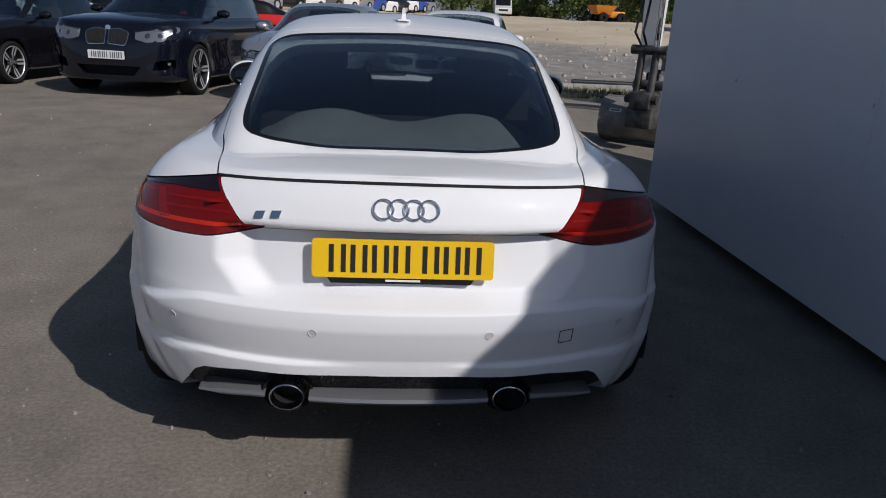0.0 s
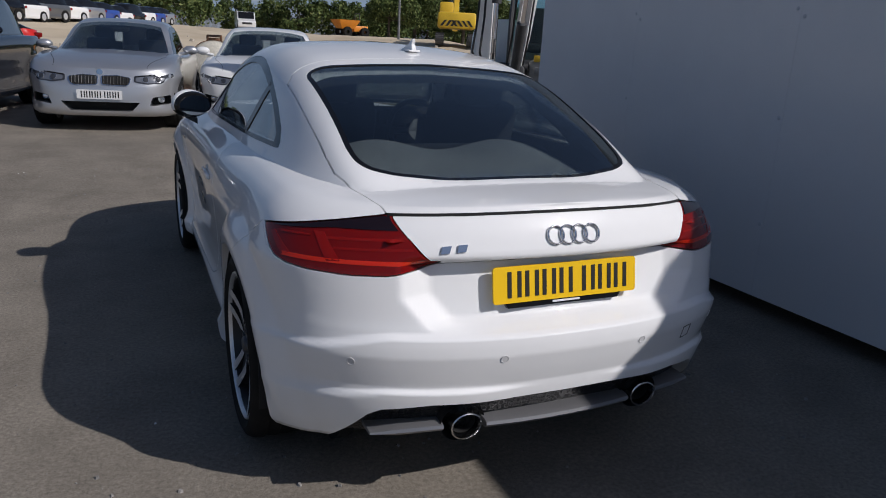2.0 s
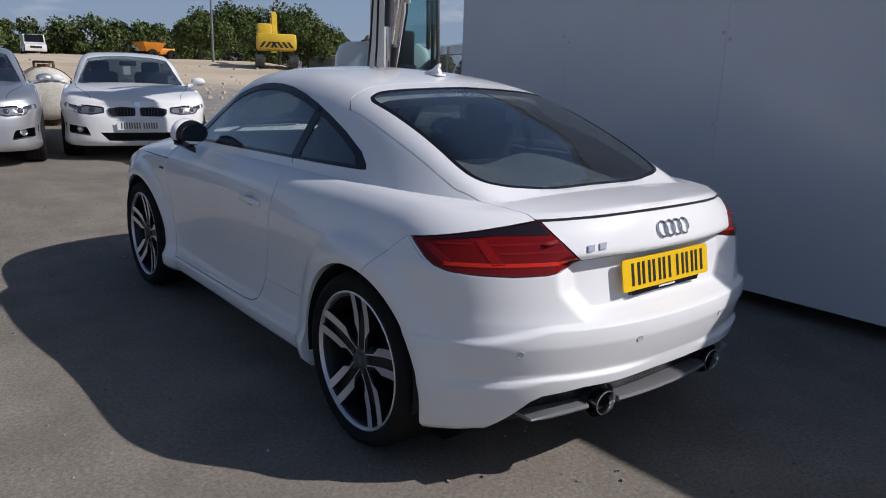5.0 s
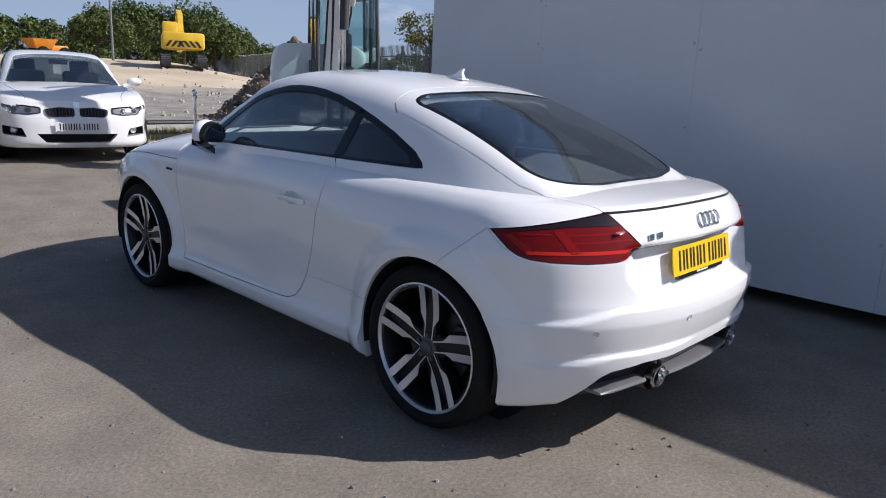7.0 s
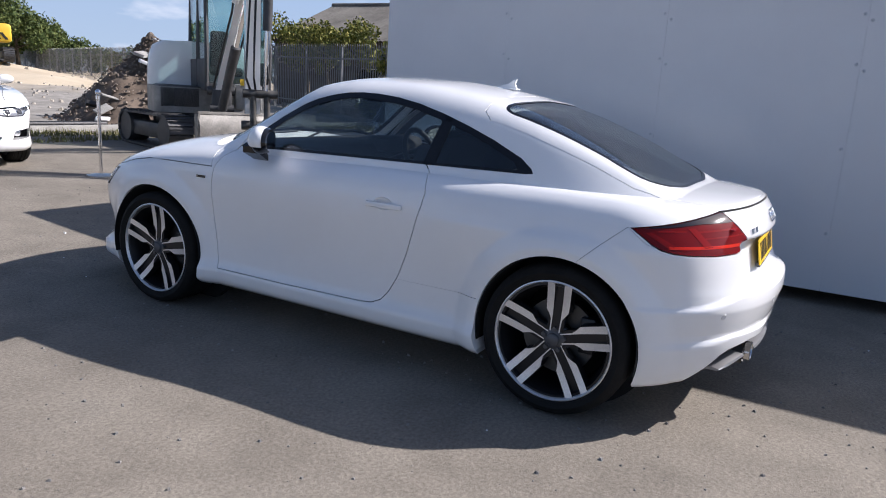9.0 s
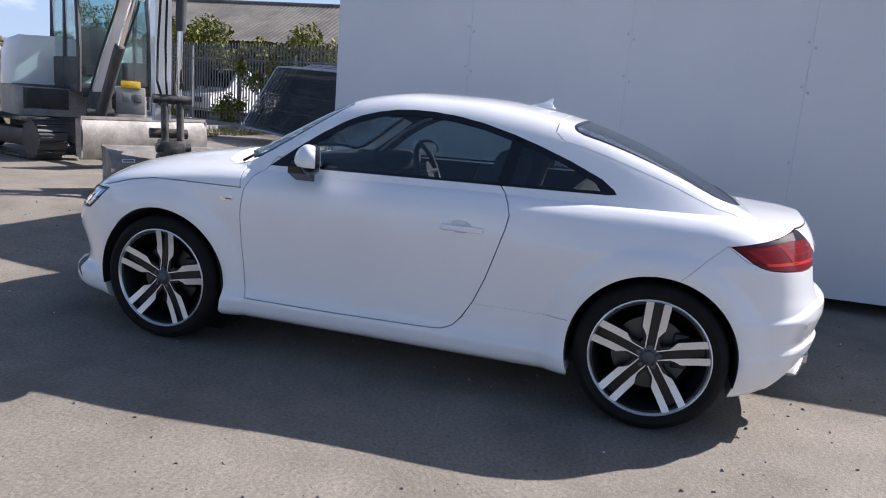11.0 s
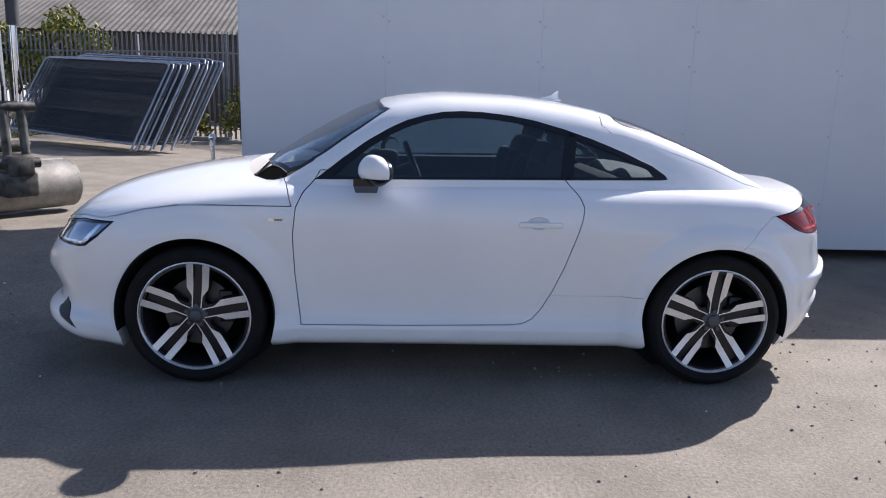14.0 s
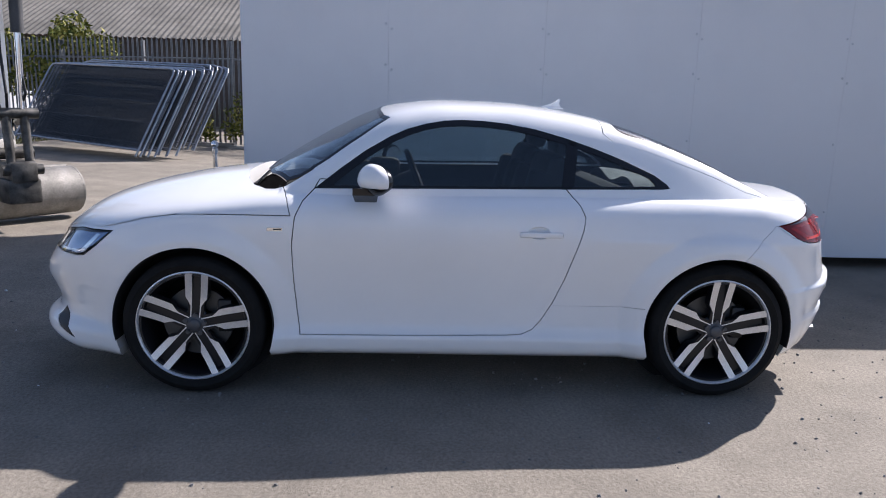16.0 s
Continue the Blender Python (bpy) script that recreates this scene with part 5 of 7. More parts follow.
        fr = patch("grille_frame", out, CHROME, 0.012, 0.04, car, "thin bright grille surround")
        cu, cz = sgn * 0.19 * gx, zm * k
        core = [(cu + (u - cu) * 0.94, cz + (v - cz) * 0.90) for u, v in out]
        patch("grille", core, UNDER, 0.014, 0.01, fr, "black grille")
        for i in range(8):
            x = sgn * (0.050 + 0.038 * i) * gx
            bm = bmesh.new()
            p0, p1 = on_nose(x, (zm - 0.048 * gv) * k, 0.016)[0], on_nose(x, (zm + 0.036 * gv) * k, 0.016)[0]
            tube(bm, p0, p1, 0.0055, 6)
            part("grille_slat", bm, BLACK_GLOSS, fr)
        zl = 0.652 + g
        lamp = rounded(lifted([(0.395, 0.612), (0.54, 0.588), (0.70 * w9, 0.600), (0.842 * w9, 0.690), (0.825 * w9, 0.728), (0.60 * w9, 0.706), (0.395, 0.682)], lv, zl), 0.02, 3)
        hl = patch("headlamp", lamp, LAMP_INNER if g else LAMP_CASE, 0.005, 0.03, car, "clear glossy headlamp with twin round reflectors")
        low = lifted([(0.42, 0.622), (0.54, 0.602), (0.69 * w9, 0.613), (0.795 * w9, 0.680), (0.60 * w9, 0.690), (0.42, 0.670)], lv, zl)
        patch("lamp_inner", rounded(low, 0.01, 2), LAMP_INNER, 0.008, 0.01, hl, "grey lamp reflector")
        for dx in (0.525, 0.665):
            p, nn = on_nose(sgn * dx * w9, (zl + 0.004 + 0.05 * (dx - 0.525)) * k, 0.011)
            bm = bmesh.new()
            mm = Matrix.Translation(p) @ nn.to_track_quat("Z", "Y").to_matrix().to_4x4()
            torus(bm, 0.037, 0.003, m=mm, n=24, k=6)
            part("lamp_ring", bm, LAMP_CHROME, hl)
            bm = bmesh.new()
            bmesh.ops.create_uvsphere(bm, u_segments=16, v_segments=8, radius=0.031, matrix=mm @ Matrix.Diagonal((1, 1, 0.15, 1)))
            part("lamp_projector", bm, LAMP_CASE, hl)
        bm = bmesh.new()
        p0, p1 = on_nose(sgn * 0.41, (zl + 0.036 * lv) * k, 0.012)[0], on_nose(sgn * 0.60 * w9, (zl + 0.060 * lv) * k, 0.012)[0]
        tube(bm, p0, p1, 0.007, 6)
        part("lamp_brow", bm, BLACK_GLOSS, hl)
    mouth = bmesh.new()
    box(mouth, (0, nose - 0.17, 0.32 * k), (0.98, 0.05, 0.18))
    part("lower_grille", mouth, UNDER, car, "black lower grille")
    for sgn in (-1, 1):
        fog = bmesh.new()
        box(fog, (sgn * 0.69 * w / 0.9, nose - 0.36, 0.40 * k), (0.30, 0.05, 0.18))
        fp = part("fog_pocket", fog, UNDER, car)
        bm = bmesh.new()
        bmesh.ops.create_uvsphere(bm, u_segments=16, v_segments=10, radius=0.045, matrix=pose(sgn * 0.68 * w / 0.9, nose - 0.30, 0.405 * k) @ Matrix.Diagonal((1, 0.5, 1, 1)))
        part("fog_lamp", bm, LAMP_CHROME, fp)
    p, nn = on_nose(0, (0.735 + g) * k, 0.004)
    bm = bmesh.new()
    bmesh.ops.create_cone(bm, cap_ends=True, segments=24, radius1=0.04, radius2=0.036, depth=0.01, matrix=Matrix.Translation(p) @ nn.to_track_quat("Z", "Y").to_matrix().to_4x4())
    part("badge", bm, CHROME, car, "small round badge")
    if plate_on:
        p, nn = on_nose(0, (0.465 if not g else 0.50) * k, 0.012)
        plate(car, pose(p.x, p.y + 0.012, p.z, 90, 0, 180), False)
    # bonnet creases, shut lines
    for sgn in (-1, 1):
        bm = bmesh.new()
        pts = []
        for i in range(13):
            y = wb - 0.36 + (nose - 0.17 - wb + 0.36) * i / 12
            x = sgn * (0.70 - 0.16 * smooth(0.3, 1, i / 12)) * w / 0.9
            hit = probe.ray_cast(Vector((x, y, 3)), Vector((0, 0, -1)))
            if hit[0]:
                pts.append(hit[0] + hit[1] * 0.0005)
        for a, b in zip(pts, pts[1:]):
            tube(bm, a, b, 0.003, 4)
        part("bonnet_seam", bm, GAP, car)
    # mirrors, wheels, cabin
    for sgn in (-1, 1):
        bm = bmesh.new()
        bmesh.ops.create_uvsphere(bm, u_segments=20, v_segments=12, radius=1, matrix=pose(sgn * (w + 0.06), wb - 0.78, 1.02 * k) @ Matrix.Diagonal((0.105, 0.07, 0.062, 1)))
        tube(bm, (sgn * (w - 0.10), wb - 0.76, 0.955 * k), (sgn * (w + 0.02), wb - 0.77, 0.985 * k), 0.025, 8)
        part("wing_mirror", bm, mirror_m or paint_m, car)
        for y in (0.0, wb):
            make_wheel(car, side_pose(sgn * (w - 0.125), y, spec["hub"]), r=spec["hub"], rim=spec["hub"] - 0.078, detail=0.6, spread=0.028, turn=0.3)
    bm = bmesh.new()
    box(bm, (0, wb - 0.72, 0.90 * k), (1.36 * w / 0.9, 0.5, 0.16), bev=0.05)
    part("dashboard", bm, DARK, car)
    for x in (-0.37, 0.37):
        bm = bmesh.new()
        box(bm, (x, wb - 1.75, 0.82 * k), (0.5, 0.16, 0.62), bev=0.06)
        box(bm, (x, wb - 1.82, 1.20 * k), (0.27, 0.11, 0.18), bev=0.04)
        part("front_seat", bm, DARK, car)
    bm = bmesh.new()
    box(bm, (0, wb - 0.98, H - 0.17), (0.24, 0.03, 0.07), bev=0.01)
    part("rear_view_mirror", bm, BLACK_PLASTIC, car)
    if paper:
        bm = bmesh.new()
        box(bm, (0.02, wb - 0.93, H - 0.27), (0.10, 0.003, 0.13))
        part("hanging_tag", bm, PRINT_WHITE, car, "white paper tag behind the windscreen")
    return car


LAMP_CASE = mat("headlamp_cover", (0.05, 0.052, 0.058), 0.06, 0.3, 1.0)
LAMP_INNER = mat("headlamp_inner", (0.24, 0.25, 0.27), 0.2, 0.6, 1.0)


def park(spec, x, y, yaw):
    """Poses a car by its nose."""
    m = Matrix.Rotation(radians(180 + yaw), 4, "Z")
    d = m @ Vector((0, spec["nose"], 0))
    return Matrix.Translation((x - d.x, y - d.y, 0.145)) @ m


S4 = saloon_spec(1.42, 1.825, 2.81, 0.80, 1.02)
S3 = saloon_spec(1.43, 1.811, 2.81, 0.78, 1.02)
SX = saloon_spec(1.76, 1.933, 2.93, 0.86, 1.06, suv=True)
build_saloon("saloon_car", "white coupe with black twin grille, parked facing the camera", park(S4, 0.62, 7.68, -13), S4, WHITE_B, paper=True)
build_saloon("saloon_car", "silver saloon car parked beside other cars", park(S3, -1.42, 7.55, -10), S3, SILVER, paper=True)
build_saloon("suv_car", "dark navy SUV with chrome twin grille, parked in a row", park(SX, -3.95, 7.75, -9), SX, NAVY)
build_saloon("saloon_car", "black saloon car parked at the end of a row", park(S3, -6.75, 8.25, -9), S3, BLACKP)


# ---- the white site cabin ----
CABIN_PAINT = mat("site_cabin_panel", (0.67, 0.68, 0.70), 0.32)
set_in(CABIN_PAINT, "Base Color", ramp(CABIN_PAINT, noise_tex(CABIN_PAINT, 0.7, 7, 0.65), [(0.25, (0.625, 0.635, 0.66)), (0.5, (0.665, 0.675, 0.695)), (0.8, (0.68, 0.69, 0.71))]))
set_in(CABIN_PAINT, "Roughness", ramp(CABIN_PAINT, noise_tex(CABIN_PAINT, 3.0, 6), [(0.3, (0.21, 0.21, 0.21)), (0.7, (0.26, 0.26, 0.26))]))
bump(CABIN_PAINT, noise_tex(CABIN_PAINT, 1.2, 2), 0.15, 0.004)
CABIN_EDGE = mat("cabin_frame_paint", (0.5, 0.52, 0.55), 0.5)


def site_cabin():
    x0, y1, z0, z1 = 2.07, 2.93, 0.10, 2.50
    joints = [2.93, 1.705, 0.385, -0.935, -2.255, -3.575, -4.895, -6.215, -7.0]
    cab = thing("site_cabin", "long white steel-panel site cabin raised on blocks", "cabin", kind="structure")
    bm = bmesh.new()
    box(bm, ((x0 + 4.5) / 2 + 0.02, (y1 - 7) / 2, (z0 + z1) / 2), (4.5 - x0 - 0.04, y1 + 7 - 0.02, z1 - z0 - 0.02))
    part("cabin_body", bm, CABIN_PAINT, cab, flat=True)
    for a, b in zip(joints, joints[1:]):
        bm = bmesh.new()
        box(bm, (x0 + 0.01, (a + b) / 2, (z0 + z1) / 2), (0.02, a - b - 0.0012, z1 - z0), bev=0.0006)
        part("wall_panel", bm, CABIN_PAINT, cab, flat=True)
    bolt = bmesh.new()
    bmesh.ops.create_uvsphere(bolt, u_segments=10, v_segments=6, radius=0.011, matrix=Matrix.Diagonal((0.5, 1, 1, 1)))
    me = mesh_of(bolt, "rivet", CABIN_EDGE)
    for y in joints[1:]:
        for z in (0.5, 1.1, 1.67, 2.0):
            for d in ((0.025, -0.025) if z > 1.5 else (0.025,)):
                part("rivet", me, None, cab, at=pose(x0 - 0.002, y + d, z + 0.02 * d / 0.025))
    bm = bmesh.new()
    box(bm, (3.28, -2.03, z1 + 0.03), (2.5, 10.0, 0.06), bev=0.01)
    part("cabin_roof", bm, CABIN_EDGE, cab)
    for y in (2.4, -0.9, -4.2):
        for x in (2.85, 4.1):
            bm = bmesh.new()
            box(bm, (x, y, 0.048), (0.44, 0.22, 0.10), bev=0.005)
            part("support_block", bm, CONCRETE, cab)
    return cab


CONCRETE = varied("concrete", (0.25, 0.24, 0.22), (0.42, 0.41, 0.38), 3, 0.9, dist=0.004)
site_cabin()


# ---- stanchions ----
def stanchion(x, y):
    z = terrain(x, y)
    st = thing("barrier_post", "polished chrome barrier post on a round base", "post", pose(x, y, z), "barrier posts")
    bm = bmesh.new()
    lathe(bm, [(0.0, 0.0), (0.16, 0.0), (0.16, 0.012), (0.12, 0.02), (0.03, 0.03), (0.0, 0.03)], 36, "Z")
    part("base", bm, STEEL, st)
    bm = bmesh.new()
    tube(bm, (0, 0, 0.02), (0, 0, 0.90), 0.019, 20)
    part("pole", bm, CHROME, st)
    bm = bmesh.new()
    bmesh.ops.create_uvsphere(bm, u_segments=24, v_segments=14, radius=0.034, matrix=pose(0, 0, 0.965))
    lathe(bm, [(0.019, 0.88), (0.027, 0.885), (0.027, 0.925), (0.015, 0.935)], 20, "Z")
    part("finial", bm, CHROME, st)


stanchion(1.64, 6.63)
stanchion(2.42, 3.27)

# ---- palisade fence ----
GALV = varied("galvanised_steel", (0.16, 0.17, 0.175), (0.27, 0.275, 0.28), 5, 0.55, 0.6, dist=0.001)


def fence_at(y):
    return 14.9 + 0.37 * (y - 6.3)


def fence_foot(x, y):
    return min(0.3, terrain(x, y))


def palisade():
    fn = thing("palisade_fence", "grey galvanised palisade fence with pointed pales", "fence", kind="structure")
    yaw = math.degrees(math.atan2(1, 0.37)) - 90
    bm = bmesh.new()
    h = 2.75
    sec = [(-0.034, 0.0), (-0.02, -0.012), (-0.008, 0.0), (0.008, 0.0), (0.02, -0.012), (0.034, 0.0)]
    lo = [bm.verts.new((d, x, 0.05)) for x, d in sec]
    hi = [bm.verts.new((d, x, h - 0.12)) for x, d in sec]
    tip = [bm.verts.new((d, x * 0.25, h + (0.0 if abs(x) < 0.03 else -0.03))) for x, d in sec]
    for a, b in ((lo, hi), (hi, tip)):
        for i in range(5):
            bm.faces.new((a[i], a[i + 1], b[i + 1], b[i]))
    me = mesh_of(bm, "pale", GALV, flat=True)
    ys, step = [], 0.155 / math.hypot(1, 0.37)
    y = 1.0
    while y < 78:
        ys.append(y)
        y += step
    near = [y for y in ys if 4.0 < y < 44]
    near = near[:290]
    for y in near:
        x = fence_at(y)
        part("pale", me, None, fn, at=pose(x, y, fence_foot(x, y), 0, 0, yaw))
    rest = Batch()
    vs, fs = [tuple(v.co) for v in me.vertices], [tuple(q.vertices) for q in me.polygons]
    for y in ys:
        if y < near[0] or y > near[-1]:
            x = fence_at(y)
            rest.add(vs, fs, pose(x, y, fence_foot(x, y), 0, 0, yaw))
    tagged(part("far_pales", rest.mesh("far_pales", GALV), None, fn), kind="stuff")
    post = bmesh.new()
    box(post, (0.06, 0, 1.3), (0.10, 0.06, 2.7))
    pm = mesh_of(post, "fence_post", GALV, flat=True)
    y = 1.0
    prev = None
    while y < 80:
        x = fence_at(y)
        part("fence_post", pm, None, fn, at=pose(x, y, fence_foot(x, y), 0, 0, yaw))
        if prev:
            for zz in (0.45, 2.2):
                bm = bmesh.new()
                a, b = Vector((prev[0] + 0.03, prev[1], prev[2] + zz)), Vector((x + 0.03, y, fence_foot(x, y) + zz))
                tube(bm, a, b, 0.028, 4)
                part("fence_rail", bm, GALV, fn, flat=True)
        prev = (x, y, fence_foot(x, y))
        y += 2.75 / math.hypot(1, 0.37)
    # kerb under the fence
    bm = bmesh.new()
    for i in range(40):
        y = 1.0 + i
        x = fence_at(y) - 0.5
        box(bm, (x, y + 0.5, terrain(x, y) + 0.04), (0.18, 1.05, 0.16), bev=0.01)
    tagged(part("kerb", bm, CONCRETE, fn), kind="stuff")
    # the long fence at the far edge of the plateau
    back = Batch()
    for i in range(1500):
        x = -150 + i * 0.145
        y = 99 - 0.02 * x
        back.box((x, y, terrain(x, y) + 1.2), (0.09, 0.03, 2.6))
    tagged(part("boundary_fence", back.mesh("boundary_fence", GALV), None), "far grey palisade fence along the sand", "fence", kind="structure")


palisade()


# ---- leaning mesh panels ----
MESH_DARK = varied("weathered_mesh_steel", (0.05, 0.056, 0.066), (0.09, 0.098, 0.112), 8, 0.55, 0.4, dist=0.001)


def mesh_panels():
    P0, along = Vector((9.84, 6.82, 0.19)), Vector((0.50, 0.866, 0)).normalized()
    lean = Vector((0.70, -0.64, 1.65)).normalized()
    nrm = along.cross(lean).normalized()
    w, h = 4.15, 1.95
    fr = bmesh.new()
    pts = [(0, 0), (0, h - 0.12), (0.04, h - 0.03), (0.14, h), (w - 0.14, h), (w - 0.04, h - 0.03), (w, h - 0.12), (w, 0), ]
    pipe(fr, [Vector((u, v, 0)) for u, v in pts], 0.021, 10)
    pipe(fr, [Vector((0, 0.14, 0)), Vector((w, 0.14, 0))], 0.021, 10)
    frame_me = mesh_of(fr, "panel_frame", GALV_BRIGHT)
    wi = Batch()
    for i in range(1, 104):
        u = w * i / 104
        wi.box((u, (h + 0.14) / 2, 0), (0.008, h - 0.15, 0.006))
    for j in range(1, 12, 3):
        wi.box((w / 2, 0.14 + (h - 0.15) * j / 12, 0), (w - 0.03, 0.008, 0.006))
    wire_me = wi.mesh("mesh_infill", MESH_DARK)
    base = Matrix((along, lean, nrm)).transposed().to_4x4()
    step = Vector((0.02, -0.10, 0))
    rng = random.Random(4)
    for i in range(16):
        off = P0 + step * i * 0.85 + Vector((rng.uniform(-0.09, 0.09), rng.uniform(-0.05, 0.05), rng.uniform(0, 0.05))) + (Vector((0.55, 0.35, 0.10)) if i > 8 else Vector((0, 0, 0)))
        m = Matrix.Translation(off) @ base
        pn = thing("fence_panel", "galvanised wire mesh fence panel leaning in a stack", "fence panel", m, "stacked fence panels")
        part("panel_frame", frame_me, None, pn)
        part("mesh_infill", wire_me, None, pn)


GALV_BRIGHT = varied("bright_galvanised_tube", (0.32, 0.34, 0.38), (0.5, 0.52, 0.56), 7, 0.35, 0.9, dist=0.001)
mesh_panels()

# ---- shed beyond the fence ----
ROOF = varied("corrugated_cement_roof", (0.095, 0.088, 0.076), (0.21, 0.195, 0.17), 0.7, 0.9, dist=0.01, fine=6)
BRICK = varied("shed_brick", (0.07, 0.055, 0.045), (0.13, 0.10, 0.085), 2.0, 0.9)


def shed():
    sh = thing("shed", "low brick shed with a corrugated grey roof", "building", pose(25, -8, terrain(25, 5)))
    L, W, e, r = 34, 10, 3.55, 5.75
    bm = bmesh.new()
    box(bm, (W / 2, L / 2, e / 2), (W - 0.4, L - 0.4, e))
    part("wall", bm, BRICK, sh, flat=True)
    for side in (0, 1):
        bm = bmesh.new()
        n = 850
        prev = None
        for i in range(n + 1):
            y = L * i / n
            dz = 0.022 * math.cos(2 * math.pi * y / 0.24)
            x0, x1 = (-0.3, W / 2) if side == 0 else (W + 0.3, W / 2)
            row = [bm.verts.new((x0 + (x1 - x0) * k / 4, y, e - 0.1 + (r - e + 0.1) * k / 4 + dz)) for k in range(5)]
            if prev:
                for a in range(4):
                    bm.faces.new((prev[a], row[a], row[a + 1], prev[a + 1]))
            prev = row
        part("roof_slope", bm, ROOF, sh, angle=80)
    for y in (0.1, L - 0.1):
        bm = bmesh.new()
        prism(bm, [(0, e - 0.2), (W, e - 0.2), (W / 2, r - 0.08)], lambda u, v, d: (u, d, v), y - 0.1, y + 0.1)
        part("gable", bm, BRICK, sh, flat=True)
    bm = bmesh.new()
    tube(bm, (W / 2, 0, r), (W / 2, L, r), 0.13, 10)
    part("ridge", bm, ROOF, sh)


shed()


# ---- rubble heap, grass, kerb, loose stones ----
RUBBLE = varied("broken_rubble", (0.085, 0.06, 0.042), (0.24, 0.185, 0.14), 0.9, 0.95, dist=0.02, fine=11)
PALE_STONE = varied("pale_limestone", (0.30, 0.27, 0.22), (0.52, 0.47, 0.40), 1.5, 0.95)
BROWN_BITS = varied("brown_rubble_bits", (0.075, 0.055, 0.042), (0.30, 0.245, 0.19), 2.2, 0.95)
STONE = varied("grey_stone_chips", (0.10, 0.10, 0.095), (0.33, 0.31, 0.29), 7, 0.9)


def heap():
    hp = thing("rubble_heap", "heap of brown soil and broken concrete", "rubble", pose(8.25, 14.8, 0.15))
    rng = random.Random(7)
    bm = bmesh.new()
    n = 40
    g = []
    for j in range(n + 1):
        row = []
        for i in range(n + 1):
            u, v = (i / n - 0.5) * 4.6, (j / n - 0.5) * 4.0
            r = math.hypot(u * 0.9 - 0.5, v)
            z = 2.5 * max(0, 1 - r / 2.0) ** 0.9 * (0.75 + 0.4 * noise.noise(Vector((u, v, 5)))) + 0.10 * noise.noise(Vector((u * 4, v * 4, 2))) * (1 if r < 2 else 0) - 0.03
            row.append(bm.verts.new((u, v, z)))
        g.append(row)
    for a, b in zip(g, g[1:]):
        for i in range(n):
            bm.faces.new((a[i], a[i + 1], b[i + 1], b[i]))
    part("soil", bm, RUBBLE, hp, angle=30)
    bits = Batch()
    for _ in range(2600):
        a, r = rng.uniform(0, 6.28), rng.uniform(0, 2.5)
        u, v = 0.55 + r * math.cos(a), r * math.sin(a)
        rr = math.hypot(u * 0.9 - 0.5, v)
        bits.lump((u, v, 2.5 * max(0, 1 - rr / 2.0) ** 0.9 * (0.75 + 0.4 * noise.noise(Vector((u, v, 5)))) + 0.03), 0.012 + 0.055 * rng.random() ** 3, rng)
    tagged(part("loose_rubble", bits.mesh("loose_rubble", BROWN_BITS), None, hp), kind="stuff")
    for k in range(12):
        bm = bmesh.new()
        u, v = (rng.uniform(0.0, 0.9), rng.uniform(-0.6, 0.1)) if k < 8 else (rng.uniform(-1.7, -1.0), rng.uniform(-1.0, -0.3))
        rr = math.hypot(u * 0.9 - 0.5, v)
        c = Vector((u, v, 2.5 * max(0, 1 - rr / 2.0) ** 0.9 * 0.8 + 0.12))
        box(bm, (0, 0, 0), (rng.uniform(0.25, 0.6), rng.uniform(0.12, 0.3), rng.uniform(0.03, 0.12)), m=Matrix.Translation(c) @ Euler([rng.uniform(-0.6, 0.6) for _ in range(3)]).to_matrix().to_4x4(), bev=0.012)
        part("scrap_board", bm, (PRINT_WHITE, BLACK_PLASTIC, CONCRETE)[k % 3], hp)


heap()


def scatter(name, label, n, area, size, material, seed, cat, keep=None):
    rng = random.Random(seed)
    bits = Batch()
    for _ in range(n):
        x, y = rng.uniform(*area[:2]), rng.uniform(*area[2:])
        s = size[0] + (size[1] - size[0]) * rng.random() ** 3
        bits.lump((x, y, terrain(x, y) + s * 0.25), s, rng)
    tagged(part(name, bits.mesh(name, material), None), label, cat, kind="stuff")


scatter("loose_stones", "small loose stones on the tarmac", 3800, (-5.5, 1.6, -4.0, 6.0), (0.0022, 0.010), STONE, 3, "stones")
scatter("pale_chips", "few pale chips lying on the tarmac", 46, (-6.0, 1.5, -3.5, 6.5), (0.005, 0.016), PRINT_WHITE, 31, "chips")
scatter("rubble_stones", "pale broken stones over bare ground", 900, (-4, 22, 13.5, 30), (0.02, 0.11), PALE_STONE, 5, "stones")
scatter("sand_stones", "pale stones lying on the sand", 70, (-10, 30, 30, 52), (0.05, 0.22), PALE_STONE, 9, "stones")
GRASS = varied("dry_grass", (0.06, 0.075, 0.02), (0.20, 0.18, 0.065), 1.2, 0.8)


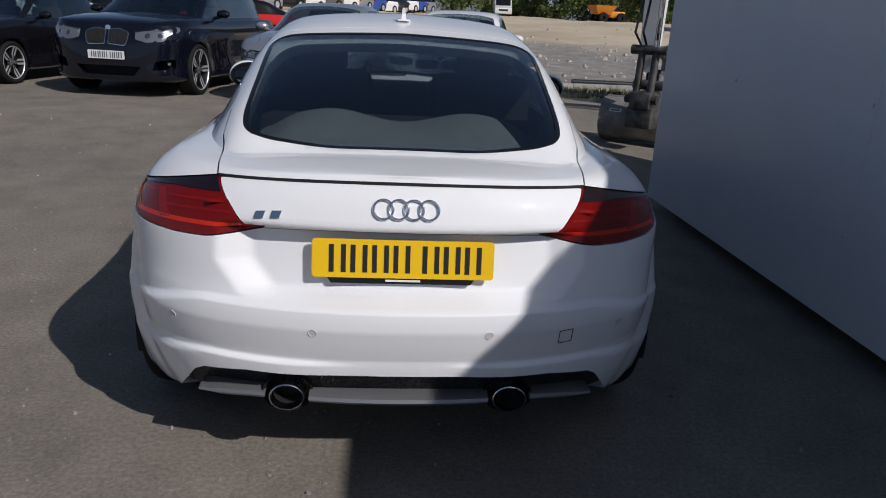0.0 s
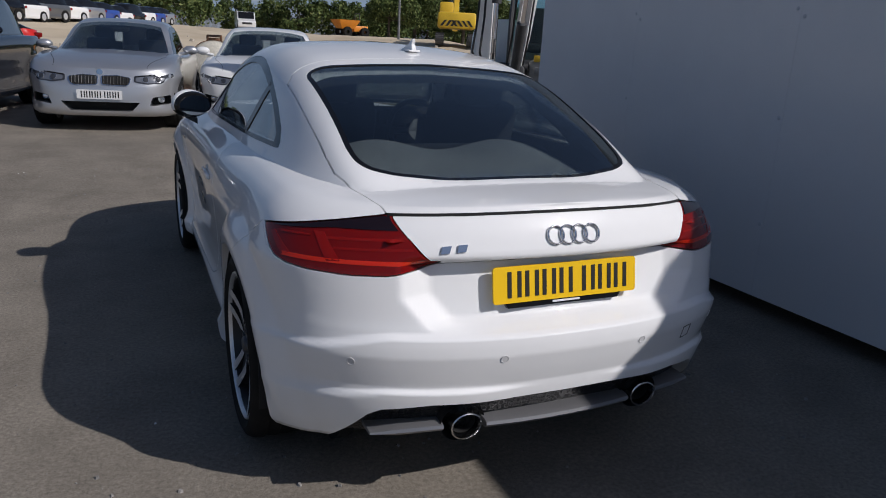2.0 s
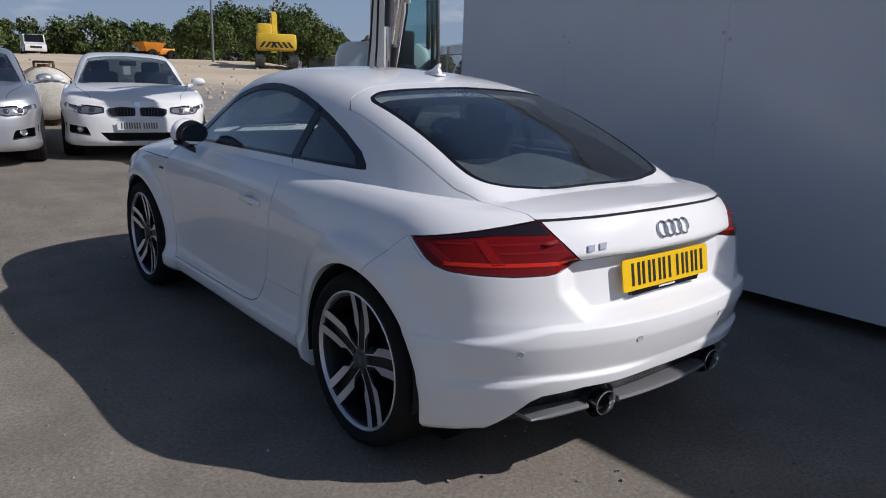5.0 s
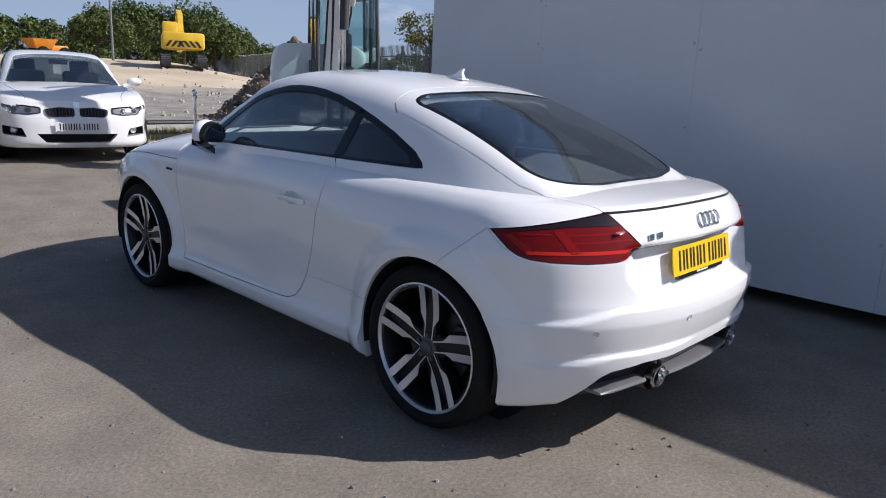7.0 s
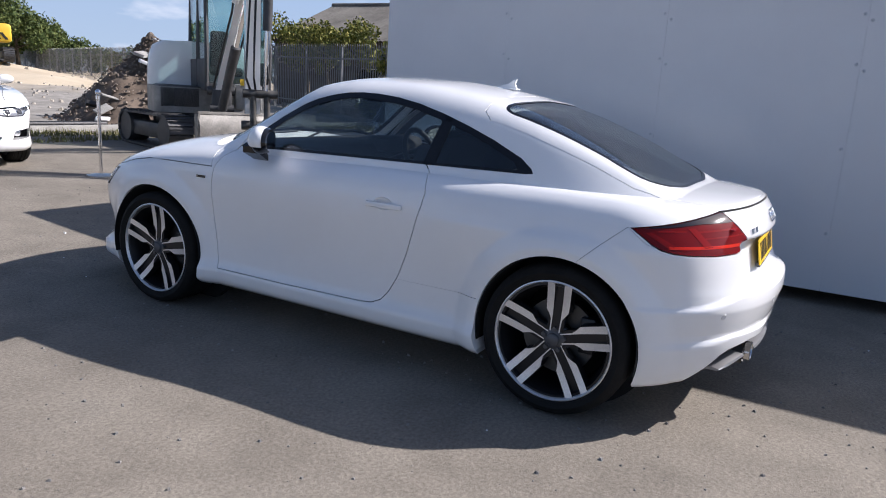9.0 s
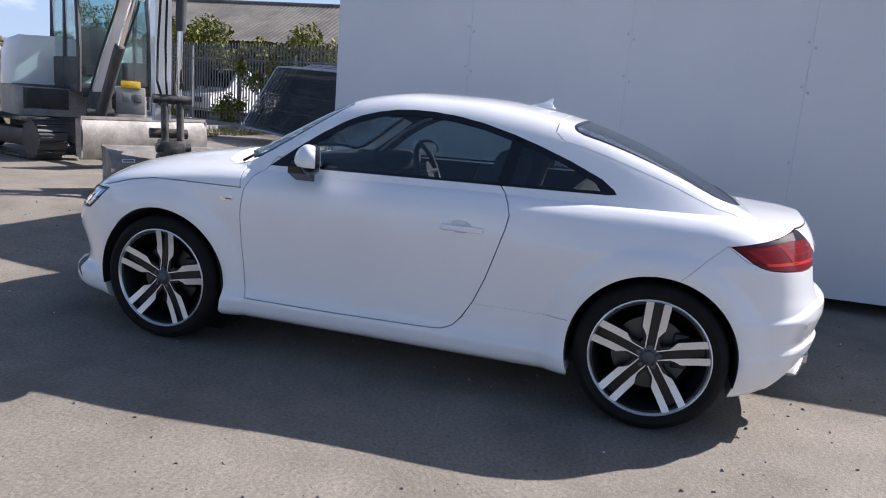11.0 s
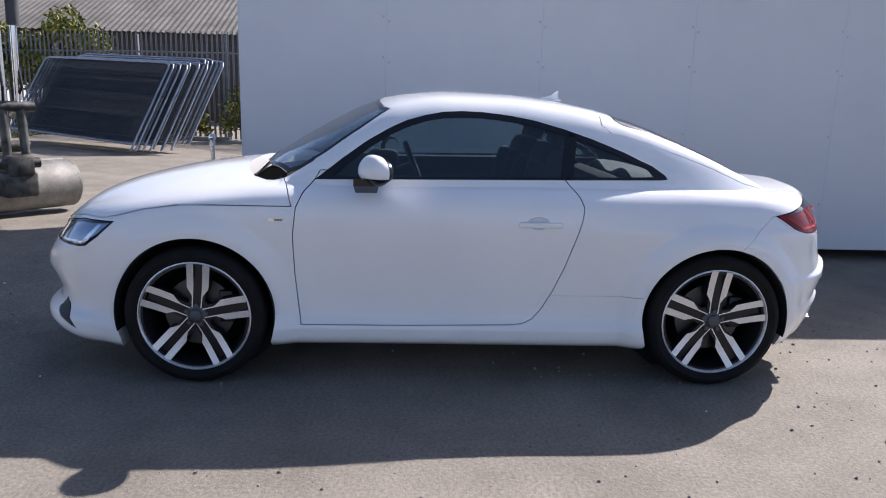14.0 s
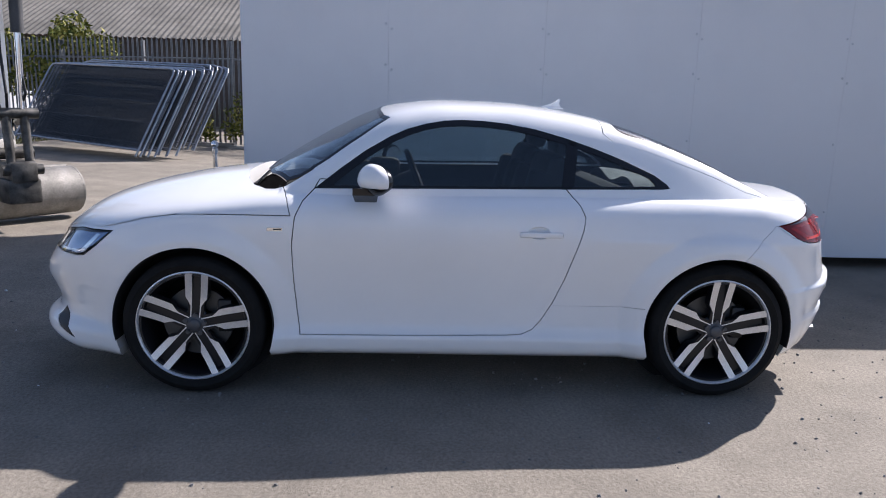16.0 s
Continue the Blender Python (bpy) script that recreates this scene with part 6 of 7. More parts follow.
def grass_strip():
    rng = random.Random(12)
    blades = Batch()
    for _ in range(9000):
        x = rng.uniform(1.9, 15.5)
        y = 10.2 + 0.05 * (x - 2) + 1.7 * rng.random()
        if noise.noise(Vector((x * 1.1, y * 1.4, 0))) < -0.12:
            continue
        h, a = rng.uniform(0.03, 0.13), rng.uniform(0, 6.28)
        z = terrain(x, y)
        dx, dy = math.cos(a) * 0.012, math.sin(a) * 0.012
        b = Vector((x + rng.uniform(-0.05, 0.05), y + rng.uniform(-0.05, 0.05), z + h))
        blades.add([(x - dx, y - dy, z - 0.01), (x + dx, y + dy, z - 0.01), tuple(b)], [(0, 1, 2)])
    tagged(part("grass_strip", blades.mesh("grass_strip", GRASS), None), "strip of short dry grass along a kerb", "grass", kind="stuff")
    bm = bmesh.new()
    for i in range(16):
        x = 1.9 + i * 0.92
        box(bm, (x + 0.45, 12.25 + 0.05 * (x - 2), terrain(x, 12.2) + 0.03), (0.90, 0.14, 0.16), bev=0.012)
    tagged(part("kerb", bm, CONCRETE), "low concrete kerb beside the grass", "kerb", kind="structure")
    bm = bmesh.new()
    tube(bm, (3.9, 13.1, 0.24), (6.2, 13.0, 0.24), 0.06, 12)
    tagged(part("drain_pipe", bm, BLACK_PLASTIC), "black plastic drain pipe lying on the ground", "pipe")


grass_strip()


def tank():
    tk = thing("tank", "cream cylindrical steel tank lying on its side", "tank", pose(0.80, 14.4, terrain(0.80, 14.4), 0, 0, 82))
    bm = bmesh.new()
    lathe(bm, [(0.0, -0.93), (0.20, -0.92), (0.38, -0.88), (0.48, -0.80), (0.51, -0.72), (0.51, 0.72), (0.48, 0.8), (0.38, 0.88), (0.20, 0.92), (0.0, 0.93)], 48, "X", m=pose(0, 0, 0.62))
    part("shell", bm, TANK, tk)
    for x in (-0.72, 0.72):
        bm = bmesh.new()
        lathe(bm, [(0.511, x - 0.02), (0.523, x - 0.02), (0.523, x + 0.02), (0.511, x + 0.02)], 48, "X", m=pose(0, 0, 0.62), closed=True)
        part("band", bm, RUST, tk)
        bm = bmesh.new()
        box(bm, (x * 0.7, 0, 0.07), (0.12, 0.8, 0.18), bev=0.01)
        part("cradle", bm, RUST, tk)
    bm = bmesh.new()
    tube(bm, (0, 0, 1.11), (0, 0, 1.18), 0.12, 20)
    part("filler_cap", bm, RUST, tk)
    bm = bmesh.new()
    pipe(bm, [Vector((-0.45, -0.15, 1.08)), Vector((-0.45, -0.15, 1.22)), Vector((0.5, 0.15, 1.22)), Vector((0.5, 0.15, 1.08))], 0.025, 8)
    part("top_rail", bm, RUST, tk, "rusty rail on top of the tank")


TANK = varied("cream_tank_paint", (0.45, 0.42, 0.34), (0.66, 0.63, 0.55), 2, 0.5)
RUST = varied("rusty_steel", (0.07, 0.03, 0.015), (0.20, 0.10, 0.05), 9, 0.85)
tank()


# ---- the white digger ----
DIG_WHITE = paint("digger_white_paint", (0.82, 0.82, 0.81), rough=0.4)
DIG_GREY = varied("digger_dark_grey", (0.035, 0.036, 0.038), (0.07, 0.07, 0.072), 6, 0.55, dist=0.003)
WORN = varied("worn_bucket_steel", (0.13, 0.122, 0.11), (0.36, 0.34, 0.31), 3.5, 0.6, 0.3, dist=0.004)
DIG_BOX = varied("grey_steel_box", (0.16, 0.16, 0.155), (0.28, 0.28, 0.27), 5, 0.5, dist=0.002)
WORN_DARK = varied("dark_worn_steel", (0.03, 0.029, 0.027), (0.17, 0.16, 0.145), 9, 0.5, 0.5, dist=0.004)
HOSE = mat("hydraulic_hose", (0.01, 0.01, 0.01), 0.5)
ORANGE = varied("orange_plant_paint", (0.62, 0.20, 0.01), (0.75, 0.27, 0.02), 1.5, 0.5)
YELLOWP = varied("yellow_plant_paint", (0.62, 0.40, 0.02), (0.75, 0.50, 0.03), 1.5, 0.5)
DARK_RED = varied("dark_red_decal", (0.20, 0.02, 0.025), (0.28, 0.03, 0.03), 6, 0.4)
CABGLASS = thin_glass("digger_cab_glass", (0.78, 0.88, 0.88))


def plate_strip(bm, prof, width):
    """A bent plate: a profile of (forward, up) drawn across a width."""
    rows = [[bm.verts.new((x, a, b)) for a, b in prof] for x in (-width / 2, width / 2)]
    n = len(prof)
    for i in range(n):
        j = (i + 1) % n
        bm.faces.new((rows[0][i], rows[0][j], rows[1][j], rows[1][i]))
    bm.faces.new(rows[0][::-1])
    bm.faces.new(rows[1])


def arc_plate(r, a0, a1, thick, n=12):
    pts = [(r * math.cos(radians(a0 + (a1 - a0) * i / n)), r * math.sin(radians(a0 + (a1 - a0) * i / n))) for i in range(n + 1)]
    pts += [((r + thick) * math.cos(radians(a1 + (a0 - a1) * i / n)), (r + thick) * math.sin(radians(a1 + (a0 - a1) * i / n))) for i in range(n + 1)]
    return pts


def track_places(L, r, x, z0):
    """Poses of the track shoes round two end wheels."""
    per = 2 * L + 2 * math.pi * r
    n = int(per / 0.125)
    out = []
    for i in range(n):
        s = per * i / n
        if s < L:
            p, a = (-L / 2 + s, 0.0), 0
        elif s < L + math.pi * r:
            t = (s - L) / r
            p, a = (L / 2 + r * math.sin(t), r - r * math.cos(t)), t
        elif s < 2 * L + math.pi * r:
            p, a = (L / 2 - (s - L - math.pi * r), 2 * r), math.pi
        else:
            t = (s - 2 * L - math.pi * r) / r
            p, a = (-L / 2 - r * math.sin(t), r + r * math.cos(t)), math.pi + t
        out.append(Matrix.Translation((x, p[0], z0 + p[1])) @ Matrix.Rotation(a, 4, "X"))
    return out


def track_loop(shoes, L, r, w, x, z0):
    for m in track_places(L, r, x, z0):
        shoes.box((0, 0, 0.01), (w, 0.11, 0.035), m)
        shoes.box((0, 0.03, -0.012), (w, 0.02, 0.03), m)


def ram(parent, a, b, r, name="hydraulic_ram"):
    a, b = Vector(a), Vector(b)
    m = a + (b - a) * 0.58
    bm = bmesh.new()
    tube(bm, a, m, r, 14)
    ob = part(name, bm, DIG_GREY, parent)
    bm = bmesh.new()
    tube(bm, m, b, r * 0.55, 12)
    part("ram_rod", bm, CHROME, ob)
    return ob


def beam(bm, pts, widths, depth):
    """A tapering box beam along points in its own y-z plane."""
    rows = []
    for i, ((y, z), w) in enumerate(zip(pts, widths)):
        a, b = Vector(pts[max(0, i - 1)]), Vector(pts[min(len(pts) - 1, i + 1)])
        d = (b - a).normalized()
        nrm = Vector((-d.y, d.x)) * w / 2
        rows.append([bm.verts.new(c) for c in ((-depth / 2, y + nrm.x, z + nrm.y), (depth / 2, y + nrm.x, z + nrm.y), (depth / 2, y - nrm.x, z - nrm.y), (-depth / 2, y - nrm.x, z - nrm.y))])
    for a, b in zip(rows, rows[1:]):
        for i in range(4):
            bm.faces.new((a[i], a[(i + 1) % 4], b[(i + 1) % 4], b[i]))
    bm.faces.new(rows[0])
    bm.faces.new(rows[-1][::-1])


def digger():
    C = Vector((5.22, 9.05, 0.145))
    tr_yaw, up_yaw = math.degrees(math.atan2(0.27, 0.96)) * -1 + 180, math.degrees(math.atan2(1.93, 3.35)) * -1 + 180
    dg = thing("mini_digger", "white tracked digger with dark arm and worn steel blade", "digger", pose(*C))
    low, top = pose(0, 0, 0, 0, 0, tr_yaw), pose(0.14, -0.11, -0.10, 0, 0, up_yaw)
    # tracks
    shoe = Batch()
    shoe.box((0, 0, 0.01), (0.40, 0.11, 0.035), Matrix.Identity(4))
    shoe.box((0, 0.03, -0.012), (0.40, 0.02, 0.03), Matrix.Identity(4))
    shoe_me = shoe.mesh("track_shoe", DIG_GREY)
    for sx in (-1, 1):
        tr = thing_part("track", dg, "dark steel-shod track")
        tr.matrix_local = low
        for m in track_places(1.55, 0.27, sx * 0.78, 0.03):
            part("track_shoe", shoe_me, None, tr, at=m)
        bm = bmesh.new()
        box(bm, (sx * 0.78, 0, 0.30), (0.26, 1.75, 0.26), bev=0.05)
        part("track_frame", bm, DIG_GREY, tr)
        for y in (-0.775, 0.775):
            bm = bmesh.new()
            lathe(bm, [(0.0, -0.17), (0.24, -0.17), (0.25, -0.12), (0.25, 0.12), (0.24, 0.17), (0.0, 0.17)], 28, "X", m=pose(sx * 0.78, y, 0.30))
            part("track_wheel", bm, DIG_GREY, tr)
    bm = bmesh.new()
    box(bm, (0, 0, 0.42), (1.2, 1.0, 0.22), bev=0.04)
    tube(bm, (0, 0, 0.5), (0, 0, 0.68), 0.45, 32)
    part("undercarriage", bm, DIG_GREY, dg, at=low)
    # blade
    bm = bmesh.new()
    prof = [(y + 1.61, z + 0.43) for y, z in arc_plate(0.50, -34, 30, 0.03)]
    plate_strip(bm, prof, 2.0)
    for sx in (-1, 1):
        box(bm, (sx * 1.0, 2.05, 0.42), (0.025, 0.12, 0.50))
        box(bm, (sx * 0.40, 1.40, 0.33), (0.10, 1.3, 0.14), bev=0.01)
    box(bm, (0, 2.07, 0.69), (2.0, 0.05, 0.04))
    part("dozer_blade", bm, WORN, dg, "scratched grey steel blade", at=low)
    # house
    bm = bmesh.new()
    poly = [(0.95, 0.45), (0.95, -0.35), (0.88, -0.85), (0.62, -1.18), (0.2, -1.32), (-0.2, -1.32), (-0.62, -1.18), (-0.88, -0.85), (-0.95, -0.35), (-0.95, 0.45)]
    prism(bm, rounded(poly, 0.12), lambda u, v, d: (u, v, d), 0.70, 1.12)
    part("platform", bm, DIG_BOX, dg, at=top)
    bm = bmesh.new()
    rows = []
    outline = rounded(poly[1:-1], 0.2)
    for z, k in ((1.13, 1.0), (1.30, 1.0), (1.62, 0.97), (1.80, 0.90), (1.88, 0.74), (1.90, 0.3)):
        rows.append([bm.verts.new((u * k, -0.35 + (v + 0.35) * (0.35 + 0.65 * k if z > 1.7 else 1), z)) for u, v in outline])
    for a, b in zip(rows, rows[1:]):
        for i in range(len(a)):
            j = (i + 1) % len(a)
            bm.faces.new((a[i], a[j], b[j], b[i]))
    bm.faces.new(rows[0][::-1])
    bm.faces.new(rows[-1])
    cw = part("engine_cover", bm, DIG_WHITE, dg, "white rounded engine cover", at=top)
    for sx in (-1, 1):
        bm = bmesh.new()
        prism(bm, [(-0.92, 1.47), (-0.50, 1.37), (-0.88, 1.40)], lambda u, v, d: (sx * (0.945 - 0.13 * smooth(-0.4, -0.95, u) + d), u, v), 0.0, 0.012)
        part("red_flash", bm, DARK_RED, cw, "dark red stripe")
    bm = bmesh.new()
    box(bm, (0.55, 0.15, 0.95), (0.7, 0.6, 0.4), bev=0.05)
    part("side_box", bm, DIG_GREY, dg, at=top)
    # cab
    cab = thing_part("cab", dg, "dark framed glazed operator cab")
    cab.matrix_local = top @ pose(-0.32, 0.12, 0)
    posts = [(-0.52, -0.60), (0.52, -0.60), (0.52, 0.66), (-0.52, 0.66), (-0.52, 0.05), (0.52, 0.05)]
    for x, y in posts:
        bm = bmesh.new()
        lean = 0.10 if y > 0.5 else 0.0
        pipe(bm, [Vector((x, y, 1.10)), Vector((x, y + lean * 0.4, 1.75)), Vector((x * 0.96, y - lean, 2.72))], 0.036, 8)
        part("cab_post", bm, DIG_GREY, cab)
    bm = bmesh.new()
    box(bm, (0, 0.0, 2.75), (1.10, 1.30, 0.10), bev=0.04)
    part("cab_roof", bm, DIG_WHITE, cab)
    bm = bmesh.new()
    box(bm, (0, 0.02, 1.15), (1.08, 1.30, 0.14), bev=0.02)
    part("cab_sill", bm, DIG_GREY, cab)
    for name, c, s in (("front_pane", (0, 0.66, 1.95), (0.98, 0.008, 1.42)), ("rear_pane", (0, -0.60, 2.30), (0.98, 0.008, 0.78)), ("side_pane", (-0.52, 0.02, 2.14), (0.008, 1.2, 1.08)), ("side_pane", (0.52, 0.02, 2.14), (0.008, 1.2, 1.08))):
        bm = bmesh.new()
        box(bm, c, s)
        part(name, bm, CABGLASS, cab, "greenish glass", flat=True)
    for sx in (-1, 1):
        bm = bmesh.new()
        box(bm, (sx * 0.53, 0.03, 1.40), (0.03, 1.24, 0.40), bev=0.01)
        part("door_panel", bm, DIG_GREY, cab, "dark lower door panel")
    bm = bmesh.new()
    box(bm, (0, -0.15, 1.42), (0.48, 0.46, 0.16), bev=0.05)
    box(bm, (0, -0.36, 1.78), (0.46, 0.14, 0.66), bev=0.05)
    part("operator_seat", bm, BLACK_PLASTIC, cab)
    # boom, dipper, linkage, bucket; the arm works in its own plane, ahead is +y
    arm = Matrix.Translation(Vector((5.506, 8.383, 0.145)) - C) @ pose(0, 0, 0, 0, 0, 180 - math.degrees(math.atan2(0.654, 0.756)))

    def lean_x(z):
        """The boom foot stands to one side of the dipper."""
        return 0.32 * max(0.0, min(1.0, (2.4 - z) / 1.43))

    def arm_point(x, y, z):
        return (x + lean_x(z), y, z)

    bm = bmesh.new()
    box(bm, (-0.12, 0.72, 0.92), (0.42, 0.36, 0.40), bev=0.03)
    step_box = part("tool_box", bm, DIG_BOX, dg, "grey steel box beside the boom", at=arm)
    bm = bmesh.new()
    box(bm, (-0.12, 0.905, 1.155), (0.27, 0.02, 0.10), bev=0.004)
    part("warning_label", bm, YELLOWP, step_box, "yellow label plate")
    for dx in (-0.10, 0.06):
        bm = bmesh.new()
        box(bm, (-0.12 + dx, 0.905, 0.96), (0.11, 0.03, 0.12), bev=0.008)
        part("box_lamp", bm, GALV, step_box, "small pale lamp housing")
    bm = bmesh.new()
    box(bm, (0.30, 0.80, 0.78), (0.30, 0.40, 0.50), bev=0.05)
    tube(bm, (0.12, 0.95, 0.72), (0.48, 0.95, 0.72), 0.07, 16)
    tube(bm, (0.10, 0.86, 1.00), (0.52, 0.86, 1.00), 0.07, 16)
    part("swing_post", bm, DIG_GREY, dg, at=arm)
    bm = bmesh.new()
    beam(bm, [(0.86, 0.95), (0.98, 1.40), (1.38, 2.05), (2.0, 2.75), (2.9, 3.35), (3.95, 3.66)], [0.18, 0.27, 0.33, 0.34, 0.30, 0.2], 0.19)
    for v in bm.verts:
        v.co.x += lean_x(v.co.z)
    boom = part("boom", bm, DIG_WHITE, dg, "white curved boom", at=arm)
    for dx in (-0.02,):
        ram(boom, arm_point(dx, 1.06, 0.72), arm_point(dx, 1.98, 2.34), 0.075)
    ram(boom, (0, 2.1, 3.15), (0, 3.75, 3.92), 0.05)
    bm = bmesh.new()
    for dx in (-0.12, 0.12):
        tube(bm, arm_point(dx, 1.90, 2.28), arm_point(dx, 2.02, 2.42), 0.05, 12)
    part("ram_bracket", bm, DIG_WHITE, boom)
    for k, dx in enumerate((-0.13, 0.13)):
        bm = bmesh.new()
        pipe(bm, [Vector(arm_point(dx, 1.0, 1.05)), Vector(arm_point(dx, 1.22, 1.5)), Vector(arm_point(dx, 1.75, 2.15)), Vector(arm_point(dx, 2.3, 2.8))], 0.016, 6)
        part("hose", bm, HOSE, boom)
    bm = bmesh.new()
    beam(bm, [(4.16, 4.05), (4.0, 3.62), (4.02, 2.6), (4.03, 1.75), (4.06, 0.80)], [0.14, 0.36, 0.30, 0.26, 0.16], 0.17)
    bmesh.ops.translate(bm, vec=(0.075, 0, 0), verts=bm.verts)
    dip = part("dipper_arm", bm, DIG_WHITE, dg, "white dipper arm", at=arm)
    ram(dip, (-0.09, 4.30, 2.75), (-0.07, 4.24, 1.05), 0.055)
    bm = bmesh.new()
    for dx in (-0.10, 0.10):
        box(bm, (dx, 4.27, 2.42), (0.03, 0.30, 0.26), bev=0.012)
    part("ram_lug", bm, DIG_WHITE, dip)
    bm = bmesh.new()
    for sx in (-1, 1):
        tube(bm, (sx * 0.10, 4.24, 1.04), (sx * 0.10, 4.02, 0.95), 0.035, 10)
        tube(bm, (sx * 0.08, 4.24, 1.04), (sx * 0.08, 4.28, 0.58), 0.04, 10)
    tube(bm, (-0.20, 4.24, 1.04), (0.20, 4.24, 1.04), 0.05, 14)
    part("bucket_link", bm, WORN_DARK, dg, "worn steel bucket link", at=arm)
    bm = bmesh.new()
    box(bm, (0.0, 4.20, 0.50), (0.24, 0.34, 0.20), bev=0.03)
    box(bm, (0.0, 4.22, 0.32), (0.30, 0.26, 0.24), bev=0.03)
    tube(bm, (-0.20, 4.06, 0.66), (0.20, 4.06, 0.66), 0.055, 14)
    tube(bm, (-0.18, 4.30, 0.52), (0.18, 4.30, 0.52), 0.05, 14)
    part("quick_hitch", bm, WORN_DARK, dg, "dark worn steel bucket hitch", at=arm)
    for k, dx in enumerate((-0.06, 0.05, 0.11)):
        bm = bmesh.new()
        pipe(bm, [Vector((dx, 4.20, 2.9)), Vector((dx, 4.24, 2.2)), Vector((dx * 1.3, 4.22, 1.6)), Vector((dx * 1.5, 4.30, 1.22)), Vector((dx, 4.22, 1.08))], 0.013, 6)
        part("hose", bm, HOSE, dip)
    # ditching bucket, turned a little against the arm
    yaw_b = math.degrees(math.atan2(-0.72, 1.11))
    bk = thing_part("bucket", dg, "wide worn grey ditching bucket")
    bk.matrix_local = Matrix.Translation(Vector((3.11, 5.53, 0.12)) - C) @ pose(0, 0, 0, 0, 0, yaw_b)
    bm = bmesh.new()
    prof = [(y, z + 0.25) for y, z in arc_plate(0.228, 70, 285, 0.02, 20)]
    plate_strip(bm, prof, 1.34)
    part("bucket_shell", bm, WORN, bk)
    for sx in (-1, 1):
        bm = bmesh.new()
        pl = [(0.25 * math.cos(radians(a)), 0.25 + 0.25 * math.sin(radians(a))) for a in range(70, 290, 12)]
        prism(bm, pl, lambda u, v, d: (d, u, v), sx * 0.67, sx * 0.69)
        part("bucket_cheek", bm, WORN, bk)
    bm = bmesh.new()
    tube(bm, (-0.69, 0.085, 0.485), (0.69, 0.085, 0.485), 0.028, 14)
    part("bucket_lip", bm, WORN, bk)
    bm = bmesh.new()
    box(bm, (0, 0, 0), (0.14, 0.004, 0.04), bev=0.001)
    lb = part("bucket_label", bm, PRINT_WHITE, bk, "small white label with grey print", at=pose(-0.50, -0.222, 0.365, -28, 0, 0))
    bm = bmesh.new()
    box(bm, (0, -0.003, 0), (0.11, 0.002, 0.018))
    part("print_bar", bm, GREYP, lb)


digger()


# ---- far plant: yellow excavator, orange dumper, van, lamp post ----
def far_excavator(x, y, yaw):
    ex = thing("excavator", "yellow tracked excavator with black chevrons at the rear", "excavator", pose(x, y, terrain(x, y), 0, 0, yaw))
    for sx in (-1, 1):
        b = Batch()
        track_loop(b, 3.0, 0.42, 0.6, sx * 1.15, 0.05)
        tr = part("track", b.mesh("track", DIG_GREY), None, ex)
        bm = bmesh.new()
        box(bm, (sx * 1.15, 0, 0.48), (0.5, 3.2, 0.5), bev=0.1)
        part("track_frame", bm, DIG_GREY, tr)
    bm = bmesh.new()
    box(bm, (0, -0.3, 1.75), (2.7, 3.2, 1.1), bev=0.18)
    body = part("house", bm, YELLOWP, ex)
    for k in range(-3, 4):
        bm = bmesh.new()
        s = 1 if k < 0 else -1
        prism(bm, [(k * 0.36 - 0.09, 1.35), (k * 0.36 + 0.09, 1.35), (k * 0.36 + 0.09 + s * 0.3, 1.75), (k * 0.36 - 0.09 + s * 0.3, 1.75)], lambda u, v, d: (u, d, v), -1.93, -1.905)
        part("chevron", bm, INK, body)
    bm = bmesh.new()
    box(bm, (-0.75, 0.7, 2.4), (1.0, 1.5, 1.3), bev=0.12)
    part("cab", bm, YELLOWP, ex)
    bm = bmesh.new()
    box(bm, (-0.75, 0.7, 2.5), (1.02, 1.2, 0.8), bev=0.05)
    part("cab_glass", bm, BLACK_GLOSS, ex)
    bm = bmesh.new()
    beam(bm, [(0.9, 1.8), (2.0, 3.5), (3.8, 3.9), (5.2, 3.1)], [0.4, 0.6, 0.5, 0.35], 0.36)
    part("boom", bm, YELLOWP, ex)
    bm = bmesh.new()
    beam(bm, [(4.9, 3.7), (5.3, 3.1), (4.6, 1.2)], [0.3, 0.5, 0.25], 0.4)
    part("dipper_arm", bm, YELLOWP, ex)


far_excavator(21.6, 46.5, -24)


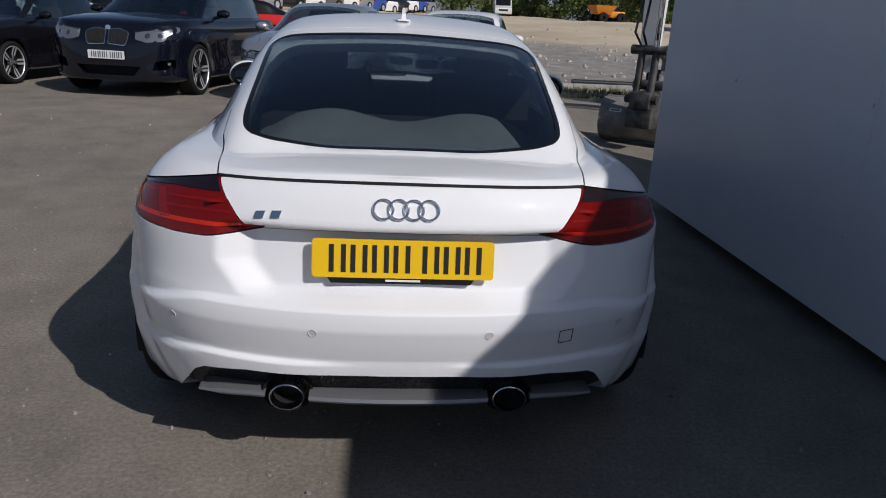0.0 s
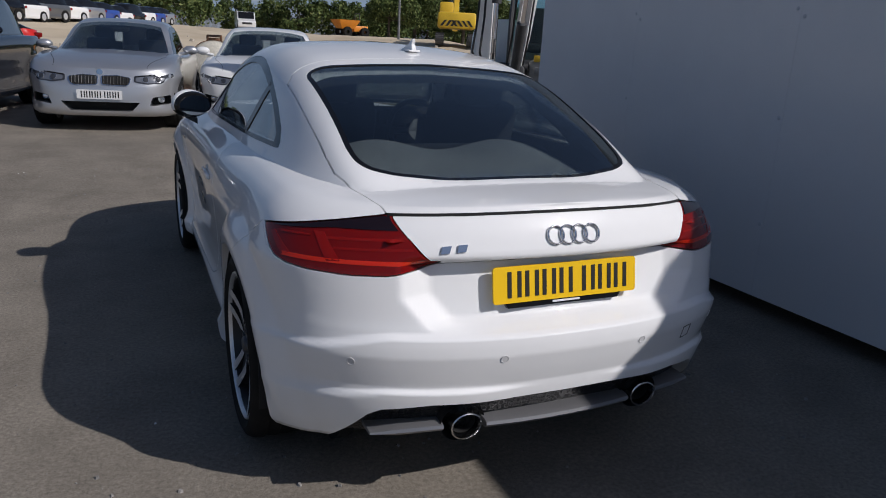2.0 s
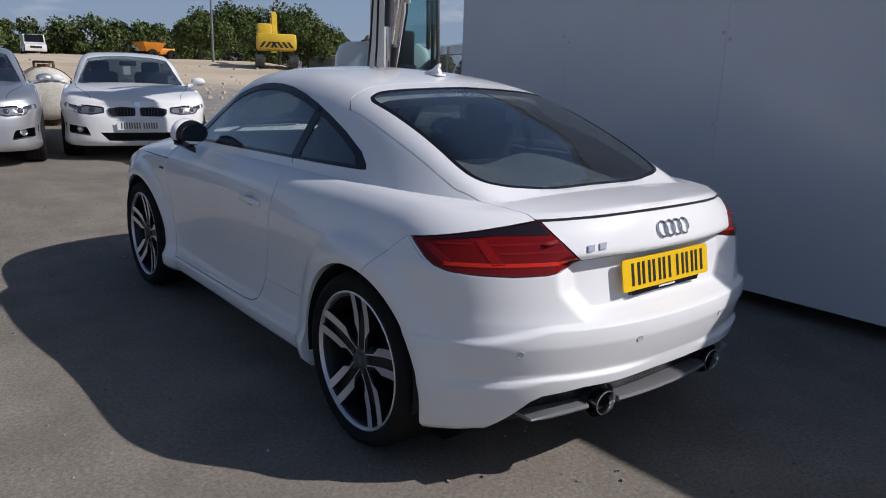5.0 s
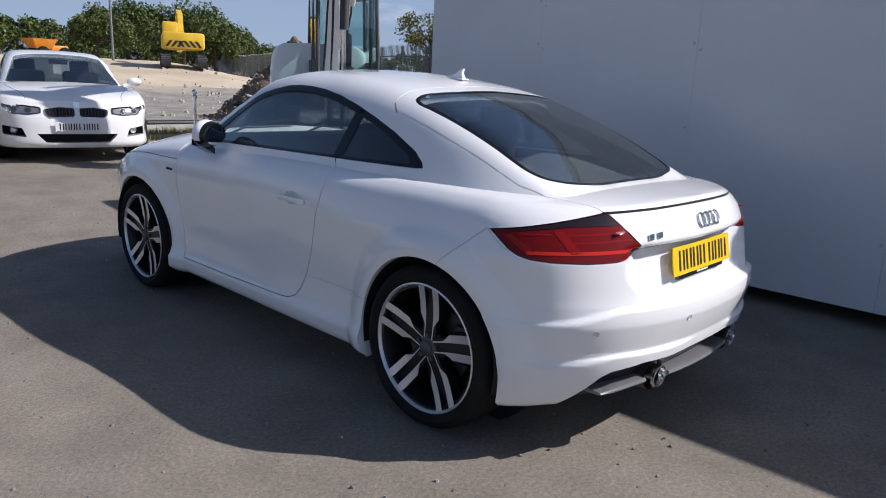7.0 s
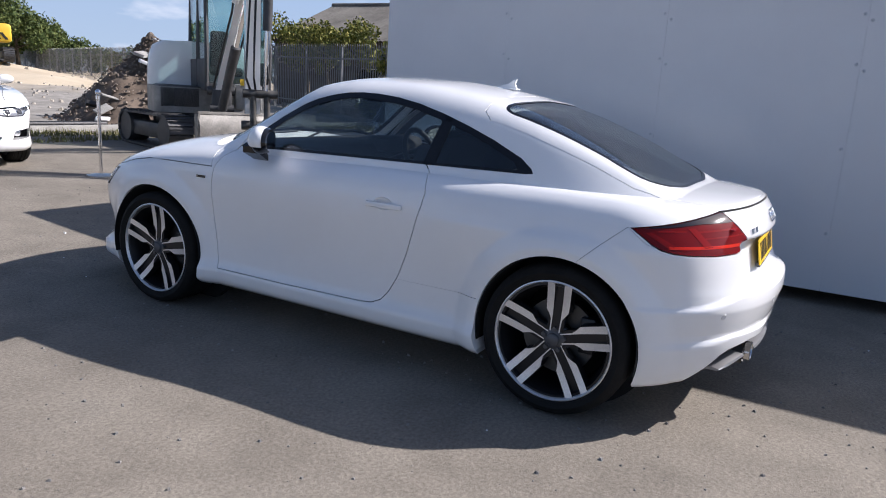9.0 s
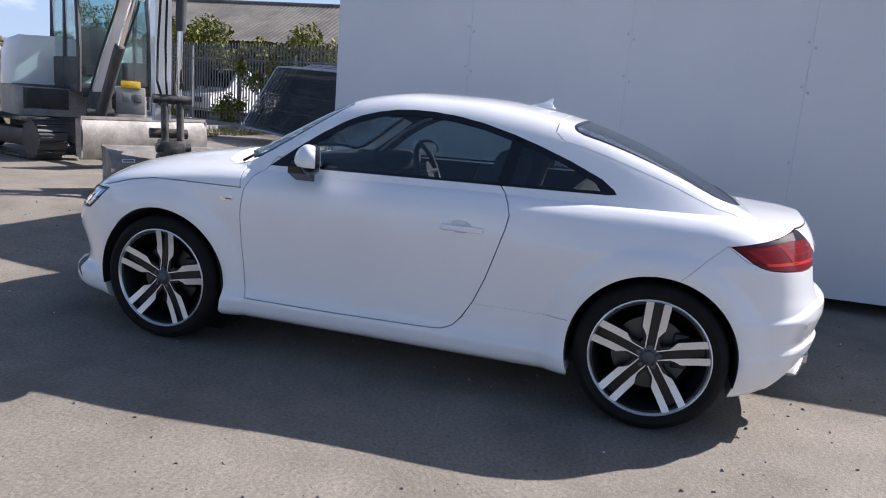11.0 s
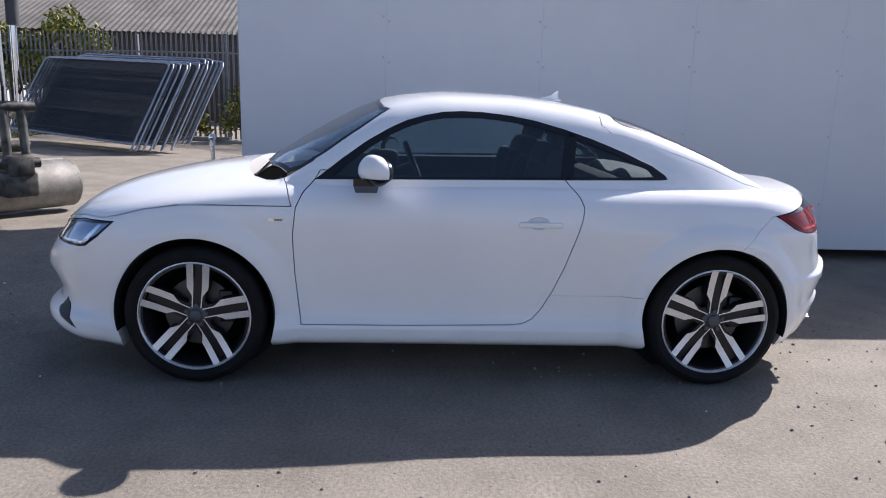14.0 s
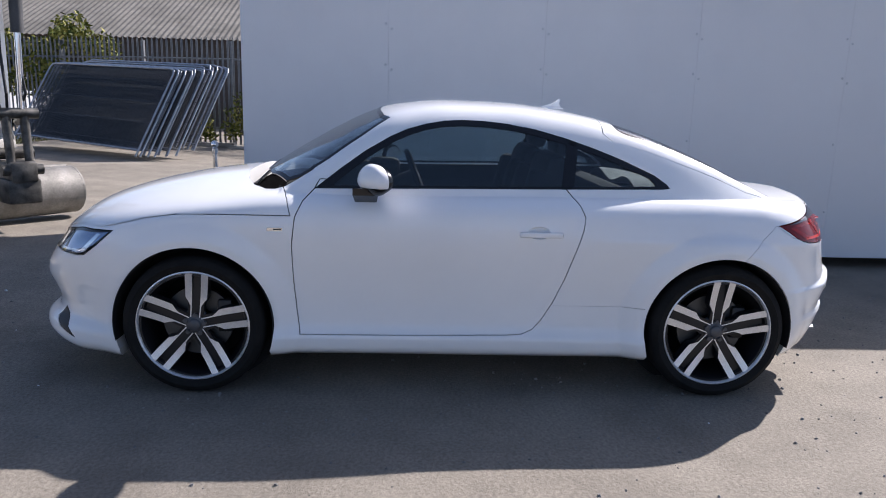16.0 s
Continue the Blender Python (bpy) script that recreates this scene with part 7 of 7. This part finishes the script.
def dumper(x, y, yaw):
    dm = thing("dumper", "orange site dumper with a tipping skip", "dumper", pose(x, y, terrain(x, y), 0, 0, yaw))
    bm = bmesh.new()
    rows = [[bm.verts.new(c) for c in ((-a, -b, z), (a, -b, z), (a, b, z), (-a, b, z))] for a, b, z in ((0.8, 0.8, 0.9), (1.3, 1.35, 1.9), (1.2, 1.25, 1.88), (0.7, 0.7, 1.0))]
    for p, q in zip(rows, rows[1:]):
        for i in range(4):
            bm.faces.new((p[i], p[(i + 1) % 4], q[(i + 1) % 4], q[i]))
    bm.faces.new(rows[0][::-1])
    bm.faces.new(rows[-1])
    part("skip", bm, ORANGE, dm, flat=True)
    bm = bmesh.new()
    box(bm, (0, -1.8, 0.95), (1.4, 1.9, 0.7), bev=0.1)
    part("chassis", bm, ORANGE, dm)
    bm = bmesh.new()
    pipe(bm, [Vector((-0.6, -1.6, 1.2)), Vector((-0.6, -1.6, 2.7)), Vector((0.6, -1.6, 2.7)), Vector((0.6, -1.6, 1.2))], 0.05)
    part("roll_bar", bm, DIG_GREY, dm)
    for sx in (-1, 1):
        for yy in (0.2, -2.1):
            bm = bmesh.new()
            lathe(bm, [(0.2, -0.2), (0.52, -0.2), (0.58, -0.12), (0.58, 0.12), (0.52, 0.2), (0.2, 0.2)], 24, "X", m=pose(sx * 1.05, yy, 0.56), closed=True)
            part("wheel", bm, RUBBER, dm)


dumper(24.4, 84, 100)


def lamp_post(x, y):
    z = terrain(x, y)
    lp = thing("street_lamp", "tall slim grey lamp post with a small head", "lamp post", pose(x, y, z))
    bm = bmesh.new()
    tube(bm, (0, 0, 0), (0, 0, 10), 0.11, 10, 0.06)
    part("pole", bm, GALV, lp)
    bm = bmesh.new()
    box(bm, (0.15, 0, 10.05), (0.6, 0.25, 0.14), bev=0.04)
    part("lamp_head", bm, DIG_GREY, lp)


lamp_post(21.5, 58)


# ---- far parked cars ----
def far_car(name, label, paint_m, spec):
    sh = Shape(spec)
    car = thing(name, label, "car", None, "far parked cars")
    a = part("body", mesh_of(sh.lower(), "body", paint_m), None, car)
    cabm = mesh_of(sh.cabin(n=24), "cabin", BLACK_GLOSS)
    part("glasshouse", cabm, None, car, "dark glass")
    w, H, wb = spec["w"], spec["H"], spec["wb"]
    bm = bmesh.new()
    ys = np.linspace(0.05, wb - 1.25, 8)
    rows = []
    for y in ys:
        half = sh.section(float(y))
        keep = half[-10:]
        rows.append([bm.verts.new((q.x * 1.01, y, q.y + 0.012)) for q in keep] + [bm.verts.new((-q.x * 1.01, y, q.y + 0.012)) for q in keep[-2::-1]])
    for p, q in zip(rows, rows[1:]):
        for i in range(len(p) - 1):
            bm.faces.new((p[i], p[i + 1], q[i + 1], q[i]))
    part("roof", bm, paint_m, car)
    for y in (0.0, wb):
        for sx in (-1, 1):
            bm = bmesh.new()
            lathe(bm, [(0.0, -0.02), (0.19, -0.02), (0.2, -0.10), (spec["hub"], -0.10), (spec["hub"], 0.1), (0.0, 0.1)], 20, "X")
            wh = part("wheel", bm, RUBBER, car, at=side_pose(sx * (w - 0.09), y, spec["hub"]))
            bm = bmesh.new()
            lathe(bm, [(0.0, -0.105), (0.17, -0.108), (0.2, -0.10)], 20, "X")
            part("hub_cap", bm, RIM_FACE, wh)
    for sx in (-1, 1):
        bm = bmesh.new()
        box(bm, (sx * 0.62 * w / 0.9, spec["nose"] - 0.20, 0.64 * spec["k"]), (0.28, 0.22, 0.10), bev=0.03)
        part("headlamp", bm, LAMP_CHROME, car)
        bm = bmesh.new()
        box(bm, (sx * 0.66 * w / 0.9, -spec["ro"] + 0.12, 0.78 * spec["k"]), (0.26, 0.2, 0.14), bev=0.03)
        part("tail_lamp", bm, LAMP_RED, car)
    return car


def far_cars():
    sp = saloon_spec(1.43, 1.81, 2.7, 0.8, 0.95, q=0.22)
    su = saloon_spec(1.68, 1.85, 2.7, 0.8, 0.95, q=0.22, suv=True)
    kinds = []
    for label, m, s in (("white car parked in a far row", WHITE_B, sp), ("black car parked in a far row", BLACKP, su), ("red car parked behind other cars", RED, sp),
                        ("silver car parked in a far row", SILVER, sp), ("blue car parked in a far row", BLUEP, sp), ("dark grey car parked in a far row", GREYP, su)):
        kinds.append(far_car("parked_car", label, m, s))
    rng = random.Random(21)
    first = set()
    spots = [(-4.2, 23.5, 2, 100)]
    order = [1, 0, 5, 0, 1, 0, 3, 1, 0, 5, 0, 3, 4, 0, 1, 0, 4, 3]
    for i, k in enumerate(order):
        t = i / (len(order) - 1)
        spots.append((-16 + 19 * t ** 0.8, 29 + 40 * t, k, 150 + rng.uniform(-4, 4)))
    spots += [(-11.5, 24.5, 0, 100), (-8.0, 27.0, 1, 95), (-13, 20, 5, 100)]
    for x, y, k, yaw in spots:
        m = pose(x, y, terrain(x, y) - 0.01, 0, 0, yaw)
        if k in first:
            copy_thing(kinds[k], m)
        else:
            kinds[k].matrix_world = m
            first.add(k)


far_cars()


def van(x, y, yaw):
    vn = thing("van", "white panel van parked across the yard", "van", pose(x, y, terrain(x, y), 0, 0, yaw))
    bm = bmesh.new()
    prism(bm, rounded([(-2.3, 0.35), (2.35, 0.35), (2.4, 0.95), (1.55, 1.15), (1.05, 1.95), (-2.3, 2.0)], 0.12), lambda u, v, d: (d, u, v), -0.92, 0.92)
    bmesh.ops.bevel(bm, geom=[e for e in bm.edges if abs(e.verts[0].co.x - e.verts[1].co.x) < 1e-5], offset=0.06, segments=2, affect="EDGES")
    part("body", bm, WHITE_B, vn)
    bm = bmesh.new()
    prism(bm, [(1.50, 1.22), (1.10, 1.88), (1.14, 1.90), (1.55, 1.24)], lambda u, v, d: (d, u + 0.03, v + 0.02), -0.8, 0.8)
    part("windscreen", bm, BLACK_GLOSS, vn)
    bm = bmesh.new()
    box(bm, (0, 2.38, 0.75), (1.0, 0.06, 0.2), bev=0.02)
    part("grille", bm, BLACK_PLASTIC, vn)
    for sx in (-1, 1):
        for yy in (-1.4, 1.5):
            bm = bmesh.new()
            lathe(bm, [(0.0, -0.1), (0.32, -0.1), (0.33, 0.1), (0.0, 0.1)], 20, "X", m=pose(sx * 0.84, yy, 0.33))
            part("wheel", bm, RUBBER, vn)


van(12.0, 80, 176)
van(21.6, 16.0, 70)


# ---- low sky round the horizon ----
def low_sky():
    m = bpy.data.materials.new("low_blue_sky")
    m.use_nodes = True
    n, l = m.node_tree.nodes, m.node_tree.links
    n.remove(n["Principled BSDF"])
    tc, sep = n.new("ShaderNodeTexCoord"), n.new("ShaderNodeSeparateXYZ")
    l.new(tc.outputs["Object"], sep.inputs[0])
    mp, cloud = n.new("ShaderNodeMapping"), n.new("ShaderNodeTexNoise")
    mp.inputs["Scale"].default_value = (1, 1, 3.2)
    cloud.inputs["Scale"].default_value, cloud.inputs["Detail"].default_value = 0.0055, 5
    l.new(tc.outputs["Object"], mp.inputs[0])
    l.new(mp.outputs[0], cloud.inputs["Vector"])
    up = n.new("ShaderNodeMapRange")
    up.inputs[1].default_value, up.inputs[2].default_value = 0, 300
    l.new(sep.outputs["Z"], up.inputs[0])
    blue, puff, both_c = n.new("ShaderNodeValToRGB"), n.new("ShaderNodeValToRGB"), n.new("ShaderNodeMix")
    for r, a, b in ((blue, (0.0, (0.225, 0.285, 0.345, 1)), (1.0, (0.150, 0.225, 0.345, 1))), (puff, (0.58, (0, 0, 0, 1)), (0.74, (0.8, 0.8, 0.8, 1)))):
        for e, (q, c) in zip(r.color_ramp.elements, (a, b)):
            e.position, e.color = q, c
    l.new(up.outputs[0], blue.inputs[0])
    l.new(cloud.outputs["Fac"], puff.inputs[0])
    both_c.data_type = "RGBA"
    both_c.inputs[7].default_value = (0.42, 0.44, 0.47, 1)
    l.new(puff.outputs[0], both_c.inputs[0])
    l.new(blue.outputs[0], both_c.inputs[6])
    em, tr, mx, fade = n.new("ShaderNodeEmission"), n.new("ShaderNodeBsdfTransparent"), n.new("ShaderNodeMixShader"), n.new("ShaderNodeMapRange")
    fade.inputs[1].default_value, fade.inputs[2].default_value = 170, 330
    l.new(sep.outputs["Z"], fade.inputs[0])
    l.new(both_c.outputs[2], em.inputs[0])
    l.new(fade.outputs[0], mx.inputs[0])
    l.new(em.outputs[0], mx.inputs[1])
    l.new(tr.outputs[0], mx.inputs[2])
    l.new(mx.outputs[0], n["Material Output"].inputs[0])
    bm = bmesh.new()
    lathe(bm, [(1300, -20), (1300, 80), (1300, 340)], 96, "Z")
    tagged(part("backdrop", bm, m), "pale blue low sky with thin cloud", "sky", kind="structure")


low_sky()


# ---- trees and hedges ----
LEAF = mat("leaf_green", (0.07, 0.11, 0.03), 0.6)
_n, _l, _b = nodes_of(LEAF)
_g = _n.new("ShaderNodeNewGeometry")
_col = ramp(LEAF, _g.outputs["Random Per Island"], [(0.0, (0.035, 0.058, 0.018)), (0.5, (0.075, 0.105, 0.032)), (1.0, (0.15, 0.175, 0.06))])
set_in(LEAF, "Base Color", _col)
_b.inputs["Specular IOR Level"].default_value = 0.12
LEAF_Y = mat("yellow_green_leaf", (0.2, 0.2, 0.05), 0.6)
_n, _l, _b = nodes_of(LEAF_Y)
_g = _n.new("ShaderNodeNewGeometry")
set_in(LEAF_Y, "Base Color", ramp(LEAF_Y, _g.outputs["Random Per Island"], [(0.0, (0.05, 0.07, 0.015)), (0.6, (0.15, 0.16, 0.035)), (1.0, (0.30, 0.27, 0.07))]))
_b.inputs["Specular IOR Level"].default_value = 0.12
BARK = varied("bark", (0.05, 0.038, 0.027), (0.12, 0.095, 0.07), 4, 0.95, dist=0.02)


def leaves(batch, c, r, n, size, rng):
    """A clump of small folded leaf blades inside a ball of radius r."""
    for _ in range(n):
        d = Vector((rng.gauss(0, 1), rng.gauss(0, 1), rng.gauss(0, 0.8)))
        d = d.normalized() * r * (rng.random() ** 0.45)
        p = Vector(c) + d
        u = Vector((rng.gauss(0, 1), rng.gauss(0, 1), rng.gauss(0, 1))).normalized()
        v = u.cross(Vector((rng.gauss(0, 1), rng.gauss(0, 1), rng.gauss(0, 1)))).normalized()
        s = size * rng.uniform(0.6, 1.3)
        batch.add([tuple(p - u * s), tuple(p + v * s * 0.5 + u * s * 0.2), tuple(p + u * s), tuple(p - v * s * 0.5 + u * s * 0.1)], [(0, 1, 2, 3)])


def tree(x, y, h, r, seed, label="broad green tree in full leaf", leaf=LEAF, size=0.22, count=2600, trunk=0.35, group="boundary trees"):
    rng = random.Random(seed)
    z = terrain(x, y)
    t = thing("tree", label, "tree", pose(x, y, z - 0.05), group)
    bm = bmesh.new()
    top = Vector((rng.uniform(-0.3, 0.3), rng.uniform(-0.3, 0.3), h * 0.72))
    tube(bm, (0, 0, 0), top, 0.035 * h, 9, 0.01 * h)
    centres = []
    for k in range(11):
        a, f = k * 2.4 + rng.uniform(-0.4, 0.4), rng.uniform(trunk, 0.9)
        s = top * f
        e = Vector((math.cos(a) * r * rng.uniform(0.45, 0.85), math.sin(a) * r * rng.uniform(0.45, 0.85), s.z + h * rng.uniform(0.02, 0.22)))
        tube(bm, s, e, 0.012 * h, 6, 0.004 * h)
        centres.append((e, r * rng.uniform(0.28, 0.48)))
    centres.append((Vector((top.x, top.y, h * 0.84)), r * 0.42))
    centres.append((Vector((top.x + r * 0.2, top.y, h * 0.68)), r * 0.5))
    part("trunk", bm, BARK, t)
    b = Batch()
    for c, rr in centres:
        leaves(b, c, rr, count // len(centres), size, rng)
    part("crown", b.mesh("crown", leaf), None, t)


def trees():
    spots = [(23.5, 60, 4.6, 2.8), (27, 62, 5.4, 3.2), (31.5, 60, 6.0, 3.5), (35.5, 61, 6.4, 3.8), (39, 64, 5.2, 3.0), (42.5, 66, 4.2, 2.6)]
    for i, (x, y, h, r) in enumerate(spots):
        tree(x, y + 6, h, r, 40 + i, count=7000, size=0.17)
    rng = random.Random(77)
    for i in range(26):
        x = -75 + i * 4.6 + rng.uniform(-1.5, 1.5)
        tree(x, 91 + rng.uniform(-2, 4), rng.uniform(3.2, 4.8), rng.uniform(2.8, 4.0), 100 + i, label="dark green tree in a far boundary row", count=3000, size=0.25, trunk=0.08)
    for i in range(16):
        x = 44 + i * 4.2
        tree(x, 95 - i * 2.6, rng.uniform(3.0, 4.6), rng.uniform(2.4, 3.4), 150 + i, label="low green tree beyond the fence", count=1800, size=0.26, trunk=0.15)
    # shrubs by the palisade
    for i, (dx, y, h, r) in enumerate(((0.9, 11.5, 3.7, 1.25), (0.8, 13.2, 3.2, 1.0), (1.4, 17.0, 4.2, 1.2), (1.6, 18.9, 4.1, 1.2), (1.8, 21.0, 4.2, 1.4), (2.0, 24.0, 4.6, 1.7))):
        tree(fence_at(y) + dx, y, h, r, 300 + i, label="yellow-green shrub growing behind the fence", leaf=LEAF_Y, size=0.08, count=3200, trunk=0.55, group="fence shrubs")
    for i, (y, h) in enumerate(((7.2, 1.2), (10.4, 0.9), (14.0, 1.1), (17.2, 1.0), (5.6, 1.5))):
        tree(fence_at(y) - 0.45, y, h, 0.6, 320 + i, label="low weeds at the foot of the fence", leaf=LEAF_Y, size=0.06, count=900, trunk=0.1, group="fence weeds")


trees()
